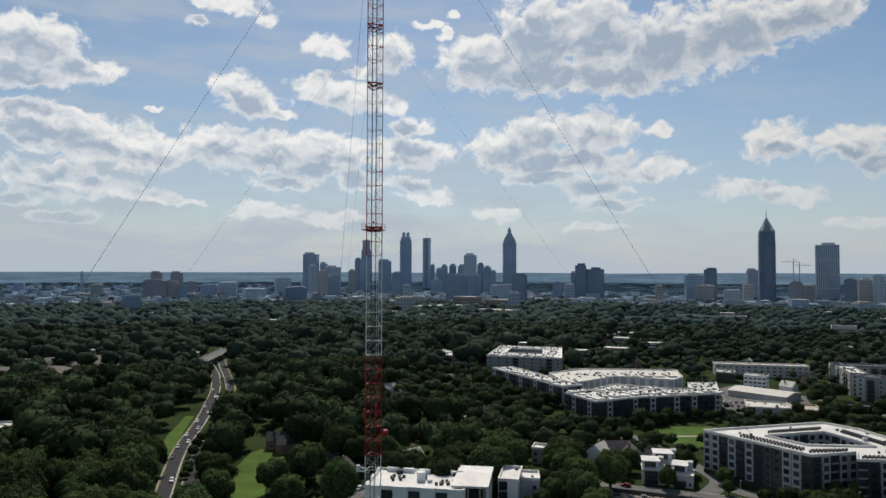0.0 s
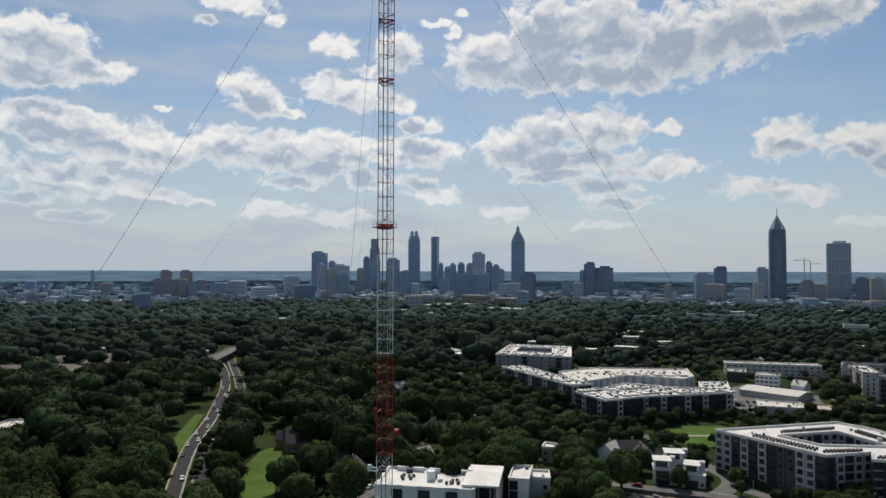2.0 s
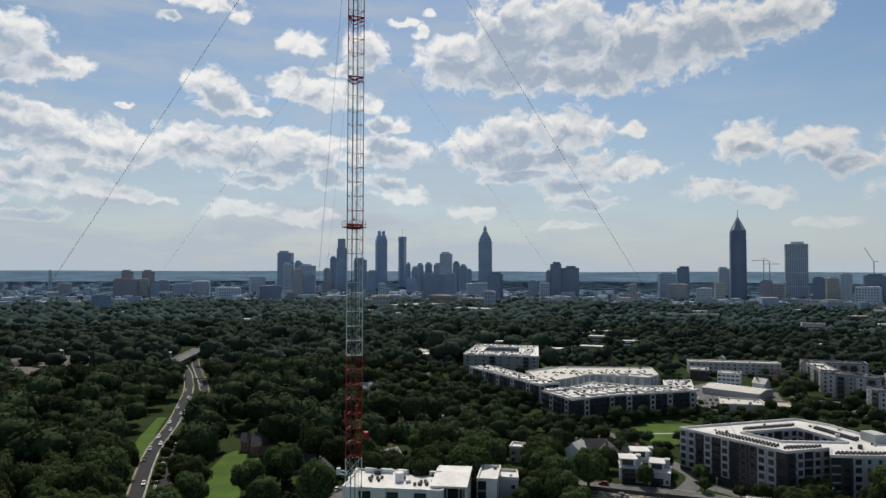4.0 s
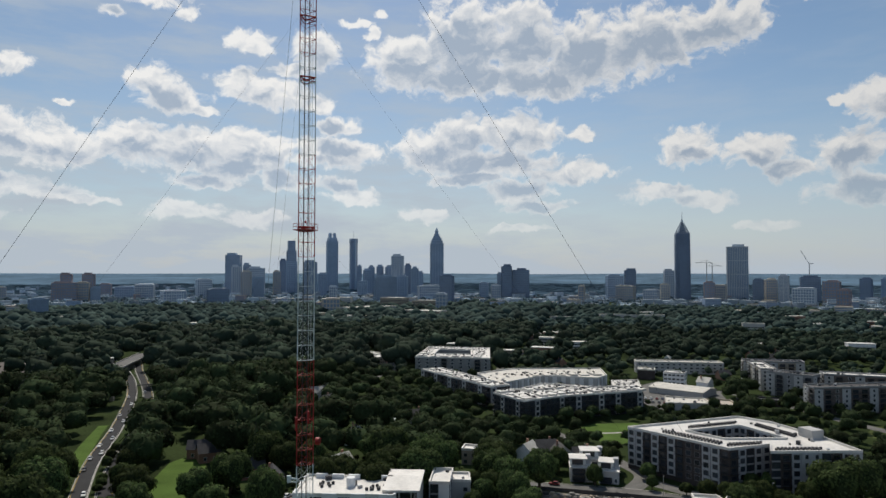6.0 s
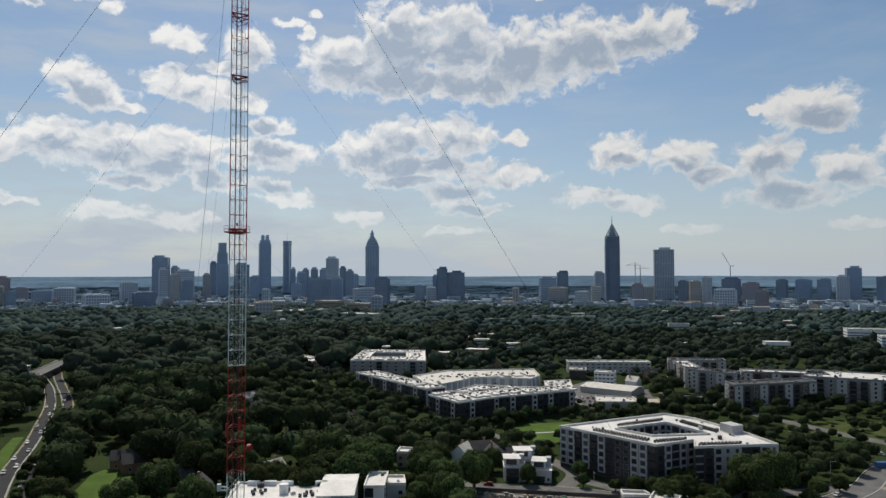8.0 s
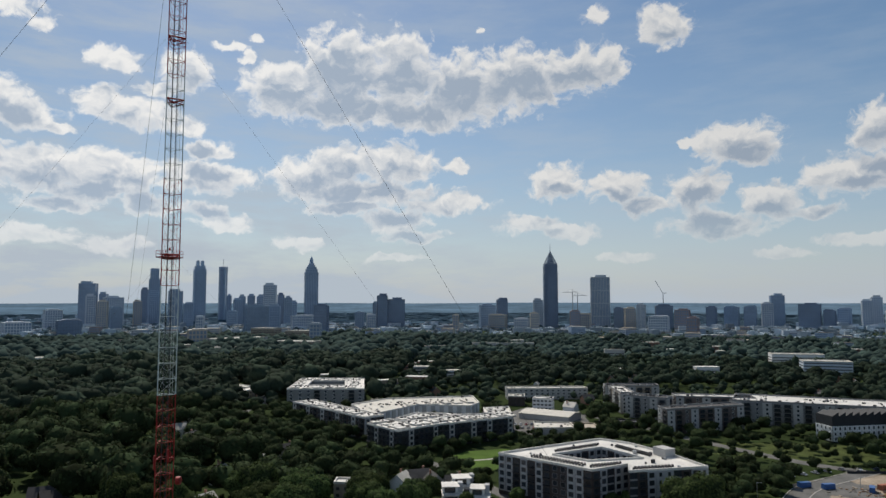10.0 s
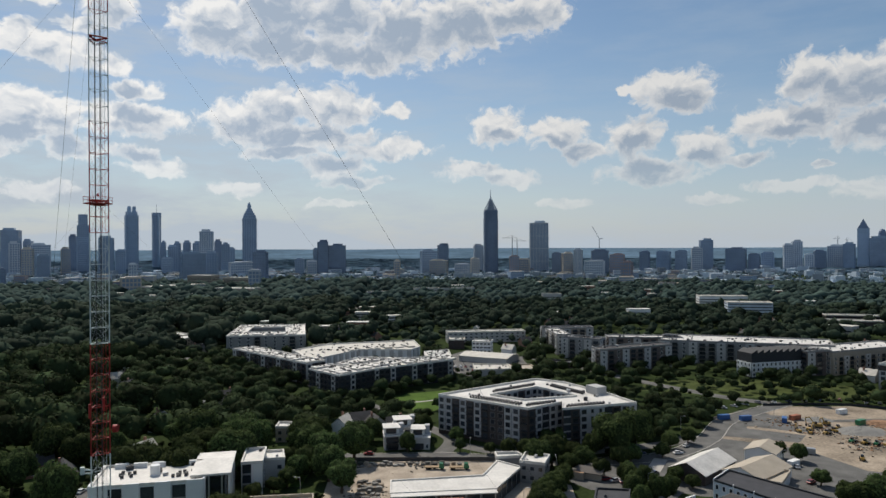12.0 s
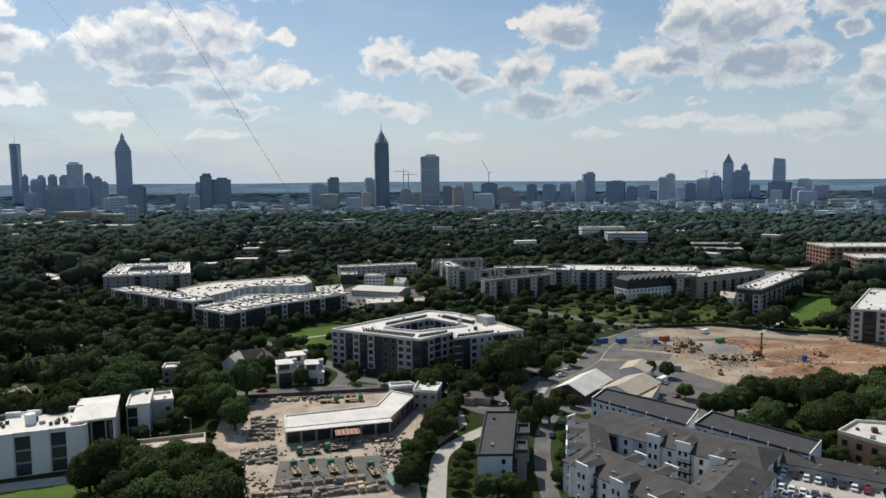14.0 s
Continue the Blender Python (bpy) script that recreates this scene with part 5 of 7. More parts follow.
def modern_house(x, y, turn, wide, tall, label):
    """A cube house: glazed storeys, a set-back top floor under an oversailing white roof, a railed terrace."""
    t = thing("house", label, "house", x, y, 0, turn)
    w, low = wide / 2, tall - 3.2
    part("wall", Build().box(-w, -4.5, -0.3, w, 5.5, low), PALE_PANEL, t)
    part("terrace", Build().box(-w - 0.25, -4.75, low, w + 0.25, 5.75, low + 0.25), ROOF_WHITE, t, "white terrace slab")
    part("upper_wall", Build().box(-w + 0.2, -1.2, low + 0.25, w - 2.6, 5.3, tall), WHITE_WALL, t)
    part("roof", Build().box(-w - 0.3, -2.8, tall, w - 2.0, 5.9, tall + 0.3), ROOF_WHITE, t, "thin oversailing white roof")
    part("stair_tower", Build().box(w - 2.4, 1.5, low + 0.25, w - 0.3, 5.0, tall + 0.9), MID_PANEL, t)
    for z in (0.5, 3.4):
        if z + 2.3 < low:
            part("glass_front", Build().box(-w * 0.82, -4.6, z, w * 0.35, -4.5, z + 2.3), GLASS_DARK, t)
            part("window", window_mesh(1.1, 1.7, FRAME_WHITE), None, t, m=pose(w * 0.7, -4.5, z + 0.2))
            part("balcony", balcony_mesh(wide * 0.5, 1.2, DARK_STEEL), None, t, m=pose(-w * 0.25, -4.6, z))
    part("glass_front", Build().box(-w * 0.8, -1.3, low + 0.5, w * 0.2, -1.2, tall - 0.4), GLASS_DARK, t)
    rail = Build().bar((-w, -4.6, low + 1.25), (w, -4.6, low + 1.25), 0.04)
    for i in range(10):
        rail.bar((-w + wide * i / 9, -4.6, low + 0.2), (-w + wide * i / 9, -4.6, low + 1.25), 0.03)
    part("terrace_rail", rail, DARK_STEEL, t)
    part("column", Build().box(-w - 0.1, -2.6, low + 0.25, -w + 0.15, -2.35, tall), WHITE_WALL, t)
    c, sn = math.cos(radians(turn)), math.sin(radians(turn))
    keep_clear([(x + c * i - sn * j, y + sn * i + c * j) for i, j in ((-w, -5), (w, -5), (w, 6), (-w, 6))], 2.5)


modern_house(-3, 311, 4, 9.5, 9.2, "modern three-storey house with white roof and dark glass")
modern_house(9, 310.5, -4, 8.5, 8.4, "modern white house with roof terrace and corner glass")
modern_house(2, 323, 6, 10.5, 9.8, "white cube house with terrace behind others")
block = building("apartment_block", "narrow pale blue four-storey block with dark roof", [(51, 187), (61, 185), (74.5, 220), (64, 222.5)], 10.5, BLUE_SIDING, ROOF_DARK, floors=3, fh=3.2, ground=0.4, patterns=["nd", "b", "", "nd"], bay=4.4,
                 style={"panel": BLUE_SIDING, "window": (1.2, 1.7), "lip_mat": CHARCOAL}, parapet=0.35, units=2, seed=42, category="apartment building")
building("stair_tower", "pale annex with balconies and dark roof beside a block", [(63.5, 190), (67, 189), (69.5, 196), (66, 197)], 9.2, GREY_WALL, ROOF_DARK, seed=43)
building("stair_tower", "pale annex with balconies and dark roof beside a block", [(68.5, 203), (72.5, 202), (75.5, 210), (71.5, 211)], 9.2, GREY_WALL, ROOF_DARK, seed=44)
gabled("warehouse", "brick warehouse with white metal gable roof", (109, 255.5), (129.5, 273), 14.5, 4.2, 7.6, DARK_BRICK, ROOF_WHITE, "warehouse")
gabled("workshop", "long shed with tan metal roof", (127, 249), (147, 263), 15, 4.6, 7.4, WHITE_WALL, ROOF_TAN, "shed")
gabled("workshop", "white shed with grey metal roof", (148, 274), (158, 285), 12, 5.2, 7.2, WHITE_WALL, ROOF_TAN, "shed")
building("workshop", "small white flat-roofed shed", [(137, 239), (148, 252), (143, 256), (132, 243)], 4.0, WHITE_WALL, ROOF_TAN, category="shed")

gabled("workshop", "small shed with umber roof beside the street", (70, 266), (78, 261), 6, 3.0, 4.4, TAN_WALL, ROOF_SHADED, "shed")
building("pavilion", "small open stall with orange roof", [(66, 262), (70, 260), (71.5, 263), (67.5, 265)], 3.0, TAN_WALL, ORANGE_BRICK, parapet=0, category="stall")

# townhouse rows and the grey-roofed apartment complex
TOWN = {"panel": BLUE_SIDING, "window": (1.1, 1.6), "lip_mat": CHARCOAL, "pair": False}


def town_row(label, fl, fr, br, bl, n):
    t = building("townhouse_row", label, [fl, fr, br, bl], 10.2, BLUE_SIDING, ROOF_DARK, floors=3, fh=3.1, ground=0.4, patterns=["d", "d", "", "d"], bay=2.6, style=TOWN, parapet=0.3, category="townhouse")
    for i in range(n + 1):
        f = i / n
        ax, ay = fl[0] + (fr[0] - fl[0]) * f, fl[1] + (fr[1] - fl[1]) * f
        bx, by = bl[0] + (br[0] - bl[0]) * f, bl[1] + (br[1] - bl[1]) * f
        d = math.hypot(bx - ax, by - ay)
        part("party_wall", Build().box(-0.25, -0.15, 0, 0.3 if 0 < i < n else d, 0.15, 10.7), WHITE_WALL, t, m=pose(ax - t.location.x, ay - t.location.y, 0, 0, 0, math.degrees(math.atan2(by - ay, bx - ax))))
    return t


town_row("row of pale blue townhouses with dark flat roofs", (106.5, 228), (124.4, 195), (136.5, 207), (116.5, 237.5), 5)
town_row("second row of pale blue townhouses with dark roofs", (127.7, 195.5), (145, 164.5), (156, 172.4), (140.2, 204.5), 6)
CX = {"panel": WHITE_WALL, "window": (1.2, 1.7), "pair": False, "rail": DARK_STEEL}
for label, p, q, w in (("four-storey apartment wing with grey hipped shingle roof and white bays", (82.5, 183), (99, 140), 16),
                       ("apartment wing with grey shingle roof closing a courtyard", (81, 174), (93, 203), 12),
                       ("long apartment wing with grey shingle roof and pale walls", (99.5, 211.5), (133, 165), 19.5),
                       ("apartment wing with grey shingle roof beside parked cars", (97, 144), (123, 163), 15)):
    gabled("apartment_wing", label, p, q, w, 9.6, 12.8, BLUE_SIDING, ROOF_GREY, "apartment building", pattern="dwbwd", floors=3, fh=3.0, bay=4.6, style=CX, hip=5.0)
gabled("apartment_wing", "low apartment wing with grey shingle roof beside parked cars", (140.5, 171), (163, 147), 6.5, 7.6, 9.8, PALE_PANEL, ROOF_GREY, "apartment building", pattern="d", floors=2, fh=3.2, bay=4.0, style=CX, hip=2.0)


def bay_tower(x, y, turn, h=11.6):
    t = thing("bay_tower", "white stair bay with rounded parapet and small windows", "bay tower", x, y, 0, turn, "white bays of the complex")
    part("wall", Build().box(-2.0, -1.6, 0, 2.0, 1.6, h), WHITE_WALL, t)
    part("cap", Build().box(-2.25, -1.85, h, 2.25, -1.3, h + 0.9), WHITE_WALL, t)
    roof = Build()
    for s in (-1, 1):
        q = [(s * 2.2, -1.3, h - 0.1), (s * 2.2, 6.0, h - 0.1), (0, 6.0, h + 0.9), (0, -1.3, h + 0.9)]
        roof.face(q if s > 0 else q[::-1])
    part("roof", roof, ROOF_GREY, t, "small gabled dormer roof")
    for k in range(3):
        for s in (-0.9, 0.9):
            part("window", window_mesh(0.9, 1.5, FRAME_WHITE), None, t, m=pose(s, -1.6, 1.6 + 3.3 * k))


for x, y, turn in ((77.5, 170.5, -69), (82, 159, -69), (86.5, 147.5, -69), (79.5, 184.5, -113), (84.5, 196, -113), (107.5, 185.5, -53), (113, 178, -53), (116, 166, -53), (94, 172, 111), (98, 162.5, 111), (90, 206, 210)):
    bay_tower(x, y, turn)
building("office_building", "orange brick office with pale flat roof", [(169.6, 180.6), (176, 164), (205, 176), (183.1, 187.4)], 9.0, ORANGE_BRICK, ROOF_CREAM, floors=2, fh=3.8, ground=0.5, patterns="d", bay=4, style={"panel": ORANGE_BRICK, "window": (1.6, 1.8), "frame": DARK_STEEL}, units=8, seed=50)

keep_clear([(62, 138), (74, 180), (84, 206), (106, 242), (120, 238), (140, 208), (160, 172), (172, 128), (100, 126)])
keep_clear([(140, 230), (163, 264), (196, 266), (190, 236), (172, 216), (158, 206)])
keep_clear([(40, 172), (72, 168), (78, 222), (62, 228), (52, 215)])
keep_clear([(148, 250), (148, 316), (180, 300), (205, 262), (232, 262), (340, 240), (330, 222), (240, 236), (205, 236)])
keep_clear([(-480, 370), (-560, 440), (-440, 500), (-400, 400)])
building("parking_deck", "pale concrete parking deck with rows of cars on top", [(115, 157), (137.2, 169.3), (155.4, 149.7), (140, 128), (118, 130)], 4.5, GREY_WALL, CONCRETE, parapet=0.5, category="parking deck")
keep_clear([(-56, 222), (-28, 222), (-28, 246), (-56, 244)])
# far institutional buildings before the city
FAR = {"band": 1.1, "panel": HAZED_PALE_STONE, "window": (3.4, 1.7), "frame": HAZED_PALE_STONE, "lip_mat": ROOF_CREAM}
for label, pl, h, wall in (
        ("broad windowless brown hall", [(-340, 1283), (-264, 1256), (-254, 1290), (-330, 1317)], 18, TAN_WALL),
        ("long white four-storey office block", [(-483, 1381), (-407, 1480), (-440, 1505), (-516, 1406)], 16, PALE_PANEL),
        ("pale office block with window bands", [(-388, 1198), (-345, 1215), (-352, 1245), (-395, 1228)], 11, PALE_PANEL),
        ("low pale office building", [(-470, 1170), (-410, 1190), (-416, 1215), (-476, 1195)], 12, PALE_PANEL),
        ("tan office block with window bands", [(-390, 1560), (-330, 1540), (-322, 1575), (-380, 1595)], 26, TAN_WALL),
        ("tan stepped office block", [(-480, 1600), (-420, 1580), (-412, 1615), (-470, 1640)], 30, TAN_WALL),
        ("low white building with small pavilion roofs", [(-57, 1273), (-5, 1290), (-8, 1304), (-60, 1287)], 9, PALE_PANEL),
        ("long low white apartment row with white roof pavilions", [(32, 1338), (151, 1345), (150, 1362), (31, 1355)], 11, PALE_PANEL),
        ("white apartment block on the wooded slope", [(436, 966), (500, 950), (506, 975), (442, 991)], 18, WHITE_WALL),
        ("white and blue apartment block with window grid", [(416, 840), (466, 824), (474, 850), (424, 866)], 19, BLUE_SIDING),
        ("dark brick apartment row among trees", [(480, 740), (545, 715), (551, 731), (486, 756)], 12, DARK_BRICK),
        ("dark apartment block with pale roof", [(455, 696), (501, 676), (508, 692), (462, 712)], 11, DARK_BRICK),
        ("white apartment block between trees", [(232, 1090), (262, 1085), (264, 1100), (234, 1105)], 15, PALE_PANEL)):
    building("office_building", label, pl, h, wall, ROOF_CREAM, floors=max(1, int(h / 3.8)), fh=3.6, ground=1.0, patterns="r", bay=7.5, style=FAR, units=4, seed=60)
for label, pl, h in (("small flat white-roofed pavilion among trees", [(-119, 381), (-107.5, 380.5), (-107, 386), (-118, 387)], 6.0), ("small white-roofed brick house among trees", [(-58, 323), (-50.5, 323), (-50, 331), (-58, 332)], 7.0),
                     ("low hall with white roof among trees", [(-247, 705), (-209, 679), (-203, 689), (-240, 716)], 6.5), ("low white hall among trees", [(-199, 647), (-188, 681), (-200, 687), (-212, 655)], 7.0),
                     ("two-storey pale apartment house among trees", [(-313, 261), (-324, 287), (-340, 282), (-330, 256)], 8.5)):
    building("pavilion", label, pl, h, TAN_WALL, ROOF_WHITE, floors=2, fh=3, patterns="d", bay=3.5, style=OFF, category="building")
for label, p, q, w in (("large low school hall with tan pitched roof", (-545, 430), (-480, 462), 30), ("school wing with grey pitched roof", (-510, 500), (-440, 520), 24), ("school wing with tan pitched roof", (-560, 480), (-500, 545), 22)):
    gabled("school_hall", label, p, q, w, 5.5, 9.5, TAN_WALL, ROOF_SHADED, "school", hip=6)

# ---- houses among the trees ----
def house_proto(wall, roof, label):
    t = thing("house", label, "house", 0, 0, -50, 0, "houses among the trees")
    b = Build().prism([(-5, -4), (5, -4), (5, 4), (-5, 4)], -0.5, 5.0, 0, top=False)
    b.face([(-5, 4, 5), (-5, -4, 5), (-5, 0, 8.3)])
    b.face([(5, -4, 5), (5, 4, 5), (5, 0, 8.3)])
    part("wall", b, wall, t)
    r = Build()
    for s in (-1, 1):
        q = [(-5.5, s * 4.5, 4.6), (5.5, s * 4.5, 4.6), (5.5, 0, 8.5), (-5.5, 0, 8.5)]
        r.face(q if s < 0 else q[::-1])
    part("roof", r, roof, t)
    part("chimney", Build().box(2, 1, 6, 3, 1.8, 9.4), BRICK, t)
    for s in (-2.2, 2.2):
        part("window", window_mesh(1.1, 1.5, FRAME_WHITE), None, t, m=pose(s, -4, 1.2))
    return t


HOUSES = [house_proto(PALE_PANEL, ROOF_GREY, "pale house with grey pitched roof"), house_proto(TAN_WALL, ROOF_GREY, "tan house with grey pitched roof"),
          house_proto(WHITE_WALL, ROOF_CREAM, "white house with pale roof"), house_proto(BRICK, ROOF_DARK, "brick house with dark roof")]
hr = random.Random(11)
spots = [(-178, 305, 40), (-130, 274, 120), (-145, 285, 30), (-239, 404, 15), (-225, 398, 100), (-110, 300, 60), (-20, 345, 20), (-12, 338, 110), (-28, 338, 70), (-2, 334, 15), (-160, 370, 30), (-120, 350, 80), (-190, 470, 10), (-170, 440, 70), (-228, 408, 60), (-218, 412, 10), (-186, 310, 20), (-122, 356, 100), (-100, 405, 40), (-205, 520, 15), (-260, 560, 70), (-330, 430, 30)]
while len(spots) < 95:
    r, a = hr.uniform(520, 1350), radians(hr.uniform(-50, 44))
    x, y = r * math.sin(a), r * math.cos(a)
    if not any(inside(x, y, p, 0) for p in CLEAR):
        spots.append((x, y, hr.uniform(0, 180)))
for x, y, turn in spots:
    copy_thing(hr.choice(HOUSES), pose(x, y, 0, 0, 0, turn))
    front = 15
    keep_clear([(x - 6, y + 6), (x - 6, y - 8), (x - 6 - x / y * front, y - front), (x + 6 - x / y * front, y - front), (x + 6, y - 8), (x + 6, y + 6)])
for t in HOUSES:
    for o in list(t.children_recursive) + [t]:
        bpy.data.objects.remove(o)
# low rooftops before the towers
low_labels = (("pale", "low pale commercial building near the city"), ("tan", "low tan commercial building near the city"), ("brick", "low brick commercial building near the city"), ("granite", "low grey commercial building near the city"))
for i in range(170):
    a = radians(hr.uniform(-51, 30))
    r = hr.uniform(1500, 2450)
    if -0.05 < a < 0.02 and r < 1900:
        continue
    w, d, h = hr.uniform(14, 42), hr.uniform(12, 24), hr.choice((6, 7, 9, 12, 15, 22))
    sty, label = hr.choice(low_labels)
    x, y = r * math.sin(a), r * math.cos(a)
    t = thing("commercial_building", label, "building", x, y, 0, math.degrees(-a) + hr.uniform(-35, 35), "low city buildings")
    part("wall", Build().box(-w / 2, -d / 2, -1, w / 2, d / 2, h), STYLES[sty][1], t)
    part("roof", Build().box(-w / 2 - 0.3, -d / 2 - 0.3, h, w / 2 + 0.3, d / 2 + 0.3, h + 0.6), hr.choice((ROOF_CREAM, ROOF_GREY, ROOF_TAN, ROOF_GREY)), t)
    b = Build()
    for k in range(int(h / 4)):
        b.box(-w * 0.47, -d / 2 - 0.1, 1.5 + 4 * k, w * 0.47, -d / 2, 3.3 + 4 * k)
    if b.f:
        tagged(part("window_band", b, HAZED_GLASS, t, "rows of dark windows"), kind="stuff")
    keep_clear([(x - w * 0.5, y - d), (x + w * 0.5, y - d), (x + w * 0.5, y + d * 0.6), (x - w * 0.5, y + d * 0.6)])

# the city's fabric out to the horizon, too fine to tell apart
blocks = Build()
fr = random.Random(77)
for i in range(1500):
    a = radians(fr.choice((fr.uniform(-54, -4), fr.uniform(-54, -4), fr.uniform(-4, 30), fr.uniform(20, 50))))
    r = fr.uniform(1750, 3300) if a < -0.35 else fr.uniform(1800, 2700)
    w, d, h = fr.uniform(8, 34), fr.uniform(8, 20), fr.choice((4, 5, 6, 8, 11, 16))
    x, y = r * math.sin(a), r * math.cos(a)
    z = land_height(r)
    if a < 0 or fr.random() < 0.6:
        blocks.box(-w / 2, -d / 2, z - 3, w / 2, d / 2, z + h + 2, 0, pose(x, y, 0, 0, 0, math.degrees(-a) + fr.uniform(-40, 40)))
solid("city_blocks", blocks, HAZED_BLOCKS, "hazy low buildings spread out to the horizon", "city blocks", "stuff")
# pale roofs and small blocks between the trees
pale = [("pale", PALE_PANEL), ("white", WHITE_WALL), ("tan", TAN_WALL), ("brick", BRICK)]
for i in range(60):
    a = radians(fr.uniform(-48, 46))
    r = fr.uniform(620, 1500)
    x, y = r * math.sin(a), r * math.cos(a)
    if any(inside(x, y, p, 0) for p in CLEAR):
        continue
    w, d, h = fr.uniform(10, 30), fr.uniform(9, 14), fr.choice((7, 9, 11, 13))
    nm, wall = fr.choice(pale)
    t = thing("low_block", nm + " flat-roofed block standing between trees", "building", x, y, 0, math.degrees(-a) + fr.uniform(-30, 30), "small blocks between trees")
    part("wall", Build().box(-w / 2, -d / 2, -0.5, w / 2, d / 2, h), wall, t)
    part("roof", Build().box(-w / 2 - 0.3, -d / 2 - 0.3, h, w / 2 + 0.3, d / 2 + 0.3, h + 0.5), fr.choice((ROOF_WHITE, ROOF_CREAM, ROOF_CREAM)), t)
    for k in range(int(h / 3.3)):
        part("window_band", Build().box(-w * 0.45, -d / 2 - 0.08, 0, w * 0.45, -d / 2, 1.4), GLASS_DARK, t, m=pose(0, 0, 1.2 + 3.3 * k))
    keep_clear([(x - w * 0.6, y - 16), (x + w * 0.6, y - 16), (x + w * 0.6, y + d), (x - w * 0.6, y + d)])

# ---- the guyed radio mast ----
MAST_X, MAST_Y, MAST_H, SIDE = -48.2, 111.7, 200.0, 2.75
mast = thing("radio_mast", "tall red and white guyed lattice radio mast", "radio mast", MAST_X, MAST_Y, 0, 23.4 + 12)
rad = SIDE / math.sqrt(3)
legs = [(rad * math.cos(radians(a)), rad * math.sin(radians(a))) for a in (210, 330, 90)]
edges = [58.0 + 17.4 * k for k in range(-4, 10)]
for k, z0 in enumerate(edges[:-1]):
    z1 = min(edges[k + 1], MAST_H)
    z0 = max(z0, 0.0)
    if z1 <= z0:
        continue
    paint = MAST_RED if k % 2 == 0 else MAST_WHITE
    for x, y in legs:
        part("leg", Build().bar((x, y, z0), (x, y, z1), 0.085, 0, 8), paint, mast)
    b = Build()
    n = round((z1 - z0) / 2.57)
    for i in range(n):
        z, zn = z0 + (z1 - z0) * i / n, z0 + (z1 - z0) * (i + 1) / n
        for j in range(3):
            (ax, ay), (bx, by) = legs[j], legs[(j + 1) % 3]
            b.bar((ax, ay, z), (bx, by, z), 0.05)
            b.bar((ax, ay, z), (bx, by, zn), 0.016)
            b.bar((bx, by, z), (ax, ay, zn), 0.016)
    tagged(part("bracing", b, paint, mast, "horizontal bars and thin crossed rods"), kind="stuff")
    part("ladder", Build().bar((0.55, -0.35, z0), (0.55, -0.35, z1), 0.03).bar((0.95, -0.35, z0), (0.95, -0.35, z1), 0.03), paint, mast)
for i, dx in enumerate((-0.42, -0.34, 0.30, 0.42)):
    part("feed_line", Build().bar((dx, -0.2, 0), (dx, -0.2, MAST_H - 20), 0.04, 0, 6), DARK_STEEL, mast, "black feed cable")
for z in (97.8, 123.5, 134.0, 169.0):
    b = Build()
    for j in range(3):
        (ax, ay), (bx, by) = legs[j], legs[(j + 1) % 3]
        b.bar((ax, ay, z), (bx, by, z), 0.13, 0, 6).bar((ax, ay, z - 0.7), (bx, by, z - 0.7), 0.07)
        b.bar((ax, ay, z), ((ax + bx) / 2, (ay + by) / 2, z - 0.7), 0.06).bar((bx, by, z), ((ax + bx) / 2, (ay + by) / 2, z - 0.7), 0.06)
    part("ring_frame", b, MAST_RED, mast, "heavy frame where the guys are fixed")
deck = Build().prism([(2.1 * math.cos(math.tau * i / 6), 2.1 * math.sin(math.tau * i / 6)) for i in range(6)], 97.3, 97.45)
deck.sheet([(2.1 * math.cos(math.tau * i / 6), 2.1 * math.sin(math.tau * i / 6)) for i in range(6)], 97.3)
part("platform", deck, MAST_RED, mast, "steel work platform")
rail = Build()
for i in range(6):
    a, c = math.tau * i / 6, math.tau * (i + 1) / 6
    for z in (97.9, 98.4):
        rail.bar((2.1 * math.cos(a), 2.1 * math.sin(a), z), (2.1 * math.cos(c), 2.1 * math.sin(c), z), 0.03)
    rail.bar((2.1 * math.cos(a), 2.1 * math.sin(a), 97.3), (2.1 * math.cos(a), 2.1 * math.sin(a), 98.4), 0.04)
part("platform_rail", rail, MAST_RED, mast)
part("warning_lamp", loft([ring(8, 0.16, 98.5), ring(8, 0.2, 98.8), ring(8, 0.06, 99.0)]), MAST_RED, mast)
dish = Build()
for k in range(2):
    dish.bar((1.75, -1.2, 61.9 + 0.0), (2.3, -1.6, 61.9), 0.62 - 0.1 * k, 0, 14)
part("drum_antenna", dish, MAST_RED, mast, "round red microwave drum")
part("antenna_panel", Build().box(-1.75, -1.35, 64.0, -1.45, -1.0, 66.2), MAST_RED, mast)
part("antenna_panel", Build().box(0.2, -1.6, 65.0, 0.5, -1.2, 67.0), MAST_RED, mast)
arm = Build().bar((-2.9, -1.2, 56.4), (-1.2, -0.8, 55.8), 0.16).bar((-2.9, -1.2, 55.8), (-1.2, -0.8, 55.3), 0.12).box(-3.0, -1.5, 55.6, -2.4, -1.0, 56.7)
part("side_arm", arm, MAST_WHITE, mast, "bracket arm with equipment box")
part("base_block", Build().box(-1.6, -1.6, -0.3, 1.6, 1.6, 0.9), CONCRETE, mast, "concrete footing")
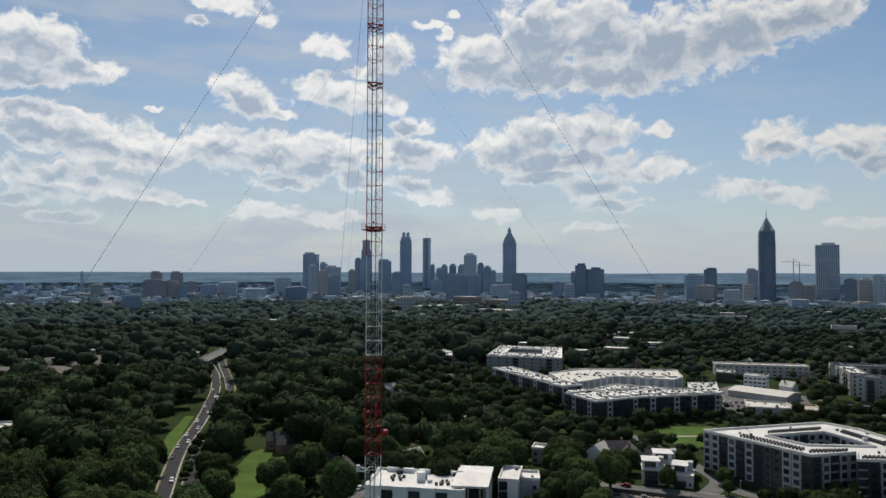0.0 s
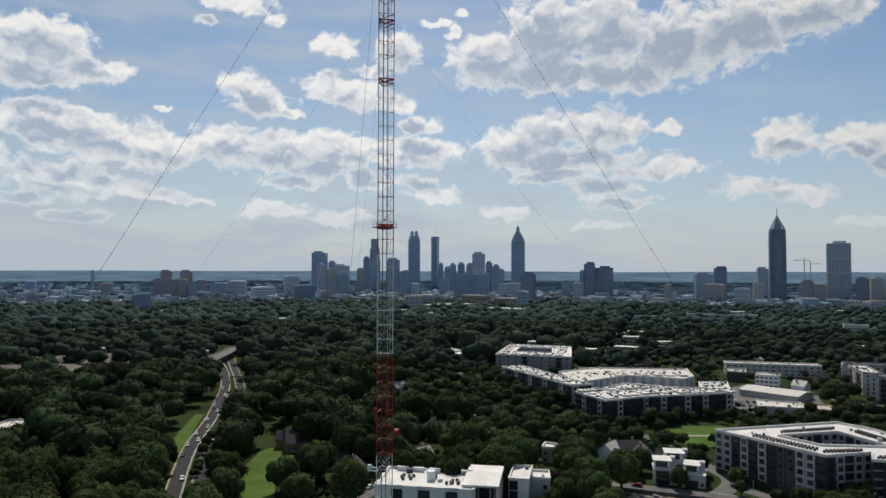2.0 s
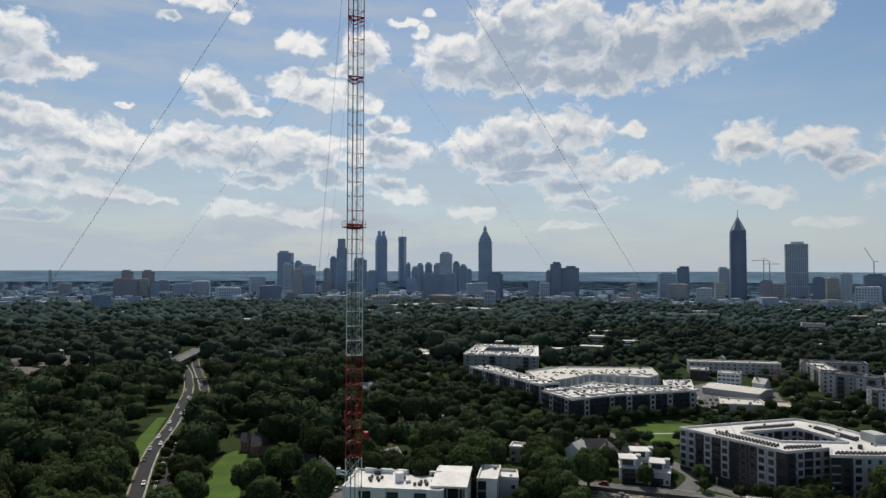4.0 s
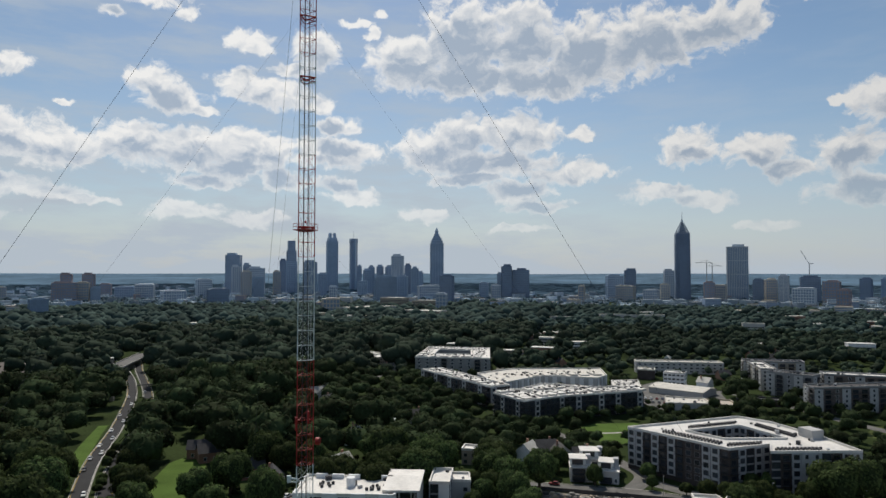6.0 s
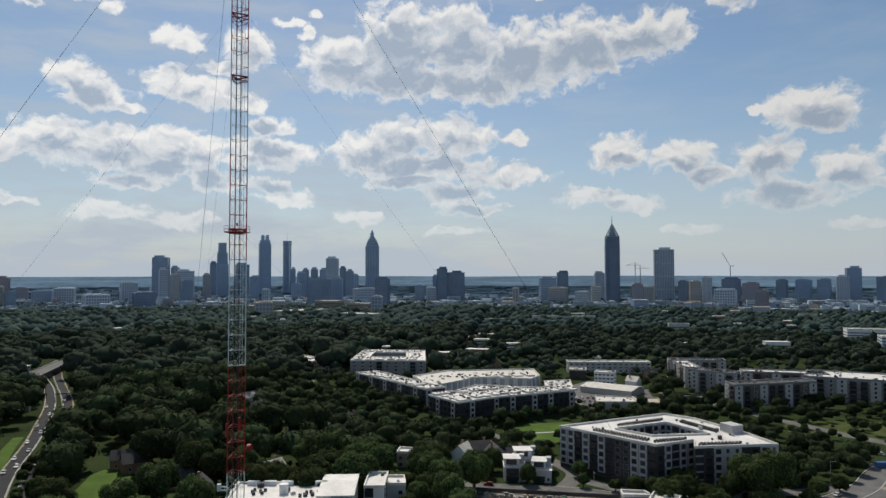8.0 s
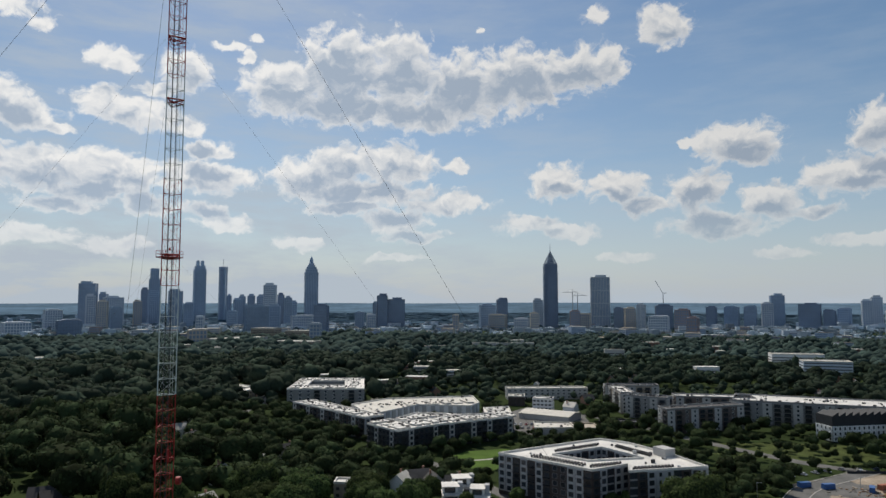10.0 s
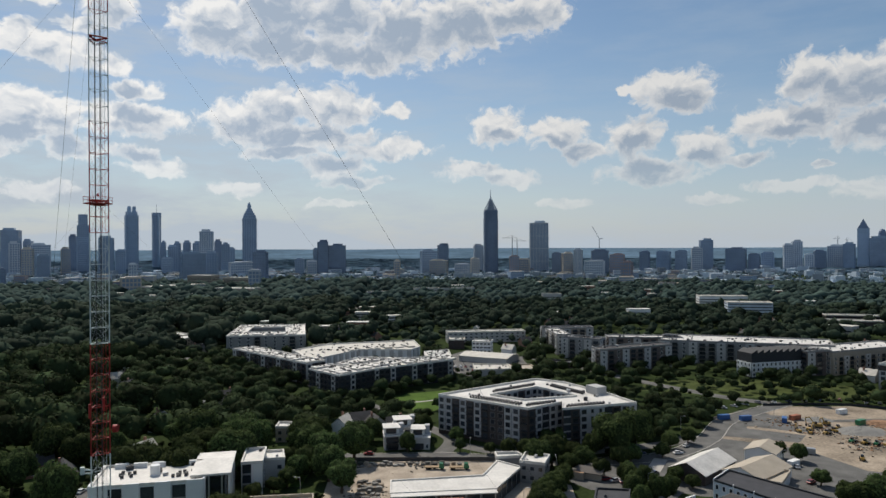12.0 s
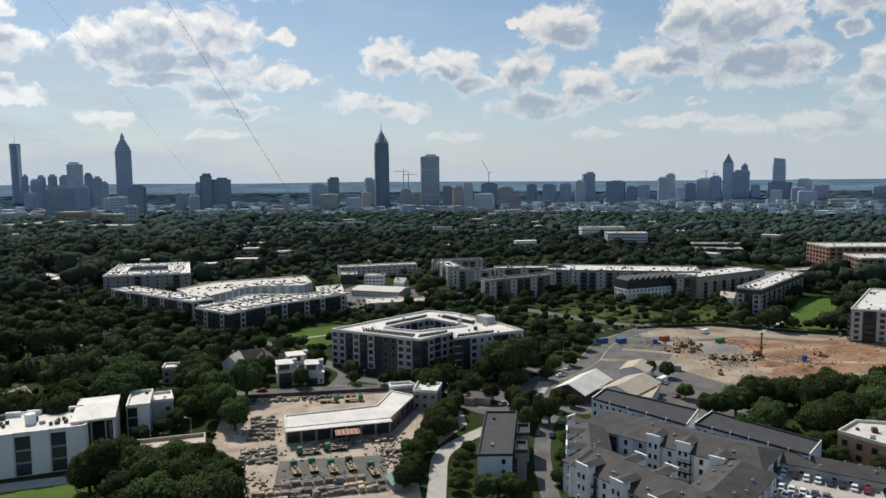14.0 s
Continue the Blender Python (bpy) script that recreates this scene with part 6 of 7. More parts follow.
for k in range(3):
    a = radians(3 + 120 * k)
    ax, ay = MAST_X + 100 * math.cos(a), MAST_Y + 100 * math.sin(a)
    g = thing("guy_anchor", "concrete anchor block with steel guy cables rising from it", "guy anchor", ax, ay, 0, 0, "guys of the mast")
    part("anchor_block", Build().box(-1.2, -1.2, -0.2, 1.2, 1.2, 1.0), CONCRETE, g)
    for z, r in ((169.0, 0.028), (136.0, 0.012), (98.0, 0.010)):
        rings = []
        for i in range(13):
            f = i / 12
            cx, cy, cz = (MAST_X - ax) * f, (MAST_Y - ay) * f, 0.8 + (z - 0.8) * f - 2.0 * f * (1 - f)
            rings.append([(cx + r * math.cos(math.tau * j / 5), cy + r * math.sin(math.tau * j / 5), cz) for j in range(5)])
        q = Build()
        for ring5 in rings:
            q.v += ring5
        for i in range(12):
            for j in range(5):
                q.f.append((i * 5 + j, i * 5 + (j + 1) % 5, i * 5 + 5 + (j + 1) % 5, i * 5 + 5 + j))
                q.m.append(0)
        part("guy_cable", q, CABLE, g)
    keep_clear([(ax - 3, ay - 3), (ax + 3, ay - 3), (ax + 3, ay + 3), (ax - 3, ay + 3)])
keep_clear([(MAST_X - 5, MAST_Y - 5), (MAST_X + 5, MAST_Y - 5), (MAST_X + 5, MAST_Y + 5), (MAST_X - 5, MAST_Y + 5)])

# ---- trees ----
def ico(level):
    bm = bmesh.new()
    bmesh.ops.create_icosphere(bm, subdivisions=level, radius=1.0)
    v = np.array([p.co[:] for p in bm.verts])
    f = np.array([[p.index for p in q.verts] for q in bm.faces])
    bm.free()
    return v, f


def lumpy(level, seed, amount, freq=1.6):
    v, f = ico(level)
    out = []
    for p in v:
        k = 1 + amount * noise.noise(Vector(p) * freq + Vector((seed * 7.3, seed * 3.1, 0)))
        out.append((p[0] * k, p[1] * k, p[2] * k * 0.95 if p[2] > 0 else p[2] * k * 0.55))
    return np.array(out), f


def leaf_quads(centres, normals, size, rnd):
    """Small leaf sprays as bent quads at the given places."""
    v, f = [], []
    for c, n in zip(centres, normals):
        n = Vector(n) + Vector((rnd.uniform(-0.45, 0.45), rnd.uniform(-0.45, 0.45), rnd.uniform(-0.25, 0.5)))
        n.normalize()
        u = n.orthogonal().normalized()
        u = Matrix.Rotation(rnd.uniform(0, math.tau), 3, n) @ u
        w = n.cross(u)
        s = size * rnd.uniform(0.6, 1.4)
        k = len(v)
        c = Vector(c)
        v += [c - u * s * 0.5 - w * s * 0.35, c + u * s * 0.55 - w * s * 0.2, c + u * s * 0.4 + w * s * 0.45 + n * s * 0.12, c - u * s * 0.45 + w * s * 0.4]
        f += [(k, k + 1, k + 2), (k, k + 2, k + 3)]
    return np.array([tuple(p) for p in v]), np.array(f)


def crown_lobes(seed, lobes):
    """Round boughs on a dome about one inner mass, for a crown of radius about 1."""
    rnd = random.Random(seed)
    out = [(np.array((0.0, 0.0, 0.05)), 0.66)]
    for i in range(lobes):
        up = -0.35 + 1.25 * (i + 0.5) / lobes
        rr = 0.66 * math.sqrt(max(0.05, 1 - max(up, 0.0) ** 2)) * rnd.uniform(0.85, 1.12)
        a = i * 2.4 + rnd.uniform(-0.5, 0.5)
        out.append((np.array((rr * math.cos(a), rr * math.sin(a), up * 0.68)), rnd.uniform(0.26, 0.44)))
    return out


def crown_point(d, cores):
    """Where a ray from the crown's middle leaves the last bough, and the bough's middle."""
    best, mid = 0.2, cores[0][0]
    for c, r in cores:
        along_ray = float(d @ c)
        q = along_ray * along_ray - float(c @ c) + r * r
        if q > 0 and along_ray + math.sqrt(q) > best:
            best, mid = along_ray + math.sqrt(q), c
    return d * best, mid


def crown_shape(seed, lobes, leaves, size, tall, level=3):
    """A crown of joined round boughs and the leaf sprays that stand on it."""
    rnd = random.Random(seed)
    cores = crown_lobes(seed, lobes)
    squeeze = np.array((1.0, 1.0, tall))
    ball, cf = ico(level)
    cv = []
    for q in ball:
        k = 1 + 0.16 * noise.noise(Vector(q) * 4.5 + Vector((seed, 0, 0)))
        cv.append(crown_point(q, cores)[0] * k * squeeze)
    pts, nrm = [], []
    for i in range(leaves):
        d = np.array((rnd.gauss(0, 1), rnd.gauss(0, 1), rnd.gauss(0.3, 1)))
        d /= np.linalg.norm(d)
        q, mid = crown_point(d, cores)
        pts.append(q * squeeze * rnd.uniform(0.97, 1.10))
        n = (q - mid) + np.array((1e-4, 0, 0))
        nrm.append(n / np.linalg.norm(n))
    v, f = leaf_quads(pts, nrm, size, rnd)
    return v, f, np.array(cv), cf


def tree_mesh(name, seed, lobes, leaves, size, tall):
    v, f, cv, cf = crown_shape(seed, lobes, leaves, size, tall, 3)
    me = bpy.data.meshes.new(name)
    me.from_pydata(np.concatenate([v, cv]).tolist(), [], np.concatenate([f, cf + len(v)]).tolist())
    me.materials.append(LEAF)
    me.materials.append(SHADED_LEAF_CORE)
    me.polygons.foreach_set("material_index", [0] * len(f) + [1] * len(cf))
    me.polygons.foreach_set("use_smooth", [False] * len(f) + [True] * len(cf))
    return me


CROWNS = [tree_mesh("crown", s, 13 + 3 * (s % 3), 1900, 0.085, 0.95) for s in range(6)] + [tree_mesh("crown", 20 + s, 22, 1900, 0.085, 1.05) for s in range(3)]


def trunk_mesh(seed):
    rnd = random.Random(seed)
    b = Build()
    loft([ring(7, 0.055, -0.05), ring(7, 0.038, 0.5), ring(7, 0.02, 0.95)], b)
    for i in range(4):
        a = math.tau * (i + rnd.random()) / 4
        b.bar((0, 0, 0.42 + 0.08 * i), (0.22 * math.cos(a), 0.22 * math.sin(a), 0.72 + 0.05 * i), 0.013, 0, 5)
    return b.mesh("trunk", BARK)


TRUNKS = [trunk_mesh(s) for s in range(3)]


def plant(x, y, h, r, rnd):
    t = thing("tree", "broad leafy deciduous tree with dense green crown", "tree", x, y, 0, rnd.uniform(0, 360), "trees")
    tr = part("trunk", rnd.choice(TRUNKS), None, t)
    tr.scale = (h * 0.9, h * 0.9, h * 0.85)
    cr = part("crown", rnd.choice(CROWNS), None, t)
    cr.location = (0, 0, h * 0.55)
    cr.scale = (r, r, h * 0.5 / 0.95)
    return t


def outlines():
    """Bounding boxes with the clear areas, for a quick test."""
    out = []
    for p in CLEAR:
        xs, ys = [q[0] for q in p], [q[1] for q in p]
        out.append((min(xs), max(xs), min(ys), max(ys), p))
    return out


BOXES = outlines()


def free(x, y):
    return not any(a <= x <= b and c <= y <= d and inside(x, y, p) for a, b, c, d, p in BOXES)


tr = random.Random(5)


def scatter(r0, r1, gap, a0=-58, a1=54):
    """Jittered places in a sector of the plan."""
    out = []
    r = r0
    while r < r1:
        n = max(1, int(radians(a1 - a0) * r / gap))
        for i in range(n):
            a = radians(a0 + (a1 - a0) * (i + tr.random()) / n)
            q = r + tr.uniform(-0.5, 0.5) * gap
            x, y = q * math.sin(a), q * math.cos(a)
            if free(x, y):
                out.append((x, y))
        r += gap * 0.9
    return out


def park(x, y):
    """The green between the building site and the apartment rows, with young trees on grass."""
    return 120 < x < 330 and 365 < y < 470


def height_at(x, y):
    """Tall old trees in the west, younger ones between the buildings in the east."""
    grove = noise.noise(Vector((x * 0.012, y * 0.012, 3.0)))
    if x > 140 and y < 300:
        return tr.uniform(8.0, 12.0) + 2 * grove
    if park(x, y):
        return tr.choice((3.5, 5.0, 6.0, 7.0, 9.0))
    if -70 < x < 420 and 300 < y < 560:
        return tr.uniform(6.0, 11.0) + 3 * grove
    if -20 < x < 330 and 540 < y < 720:
        return tr.uniform(5.0, 9.5) + 2 * grove
    if x > -70 and y > 560:
        return tr.uniform(9.0, 14.5) + 3 * grove
    return tr.uniform(13, 20.0) + 5 * grove


def thinned(spots, keep):
    """Leaves gaps where a slow noise is low."""
    return [(x, y) for x, y in spots if noise.noise(Vector((x * 0.02, y * 0.02, 9.0))) > keep]


# trees that stand out by themselves: place, height, crown radius
OLD_TREES = [(-45, 207, 14, 6.5), (-29, 209, 12, 6), (-23, 203, 11, 5.5), (-48, 198, 11, 5.5), (-60, 212, 12, 5.5), (-53, 212, 16, 7.5), (-36, 214, 12, 6), (-42, 203, 13, 7), (-31, 201, 12, 6.5), (-21, 194, 12, 6.5), (-41, 190, 10, 5.5), (-29, 187, 11, 6), (-28, 267, 13, 6.5), (-22, 254, 12, 6), (-42, 309, 15, 8),
             (-31, 284, 15, 7), (92, 289, 18, 10), (102, 295, 18, 9), (82, 288, 11, 5), (74, 274, 9, 4.5), (154, 225, 9.4, 5.5), (164, 224, 10.9, 6), (176, 229, 12.5, 7), (188, 226, 12.5, 7.5), (194, 217, 13.3, 8),
             (210, 220, 13.3, 8), (222, 217, 13.3, 8), (168, 210, 10.1, 6), (179, 198, 11.7, 7), (193, 201, 12.5, 7.5), (208, 204, 13.3, 8), (224, 202, 13.3, 8), (236, 214, 13.3, 8), (250, 222, 13.3, 8), (168, 186, 7, 4),
             (166, 176, 6, 3.6), (-220, 219, 15, 8), (-248, 222, 16, 8), (-250, 271, 18, 9), (-172, 240, 15, 7.5), (-193, 268, 13, 6.5), (-202, 290, 15, 7.5), (-162, 226, 13, 6.5), (-186, 254, 12, 6), (-150, 246, 14, 7), (-143, 262, 16, 8), (-137, 236, 11, 6)]
HEDGE_TREES = [(-53, 249, 6, 3.4), (-47, 256, 6, 3.2), (-43, 262, 7, 3.6), (-40, 270, 9, 4.5), (-38, 278, 10, 5), (-46, 284, 8, 4),
               (85.7, 250.7, 8, 3.6), (89.6, 246.9, 9, 3.4), (89, 235, 10, 3.2), (92.3, 234.4, 10, 3.2), (81.7, 237, 9, 3.8), (104.6, 256, 6, 3.2), (111.5, 285.8, 6, 3), (90, 276.6, 8, 4), (66, 268.7, 8, 4), (77.8, 263.4, 7, 3.6),
               (96, 281, 7, 4), (72, 283, 8, 4.5), (120, 298, 7, 3.6), (131, 305, 7, 3.6), (88, 262, 6, 3.2), (99, 246, 6, 3.2), (108, 248, 5, 2.8),
               (31, 193, 7, 4), (34, 201, 7, 3.8), (36.5, 210, 8, 4.4), (41, 216, 8, 4.2), (47, 228, 8.5, 4.6), (50, 236, 9, 4.8), (55, 243, 9, 4.6), (58, 250, 8, 4.2), (62, 258, 7, 3.6), (53, 231, 6.5, 3.4),
               (51, 206, 4.2, 2.6), (49, 199, 4.2, 2.6), (47, 193, 4.4, 2.7), (45, 187, 4.4, 2.7), (55, 213, 4, 2.4), (51, 178, 8, 4), (58, 178, 7.5, 4.2), (84, 254, 8, 3), (84, 242, 9, 3.2), (82, 229, 8, 3.2),
               (26, 316, 7, 3.6), (39, 297, 5, 2.6), (47, 294, 7, 4), (54, 292, 7, 4), (60, 290, 7, 4), (66, 283, 6, 3.4), (157, 247, 6, 3.6), (160, 281, 7, 3.2), (166, 276, 7, 3.4), (83, 198, 5, 3), (76, 184, 5, 3), (90, 212, 5, 2.8),
               (-197, 252, 3.5, 2), (-200, 258, 4, 2.2), (-204, 264, 4, 2.3), (-217, 284, 5, 2.6), (-224, 296, 5, 2.6), (-231, 309, 4.5, 2.4)]
for x, y, h, r in OLD_TREES + HEDGE_TREES:
    plant(x, y, h, r, tr)


def alone(x, y):
    """True away from the trees placed one by one."""
    return all((x - a) ** 2 + (y - b) ** 2 > (r + 3.5) ** 2 for a, b, h, r in OLD_TREES + HEDGE_TREES)


near_spots = sorted([p for p in thinned(scatter(150, 330, 13.0), -0.5) if alone(*p)], key=lambda p: p[0] ** 2 + p[1] ** 2)
NEAR_COUNT = 170
for x, y in near_spots[:NEAR_COUNT]:
    h = max(6.0, height_at(x, y))
    plant(x, y, h, h * tr.uniform(0.38, 0.52), tr)


young = [(x, y) for x, y in scatter(330, 600, 10.5) if -60 < x < 420 and y < 560 and (not park(x, y) or tr.random() < 0.92)]
woods_spots = near_spots[NEAR_COUNT:] + young + [(x, y) for x, y in thinned(scatter(335, 600, 13.6), -0.42) if not park(x, y)]
mid_spots = thinned(scatter(605, 1050, 14.0), -0.45)
far_spots = thinned(scatter(1060, 1750, 15.5), -0.42)
hazy_spots = thinned(scatter(1760, 2480, 19.0), -0.15)


def forest(name, spots, protos, mat, label, size, rise):
    """Many crowns joined into one mesh."""
    vs, fs, k = [], [], 0
    for x, y in spots:
        v, f = tr.choice(protos)
        h = height_at(x, y) * size * tr.choice((0.75, 0.9, 1.0, 1.1, 1.25))
        if -190 < x < 60 and 370 < y < 600:
            h = min(h * 0.8, 11.0)
        r = h * tr.uniform(0.40, 0.54) * (1.0 if size < 1.5 else 1.2)
        a = tr.uniform(0, math.tau)
        c, s = math.cos(a), math.sin(a)
        q = np.empty_like(v)
        q[:, 0] = (v[:, 0] * c - v[:, 1] * s) * r + x
        q[:, 1] = (v[:, 0] * s + v[:, 1] * c) * r + y
        q[:, 2] = v[:, 2] * h * 0.45 + h * rise + land_height(math.hypot(x, y))
        vs.append(q)
        fs.append(f + k)
        k += len(v)
    v, f = np.concatenate(vs), np.concatenate(fs)
    me = bpy.data.meshes.new(name)
    me.vertices.add(len(v))
    me.vertices.foreach_set("co", v.ravel())
    me.loops.add(len(f) * 3)
    me.loops.foreach_set("vertex_index", f.ravel().astype(np.int32))
    me.polygons.add(len(f))
    me.polygons.foreach_set("loop_start", np.arange(0, len(f) * 3, 3, dtype=np.int32))
    me.polygons.foreach_set("use_smooth", np.ones(len(f), dtype=bool))
    me.materials.append(mat)
    me.update(calc_edges=True)
    me.validate()
    solid(name, me, None, label, "woods", "stuff")


def leafy(seed, level, leaves, size, lobes=11):
    v, f, cv, cf = crown_shape(seed, lobes, leaves, size, 0.95, level)
    return np.concatenate([v, cv]), np.concatenate([f, cf + len(v)])


trail_side = [(208 + 44 * f + tr.uniform(-0.5, 0.5), 380.5 - 3 * f) for f in np.linspace(0, 1, 14)] + [(256 + 96 * f, 376.5 - 62 * f + tr.uniform(-1, 1)) for f in np.linspace(0, 1, 26)]
shrub_spots = [(x, y) for x, y in scatter(160, 345, 4.2, -50, 46) if noise.noise(Vector((x * 0.05, y * 0.05, 5.0))) > -0.12]
forest("shrubs", shrub_spots, [leafy(100 + s, 2, 14, 0.4, 6) for s in range(5)], WOODS, "low bushes and undergrowth between the trees", 0.17, 0.35)
forest("hedge", trail_side, [leafy(130 + s, 3, 120, 0.2) for s in range(3)], WOODS, "row of young round trees along the trail", 0.55, 0.55)
forest("woods", woods_spots, [leafy(60 + s, 2, 260, 0.15, 9 + s) for s in range(7)], WOODS, "dense leafy woods between the streets", 1.0, 0.62)
forest("woods", mid_spots, [leafy(70 + s, 2, 34, 0.22, 6 + s % 3) for s in range(6)], HAZED_MID_WOODS, "leafy tree canopy over the suburbs", 1.18, 0.55)
forest("woods", scatter(2490, 3600, 36.0), [(lumpy(1, 90 + s, 0.5)[0] * np.array((2.2, 2.2, 0.06)), lumpy(1, 90 + s, 0.5)[1]) for s in range(4)], HAZED_TREES, "distant wooded plain tinted haze blue", 1.6, 0.1)
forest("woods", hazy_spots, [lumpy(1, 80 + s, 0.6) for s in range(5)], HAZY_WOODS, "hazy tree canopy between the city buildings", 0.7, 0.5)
forest("woods", far_spots, [lumpy(1, 80 + s, 0.6) for s in range(5)], HAZED_FAR_WOODS, "far tree canopy before the city", 1.15, 0.45)

# ---- vehicles ----
def paint(name, color):
    return material(name, color, 0.35, vary=0.06, spec=0.5)


CAR_PAINTS = [("white", paint("white_car_paint", (0.72, 0.72, 0.71))), ("silver", paint("silver_car_paint", (0.42, 0.43, 0.44))), ("black", paint("black_car_paint", (0.02, 0.02, 0.022))),
              ("dark blue", paint("blue_car_paint", (0.03, 0.05, 0.11))), ("dark red", paint("red_car_paint", (0.22, 0.02, 0.025))), ("grey", paint("grey_car_paint", (0.12, 0.12, 0.13)))]
RUBBER = material("tyre_rubber", (0.02, 0.02, 0.02), 0.9, vary=0.2)
GREEN_PAINT = paint("green_truck_paint", (0.02, 0.16, 0.07))
YELLOW_PAINT = paint("yellow_machine_paint", (0.36, 0.23, 0.06))
BLUE_PAINT = paint("blue_container_paint", (0.03, 0.10, 0.28))
STONE_A = material("stacked_grey_stone", (0.165, 0.16, 0.148), 0.9, vary=0.4, scale=1.5, fine=6, spread=0.55)
STONE_B = material("stacked_tan_stone", (0.33, 0.27, 0.205), 0.9, vary=0.4, scale=1.5, fine=6, spread=0.5)
WOOD = material("pallet_wood", (0.32, 0.23, 0.14), 0.9, vary=0.3, scale=2, fine=10)
WHEEL = loft([[(0.34 * math.cos(math.tau * i / 12), -0.11, 0.34 + 0.34 * math.sin(math.tau * i / 12)) for i in range(12)],
              [(0.34 * math.cos(math.tau * i / 12), 0.11, 0.34 + 0.34 * math.sin(math.tau * i / 12)) for i in range(12)]]).mesh("wheel", RUBBER)


def profile(points, half, taper=0.0):
    """A side outline swept across the width, narrower towards its top."""
    zs = [p[1] for p in points]
    lo, hi = min(zs), max(zs)
    rings = []
    for s in (-1, 1):
        rings.append([(x, s * (half - taper * (z - lo) / (hi - lo)), z) for x, z in points])
    b = Build()
    n = len(points)
    b.v = rings[0] + rings[1]
    for i in range(n):
        j = (i + 1) % n
        b.f.append((i, j, n + j, n + i))
        b.m.append(0)
    b.f += [tuple(range(n))[::-1], tuple(range(n, 2 * n))]
    b.m += [0, 0]
    return b


BODY = [(-2.2, 0.35), (2.2, 0.35), (2.25, 0.7), (1.3, 0.92), (-1.9, 0.98), (-2.25, 0.75)]
CABIN = [(1.0, 0.92), (0.45, 1.42), (-1.3, 1.45), (-1.9, 0.95)]
ROOF_LINE = [(0.42, 1.40), (0.40, 1.47), (-1.25, 1.50), (-1.32, 1.42)]


def car_proto(colour, mat):
    t = thing("car", f"parked or driving {colour} car with dark windows", "car", 0, 0, -60, 0, "cars")
    body = part("body", profile(BODY, 0.9, 0.08).mesh("body", mat), None, t)
    part("glazing", profile(CABIN, 0.8, 0.14), GLASS_DARK, body, "dark car windows")
    part("roof", profile(ROOF_LINE, 0.68, 0.02), mat, t)
    for x in (-1.35, 1.35):
        for y in (-0.82, 0.82):
            part("wheel", WHEEL, None, t, m=pose(x, y, 0))
    return t


CARS = [car_proto(n, m) for n, m in CAR_PAINTS]
cr = random.Random(21)


def place_car(x, y, turn, z=0.12, kind=None):
    return copy_thing(CARS[kind] if kind is not None else cr.choice(CARS), pose(x, y, z, 0, 0, turn))


def along(line, f, off):
    """A place at the fraction f of a line, off metres to its left, and its direction."""
    k = f * (len(line) - 1)
    i = min(int(k), len(line) - 2)
    (ax, ay), (bx, by) = line[i], line[i + 1]
    d = math.hypot(bx - ax, by - ay)
    ux, uy = (bx - ax) / d, (by - ay) / d
    return ax + (bx - ax) * (k - i) - uy * off, ay + (by - ay) * (k - i) + ux * off, math.degrees(math.atan2(uy, ux))


for f, off, kind in ((0.15, -1.8, 0), (0.205, 1.8, 2), (0.235, 1.8, 1), (0.25, -1.8, 0), (0.275, 1.8, 0), (0.30, -1.8, 1), (0.335, 1.8, 0), (0.385, -1.8, 1), (0.41, 1.8, 2), (0.43, 1.8, 1), (0.50, -1.8, 0), (0.56, 1.8, 1)):
    x, y, a = along(west, f, off)
    place_car(x, y, a + 180, 0.06, kind)
for f, off, kind in ((0.36, 1.8, 0), (0.40, -1.8, 5), (0.55, 1.8, 1), (0.62, -1.8, 0)):
    x, y, a = along(east, f, off)
    place_car(x, y, a, 0.06, kind)
for f, kind in ((0.16, 0), (0.22, 2), (0.27, 1), (0.33, 3), (0.38, 0), (0.50, 0)):
    x, y, a = along(office_street, f, 2.9)
    place_car(x, y, a, 0.13, kind)
# on the parking deck beside the complex
DECK = 4.27
for i in range(8):
    place_car(138.0 + i * 2.05, 166.3 - i * 2.15, 44, DECK, (0, 2, 0, 0, 3, 2, 0, 4)[i])
for i in range(7):
    place_car(119.5 + i * 2.35, 157.2 + i * 1.28, -60, DECK, (0, 2, 0, 0, 2, 2, 0)[i])
for i in range(6):
    place_car(127 + i * 1.9, 156.5 - i * 2.0, 44, DECK, (0, 0, 5, 0, 1, 0)[i])
for i in range(5):
    place_car(131 + i * 1.9, 158.8 - i * 2.0, 44, DECK, (0, 0, 0, 3, 5)[i])
# along the lots
for x, y, a in ((98, 268, 40), (100, 265, 40), (96, 232, 60), (88, 221, 65), (84, 224, 65), (72, 290, 5), (104, 291, 25), (128, 300, 40), (76, 262, 20), (79, 260, 20), (82, 258, 20), (85, 256, 20),
                (155, 250, 30), (160, 268, 80), (120, 290, 10), (40, 322, 130), (30, 326, 130), (-14, 300, 170)):
    place_car(x, y, a)
for i in range(16):
    x, y, a = along([(165, 358), (205, 375), (252, 377), (280, 360)], i / 15, 5.0)
    place_car(x, y, a + 90, 0.05)
for i in range(12):
    place_car(306 + i * 3.2, 352 + i * 3.6 - 26, 50, 0.05)
for i in range(12):
    place_car(408 + (i % 8) * 6, 512 + (i // 8) * 12 + (i % 8) * 4, 20, 0.08)
for i in range(10):
    place_car(38 + (i % 5) * 4, 500 + (i // 5) * 14, 80, 0.08)
for t in CARS:
    for o in list(t.children_recursive) + [t]:
        bpy.data.objects.remove(o)


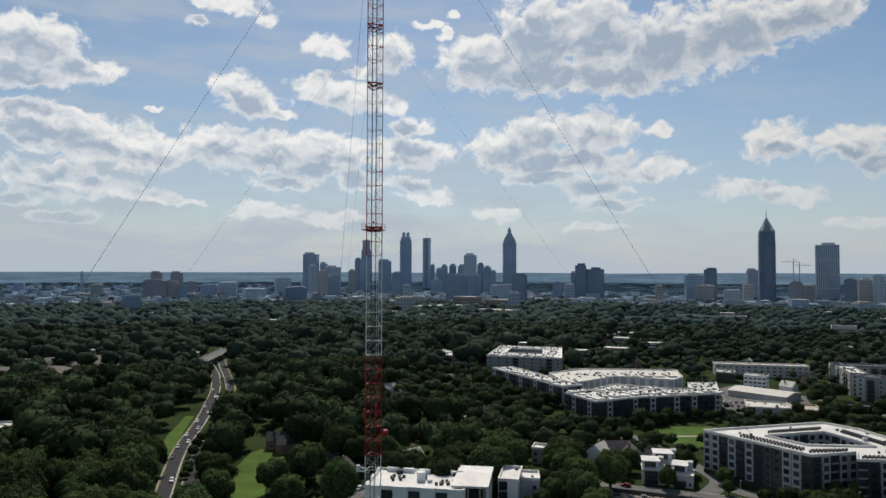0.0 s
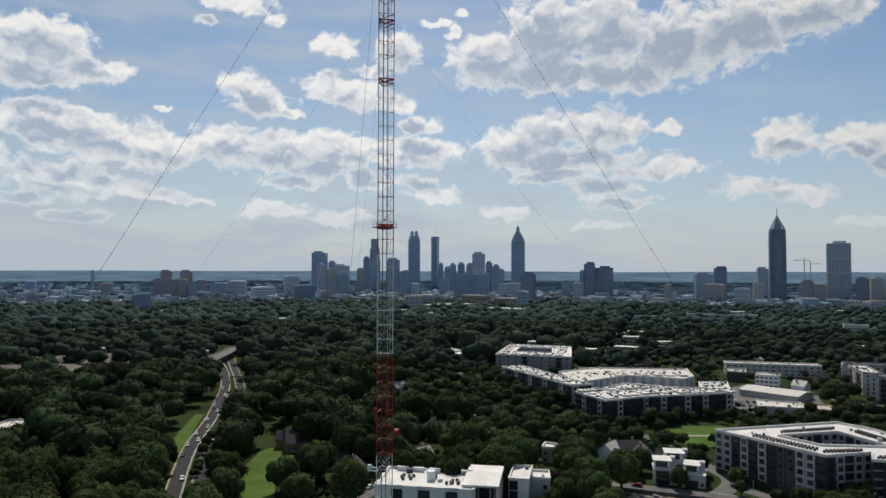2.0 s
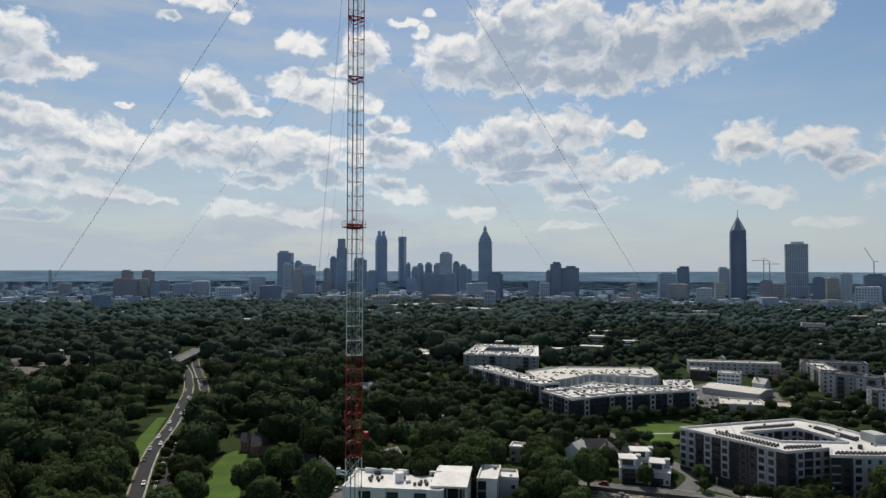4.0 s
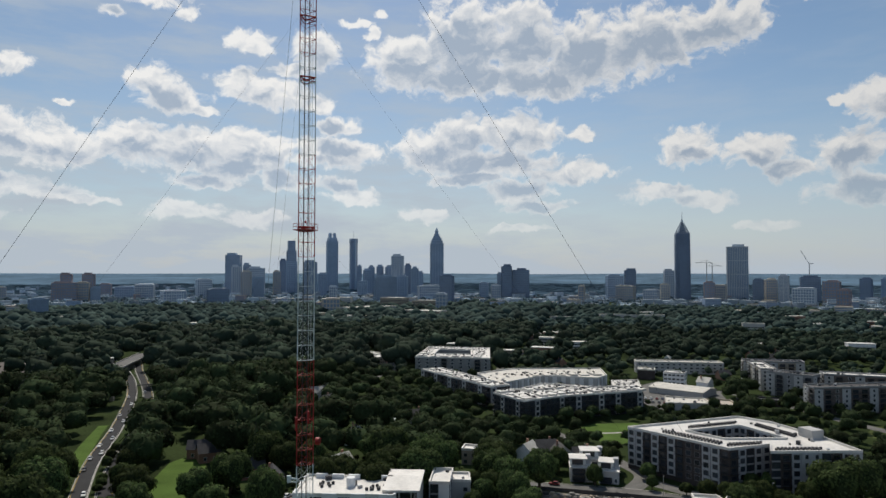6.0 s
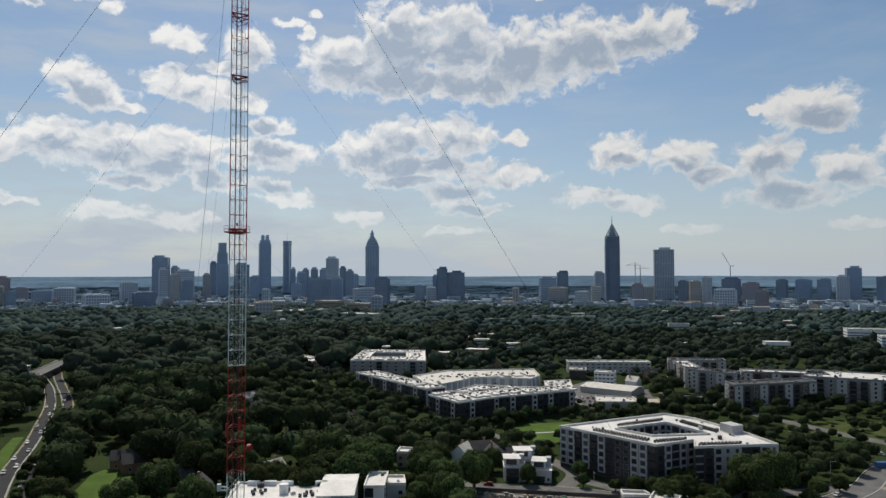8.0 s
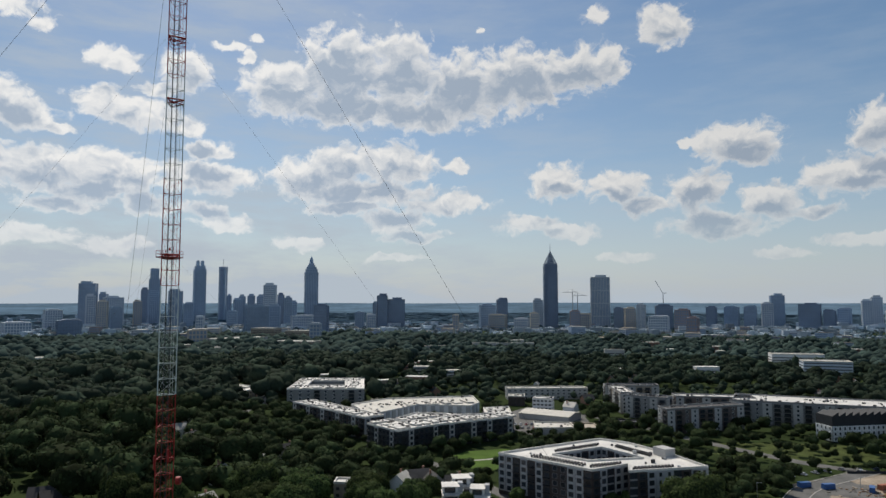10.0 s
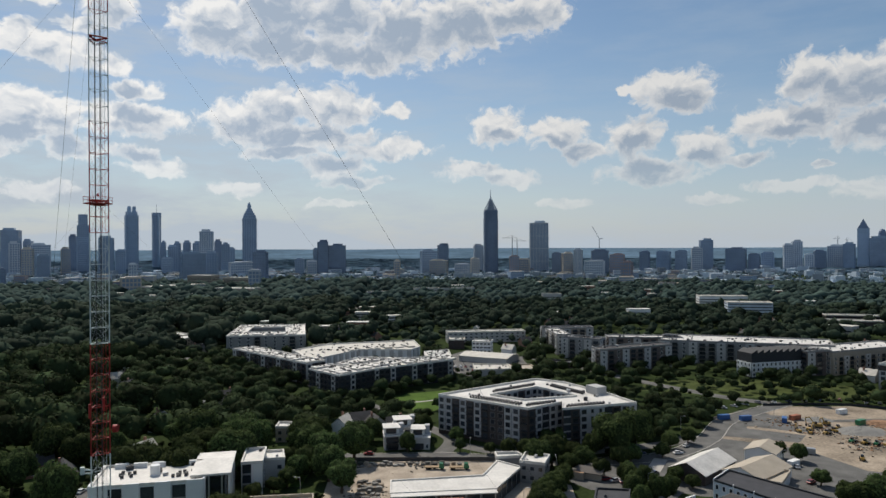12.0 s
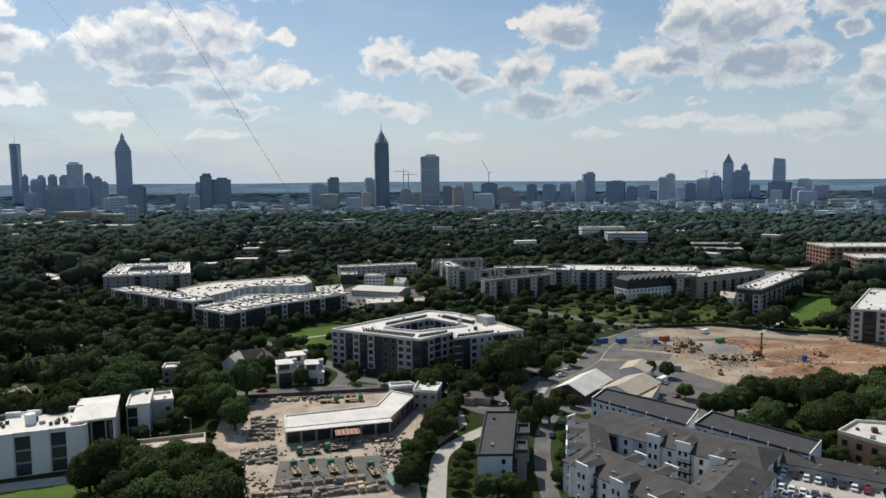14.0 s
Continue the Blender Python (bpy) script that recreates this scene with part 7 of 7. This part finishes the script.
def flatbed(x, y, turn, load, cab=GREEN_PAINT, label="green flatbed truck in the stone yard"):
    t = thing("flatbed_truck", label, "truck", x, y, 0.1, turn, "trucks")
    front = part("cab", profile([(1.9, 0.6), (3.9, 0.6), (3.95, 1.5), (3.5, 2.5), (2.0, 2.6)], 1.1, 0.12), cab, t)
    part("windscreen", profile([(3.72, 1.6), (3.98, 1.55), (3.56, 2.42), (3.4, 2.42)], 0.95), GLASS_DARK, front)
    part("bed", Build().box(-4.0, -1.2, 0.95, 1.8, 1.2, 1.12), WOOD, t, "weathered brown bed")
    part("chassis", Build().box(-3.9, -0.45, 0.55, 3.2, 0.45, 0.95), DARK_STEEL, t)
    for wx in (-3.0, -2.1, 2.9):
        for wy in (-1.0, 1.0):
            part("wheel", WHEEL, None, t, m=Matrix.Translation((wx, wy, 0)) @ Matrix.Diagonal((1.3, 1.8, 1.3, 1)))
    if load:
        rr = random.Random(int(x * 7))
        for i in range(7):
            s = rr.uniform(0.35, 0.7)
            part("load", Build().box(-s * 0.7, -s * 0.6, 0, s * 0.7, s * 0.6, s * 0.9), rr.choice((STONE_A, STONE_B)), t, "loaded stone block", m=pose(-3.3 + i * 0.75, rr.uniform(-0.4, 0.4), 1.12, 0, 0, rr.uniform(0, 90)))


flatbed(3.5, 226.0, 178, True)
flatbed(-1.0, 212.5, 100, True)
flatbed(4.5, 213, 96, True)
flatbed(10.4, 211, 97, True)
flatbed(16.2, 211.5, 97, True, DARK_STEEL, "dark flatbed truck loaded with stone")
flatbed(22.6, 206, 99, True)
flatbed(12.5, 227, 172, True)
flatbed(13.5, 278.5, -4, False)
flatbed(23.5, 277.5, -2, False)


# ---- stone yard ----
def pallet_proto(seed, mat):
    rnd = random.Random(seed)
    t = thing("stone_pallet", "wooden pallet stacked with rough building stone" if mat is STONE_A else "wooden pallet stacked with tan flagstone", "pallet", 0, 0, -60, 0, "pallets of stone")
    part("pallet", Build().box(-0.6, -0.6, 0, 0.6, 0.6, 0.14), WOOD, t)
    b, z = Build(), 0.14
    for i in range(rnd.randint(3, 5)):
        h = rnd.uniform(0.15, 0.3)
        w, d = rnd.uniform(0.42, 0.6), rnd.uniform(0.42, 0.6)
        b.box(-w, -d, z, w, d, z + h, 0, pose(rnd.uniform(-0.05, 0.05), rnd.uniform(-0.05, 0.05), 0, 0, 0, rnd.uniform(-8, 8)))
        z += h
    tagged(part("stone_load", b, mat, t), kind="stuff")
    return t


PALLETS = [pallet_proto(s, STONE_A if s % 3 else STONE_B) for s in range(6)]
yr = random.Random(33)
pal = []
for i in range(20):
    pal.append((-25 + i * 2.6 + yr.uniform(-0.4, 0.4), 287.5 - i * 0.25 + yr.uniform(-0.5, 0.5), 1.3))
for i in range(10):
    pal.append((-24 + i * 2.7, 284.0 + yr.uniform(-0.5, 0.5), 1.1))
for i in range(30):
    pal.append((-16 + (i % 5) * 1.9 + yr.uniform(-0.5, 0.5), 243 + (i // 5) * 4.2 + yr.uniform(-1, 1), yr.uniform(1.0, 1.5)))
for i in range(30):
    pal.append((-18 + (i % 6) * 2.0 + yr.uniform(-0.6, 0.6), 222 + (i // 6) * 2.8 + yr.uniform(-0.8, 0.8), yr.uniform(1.0, 1.4)))
for i in range(14):
    pal.append((7 + yr.uniform(0, 14), 229.5 + yr.uniform(0, 3.2), yr.uniform(0.9, 1.3)))
for i in range(14):
    pal.append((26 + yr.uniform(0, 9), 229.5 + yr.uniform(0, 5.5), yr.uniform(0.9, 1.3)))
for i in range(40):
    pal.append((-17 + (i % 20) * 2.15 + yr.uniform(-0.4, 0.4), 193.5 + (i // 20) * 4.0 + yr.uniform(-0.6, 0.6), yr.uniform(1.1, 1.6)))
for i in range(16):
    pal.append((29 + yr.uniform(0, 4.5), 205 + yr.uniform(0, 18), yr.uniform(0.8, 1.2)))
for i in range(16):
    pal.append((-16 + (i % 8) * 2.6 + yr.uniform(-0.4, 0.4), 188.8 + (i // 8) * 2.4, yr.uniform(1.2, 1.6)))
for x, y, s in pal:
    c = copy_thing(yr.choice(PALLETS), pose(x, y, 0.1, 0, 0, yr.uniform(-15, 15)))
    c.scale = (s * yr.uniform(1.0, 1.7), s * yr.uniform(0.85, 1.2), s * yr.uniform(0.6, 1.0))
for t in PALLETS:
    for o in list(t.children_recursive) + [t]:
        bpy.data.objects.remove(o)
for i in range(13):
    rack = thing("slab_rack", "steel rack of grey stone slabs in the yard", "slab rack", -4 + (i % 8) * 3.2, 201.4 - (i // 8) * 5.6 + yr.uniform(-0.4, 0.4), 0.1, yr.uniform(-6, 6), "slab racks")
    part("frame", Build().box(-1.3, -1.1, 0, 1.3, 1.1, 0.2), WOOD, rack)
    for k in range(4):
        part("slab", Build().box(-1.2, -1.0 + k * 0.52, 0.2, 1.2, -0.62 + k * 0.52, 1.7), STONE_A if (i + k) % 3 else STONE_B, rack)
rubble = Build()
for i in range(1100):
    cx, cy = yr.choice(((-12, 228), (-12, 250), (31, 214), (10, 203), (-12, 204), (30, 231), (12, 231), (-22, 284), (10, 286), (0, 202)))
    x, y, s = cx + yr.gauss(0, 4.5), cy + yr.gauss(0, 4.5), yr.uniform(0.1, 0.45)
    rubble.box(-s, -s * 0.7, 0, s * yr.uniform(0.8, 2.2), s * 0.7, s * 0.9, i % 2, pose(x, y, 0.08, yr.uniform(-15, 15), 0, yr.uniform(0, 180)))
solid("rubble", rubble, [STONE_A, STONE_B], "loose rough stones lying about the yard", "rubble", "stuff")
hut = thing("site_hut", "small green-roofed hut at the yard's edge", "hut", 28.5, 195, 0, 10)
part("wall", Build().box(-2.4, -3.2, 0, 2.4, 3.2, 2.3), GREY_WALL, hut)
r = Build()
for s in (-1, 1):
    q = [(s * 2.8, -3.6, 2.1), (s * 2.8, 3.6, 2.1), (0, 3.6, 3.4), (0, -3.6, 3.4)]
    r.face(q if s > 0 else q[::-1])
part("roof", r, material("green_metal_roof", (0.06, 0.16, 0.14), 0.5, vary=0.1), hut, "green metal roof")
fence = thing("yard_fence", "low dark fence along the street", "fence", 0, 0, 0)
for i in range(24):
    part("post", Build().box(-0.06, -0.06, 0, 0.06, 0.06, 2.0), DARK_STEEL, fence, m=pose(-27 + i * 3.0, 291.5 - i * 0.22, 0))
for i in range(23):
    part("fence_panel", Build().box(0, -0.02, 0.2, 3.0, 0.02, 1.9), DARK_STEEL, fence, m=pose(-27 + i * 3.0, 291.5 - i * 0.22, 0, 0, 0, -4.2))


# ---- building site ----
def excavator(x, y, turn, s=1.0):
    t = thing("excavator", "yellow tracked excavator with folded arm on bare earth", "excavator", x, y, 0.1, turn, "site machines")
    for k in (-1.2, 1.2):
        part("track", profile([(-2.0, 0.0), (2.0, 0.0), (2.3, 0.45), (2.0, 0.9), (-2.0, 0.9), (-2.3, 0.45)], 0.35), DARK_STEEL, t, m=pose(0, k, 0))
    part("house", profile([(-2.2, 0.95), (1.3, 0.95), (1.3, 2.0), (-1.6, 2.2), (-2.2, 1.9)], 1.3), YELLOW_PAINT, t)
    part("cab", profile([(0.2, 2.0), (1.35, 2.0), (1.25, 3.1), (0.3, 3.1)], 0.55), GLASS_DARK, t, m=pose(0, 0.7, 0))
    boom = part("boom", profile([(1.0, 1.7), (3.4, 5.2), (5.4, 4.6), (5.3, 4.2), (3.5, 4.6), (1.4, 1.5)], 0.28), YELLOW_PAINT, t)
    part("stick", profile([(5.2, 4.8), (5.6, 4.5), (5.0, 1.4), (4.7, 1.4)], 0.2), YELLOW_PAINT, boom)
    part("bucket", profile([(4.4, 0.4), (5.3, 0.5), (5.3, 1.5), (4.7, 1.5)], 0.6), DARK_STEEL, t)
    t.scale = (s * 0.78, s * 0.78, s * 0.78)


def loader(x, y, turn, mat=YELLOW_PAINT, label="yellow wheel loader parked on bare earth"):
    t = thing("wheel_loader", label, "loader", x, y, 0.1, turn, "site machines")
    part("body", profile([(-2.6, 0.8), (1.0, 0.8), (1.2, 1.5), (-0.6, 1.9), (-2.6, 1.8)], 1.0), mat, t)
    part("cab", profile([(-0.9, 1.8), (0.6, 1.8), (0.5, 3.1), (-0.8, 3.1)], 0.7), GLASS_DARK, t)
    part("bucket", profile([(2.4, 0.3), (3.4, 0.3), (3.1, 1.4), (2.4, 1.2)], 1.3), DARK_STEEL, t)
    part("lift_arm", profile([(0.8, 1.4), (2.5, 0.7), (2.6, 1.0), (0.9, 1.8)], 0.5), mat, t)
    for wx in (-1.7, 1.2):
        for wy in (-1.1, 1.1):
            part("wheel", WHEEL, None, t, m=Matrix.Translation((wx, wy, 0)) @ Matrix.Diagonal((1.9, 2.2, 1.9, 1)))
    t.scale = (0.78, 0.78, 0.78)


excavator(206, 326, 150, 1.3)
excavator(199, 321, 30)
excavator(192, 319, 80, 0.9)
excavator(213, 330, 200, 1.1)
excavator(262, 290, 120, 1.0)
for i, (x, y, a) in enumerate(((203, 314, 20), (209, 318, 100), (196, 316, 60), (214, 322, 10), (193, 275, 60), (206, 300, 30), (210, 297, 20), (214, 295, 40), (218, 293, 10), (223, 291, 30), (227, 290, 70))):
    loader(x, y, a, GREEN_PAINT if i in (5, 7) else YELLOW_PAINT, "green wheel loader parked on bare earth" if i in (5, 7) else "yellow wheel loader parked on bare earth")
rig = thing("drill_rig", "tall dark drilling rig with upright leader", "drill rig", 234, 300, 0.1, 10)
part("leader", Build().box(-0.35, -0.35, 0, 0.35, 0.35, 13.5).box(-0.6, -0.6, 3, 0.6, 0.6, 5.5).box(-0.7, -0.5, 12.6, 0.7, 0.5, 13.8), DARK_STEEL, rig)
part("body", Build().box(-6, -1.5, 0.9, -0.8, 1.5, 3.4), ROOF_RUST, rig)
part("track", Build().box(-6, -2, 0, -0.4, 2, 0.9), DARK_STEEL, rig)
rig.scale = (0.75, 0.75, 0.85)
plant_kit = thing("mixing_plant", "blue silo frame with hoppers on the building site", "mixing plant", 240, 277, 0.1, 20)
part("silo", loft([ring(14, 0.5, 3), ring(14, 2.0, 5), ring(14, 2.0, 8.5), ring(14, 0.6, 9.2)]), BLUE_PAINT, plant_kit)
for a in (0.8, 2.4, 3.9, 5.5):
    part("leg", Build().bar((1.9 * math.cos(a), 1.9 * math.sin(a), 0), (1.9 * math.cos(a), 1.9 * math.sin(a), 5), 0.15), STEEL, plant_kit)
part("hopper", Build().box(3.5, -1.5, 2.5, 7, 1.5, 4.5).bar((3.5, 0, 3), (0.8, 0, 6), 0.3), STEEL, plant_kit)
plant_kit.scale = (0.62, 0.62, 0.62)
for i, (x, y, a, m, lab) in enumerate(((168, 346, 10, BLUE_PAINT, "blue steel container on the site"), (178, 343, 12, BLUE_PAINT, "blue steel container on the site"), (196, 338, 60, BLUE_PAINT, "blue tipper body on grey ground"), (204, 342, 20, ROOF_RUST, "rust red steel container on the site"),
                                     (231, 330, 30, GREEN_PAINT, "green container on bare earth"), (236, 352, 20, WHITE_WALL, "white site office container"), (176, 286, -30, STEEL, "long grey steel trailer"), (160, 270, 30, WHITE_WALL, "small white steel container"))):
    t = thing("container", lab, "container", x, y, 0.1, a, "containers")
    part("box", Build().box(-3, -1.2, 0.1, 3, 1.2, 2.5), m, t)
    part("door", Build().box(3.0, -1.1, 0.2, 3.06, 1.1, 2.4), m, t)
    for s in (-2.6, 2.6):
        part("skid", Build().box(s - 0.2, -1.1, 0, s + 0.2, 1.1, 0.1), DARK_STEEL, t)


def mound(x, y, r, h, mat, label, seed):
    b = Build()
    n, m = 18, 6
    for i in range(m + 1):
        f = i / m
        for k in range(n):
            a = math.tau * k / n
            q = r * (1 - f) * (1 + 0.25 * noise.noise(Vector((math.cos(a) * 1.5, math.sin(a) * 1.5, seed))))
            b.v.append((x + q * math.cos(a) * 1.6, y + q * math.sin(a), h * math.sin(f * math.pi / 2) ** 1.2 + 0.25 * noise.noise(Vector((q, a * 2, seed))) * (f > 0)))
    for i in range(m):
        for k in range(n):
            j = (k + 1) % n
            b.f.append((i * n + k, i * n + j, i * n + n + j, i * n + n + k))
            b.m.append(0)
    solid("spoil_heap", b, mat, label, "spoil heap")


for i, (x, y, r, h) in enumerate(((262, 318, 7, 1.4), (276, 286, 9, 1.6), (246, 330, 8, 1.2), (222, 318, 9, 2.2), (230, 272, 7, 2.0), (250, 300, 10, 1.8), (215, 340, 6, 1.6), (284, 300, 12, 2.0), (226, 285, 6, 1.5), (300, 280, 10, 2.2))):
    mound(x, y, r, h, STONE_A if i in (3, 6) else CLAY, "heap of grey spoil on the site" if i in (3, 6) else "heap of red clay on the site", i)


sr = random.Random(91)
clods = Build()
for i in range(900):
    cx, cy = sr.choice(((205, 318), (222, 300), (244, 286), (262, 300), (236, 316), (280, 290), (212, 292), (196, 336), (300, 300)))
    x, y, q = cx + sr.gauss(0, 9), cy + sr.gauss(0, 7), sr.uniform(0.15, 0.6)
    if inside(x, y, [(160, 316), (168, 346), (205, 368), (250, 364), (298, 328), (340, 298), (335, 240), (268, 256), (215, 258), (190, 270), (180, 296)], 1.0):
        clods.box(-q, -q * 0.7, 0, q * sr.uniform(0.8, 2.0), q * 0.7, q * 0.8, i % 3, pose(x, y, 0.08, sr.uniform(-15, 15), 0, sr.uniform(0, 180)))
solid("rubble", clods, [CLAY, STONE_A, STONE_B], "clods, pipes and stones strewn over the bare earth", "rubble", "stuff")
for k, pts in enumerate(([(172, 330), (200, 312), (230, 306), (262, 310), (300, 296)], [(186, 276), (206, 286), (236, 288), (270, 276), (320, 262)], [(196, 350), (222, 338), (252, 336), (290, 312)], [(214, 268), (236, 268), (262, 264)])):
    solid("path", ribbon(smooth_line(pts), (5.0, 4.0, 4.5, 7.0)[k], 0.13 + 0.01 * k), (SAND, SAND, PALE_ASPHALT, CLAY)[k], "beaten haul track across the building site", "track", "structure")
silt = thing("silt_fence", "long black silt fence along the building site", "fence", 0, 0, 0)
fence_line = smooth_line([(204, 373), (250, 370), (289, 342), (328, 315), (348, 303)])
for i in range(0, len(fence_line) - 1):
    (ax, ay), (bx, by) = fence_line[i], fence_line[i + 1]
    part("fabric", Build().box(0, -0.03, 0, math.hypot(bx - ax, by - ay), 0.03, 1.3), CHARCOAL, silt, m=edge_pose(ax, ay, bx, by, 0))

# ---- poles ----
def pole_proto():
    t = thing("street_lamp", "thin grey street lamp with a single arm", "street lamp", 0, 0, -60, 0, "street lamps")
    part("pole", Build().bar((0, 0, 0), (0, 0, 9), 0.09, 0, 6), STEEL, t)
    arm = part("arm", Build().bar((0, 0, 8.8), (1.8, 0, 9.2), 0.06, 0, 5), STEEL, t)
    part("lamp_head", Build().box(1.5, -0.15, 9.1, 2.2, 0.15, 9.25), STEEL, arm)
    return t


lamp = pole_proto()
for x, y, a in ((29.6, 292.5, -90), (-18, 299, -80), (70, 291, -90), (101, 288, -80), (41, 229, 0), (60, 262, 90), (134, 320, -45), (88, 240, 20), (28, 340, 190), (150, 262, 0), (186, 330, 0), (-36, 246, 180), (143, 160, 0), (128, 165, 0)):
    copy_thing(lamp, pose(x, y, 0, 0, 0, a))
for o in list(lamp.children_recursive) + [lamp]:
    bpy.data.objects.remove(o)
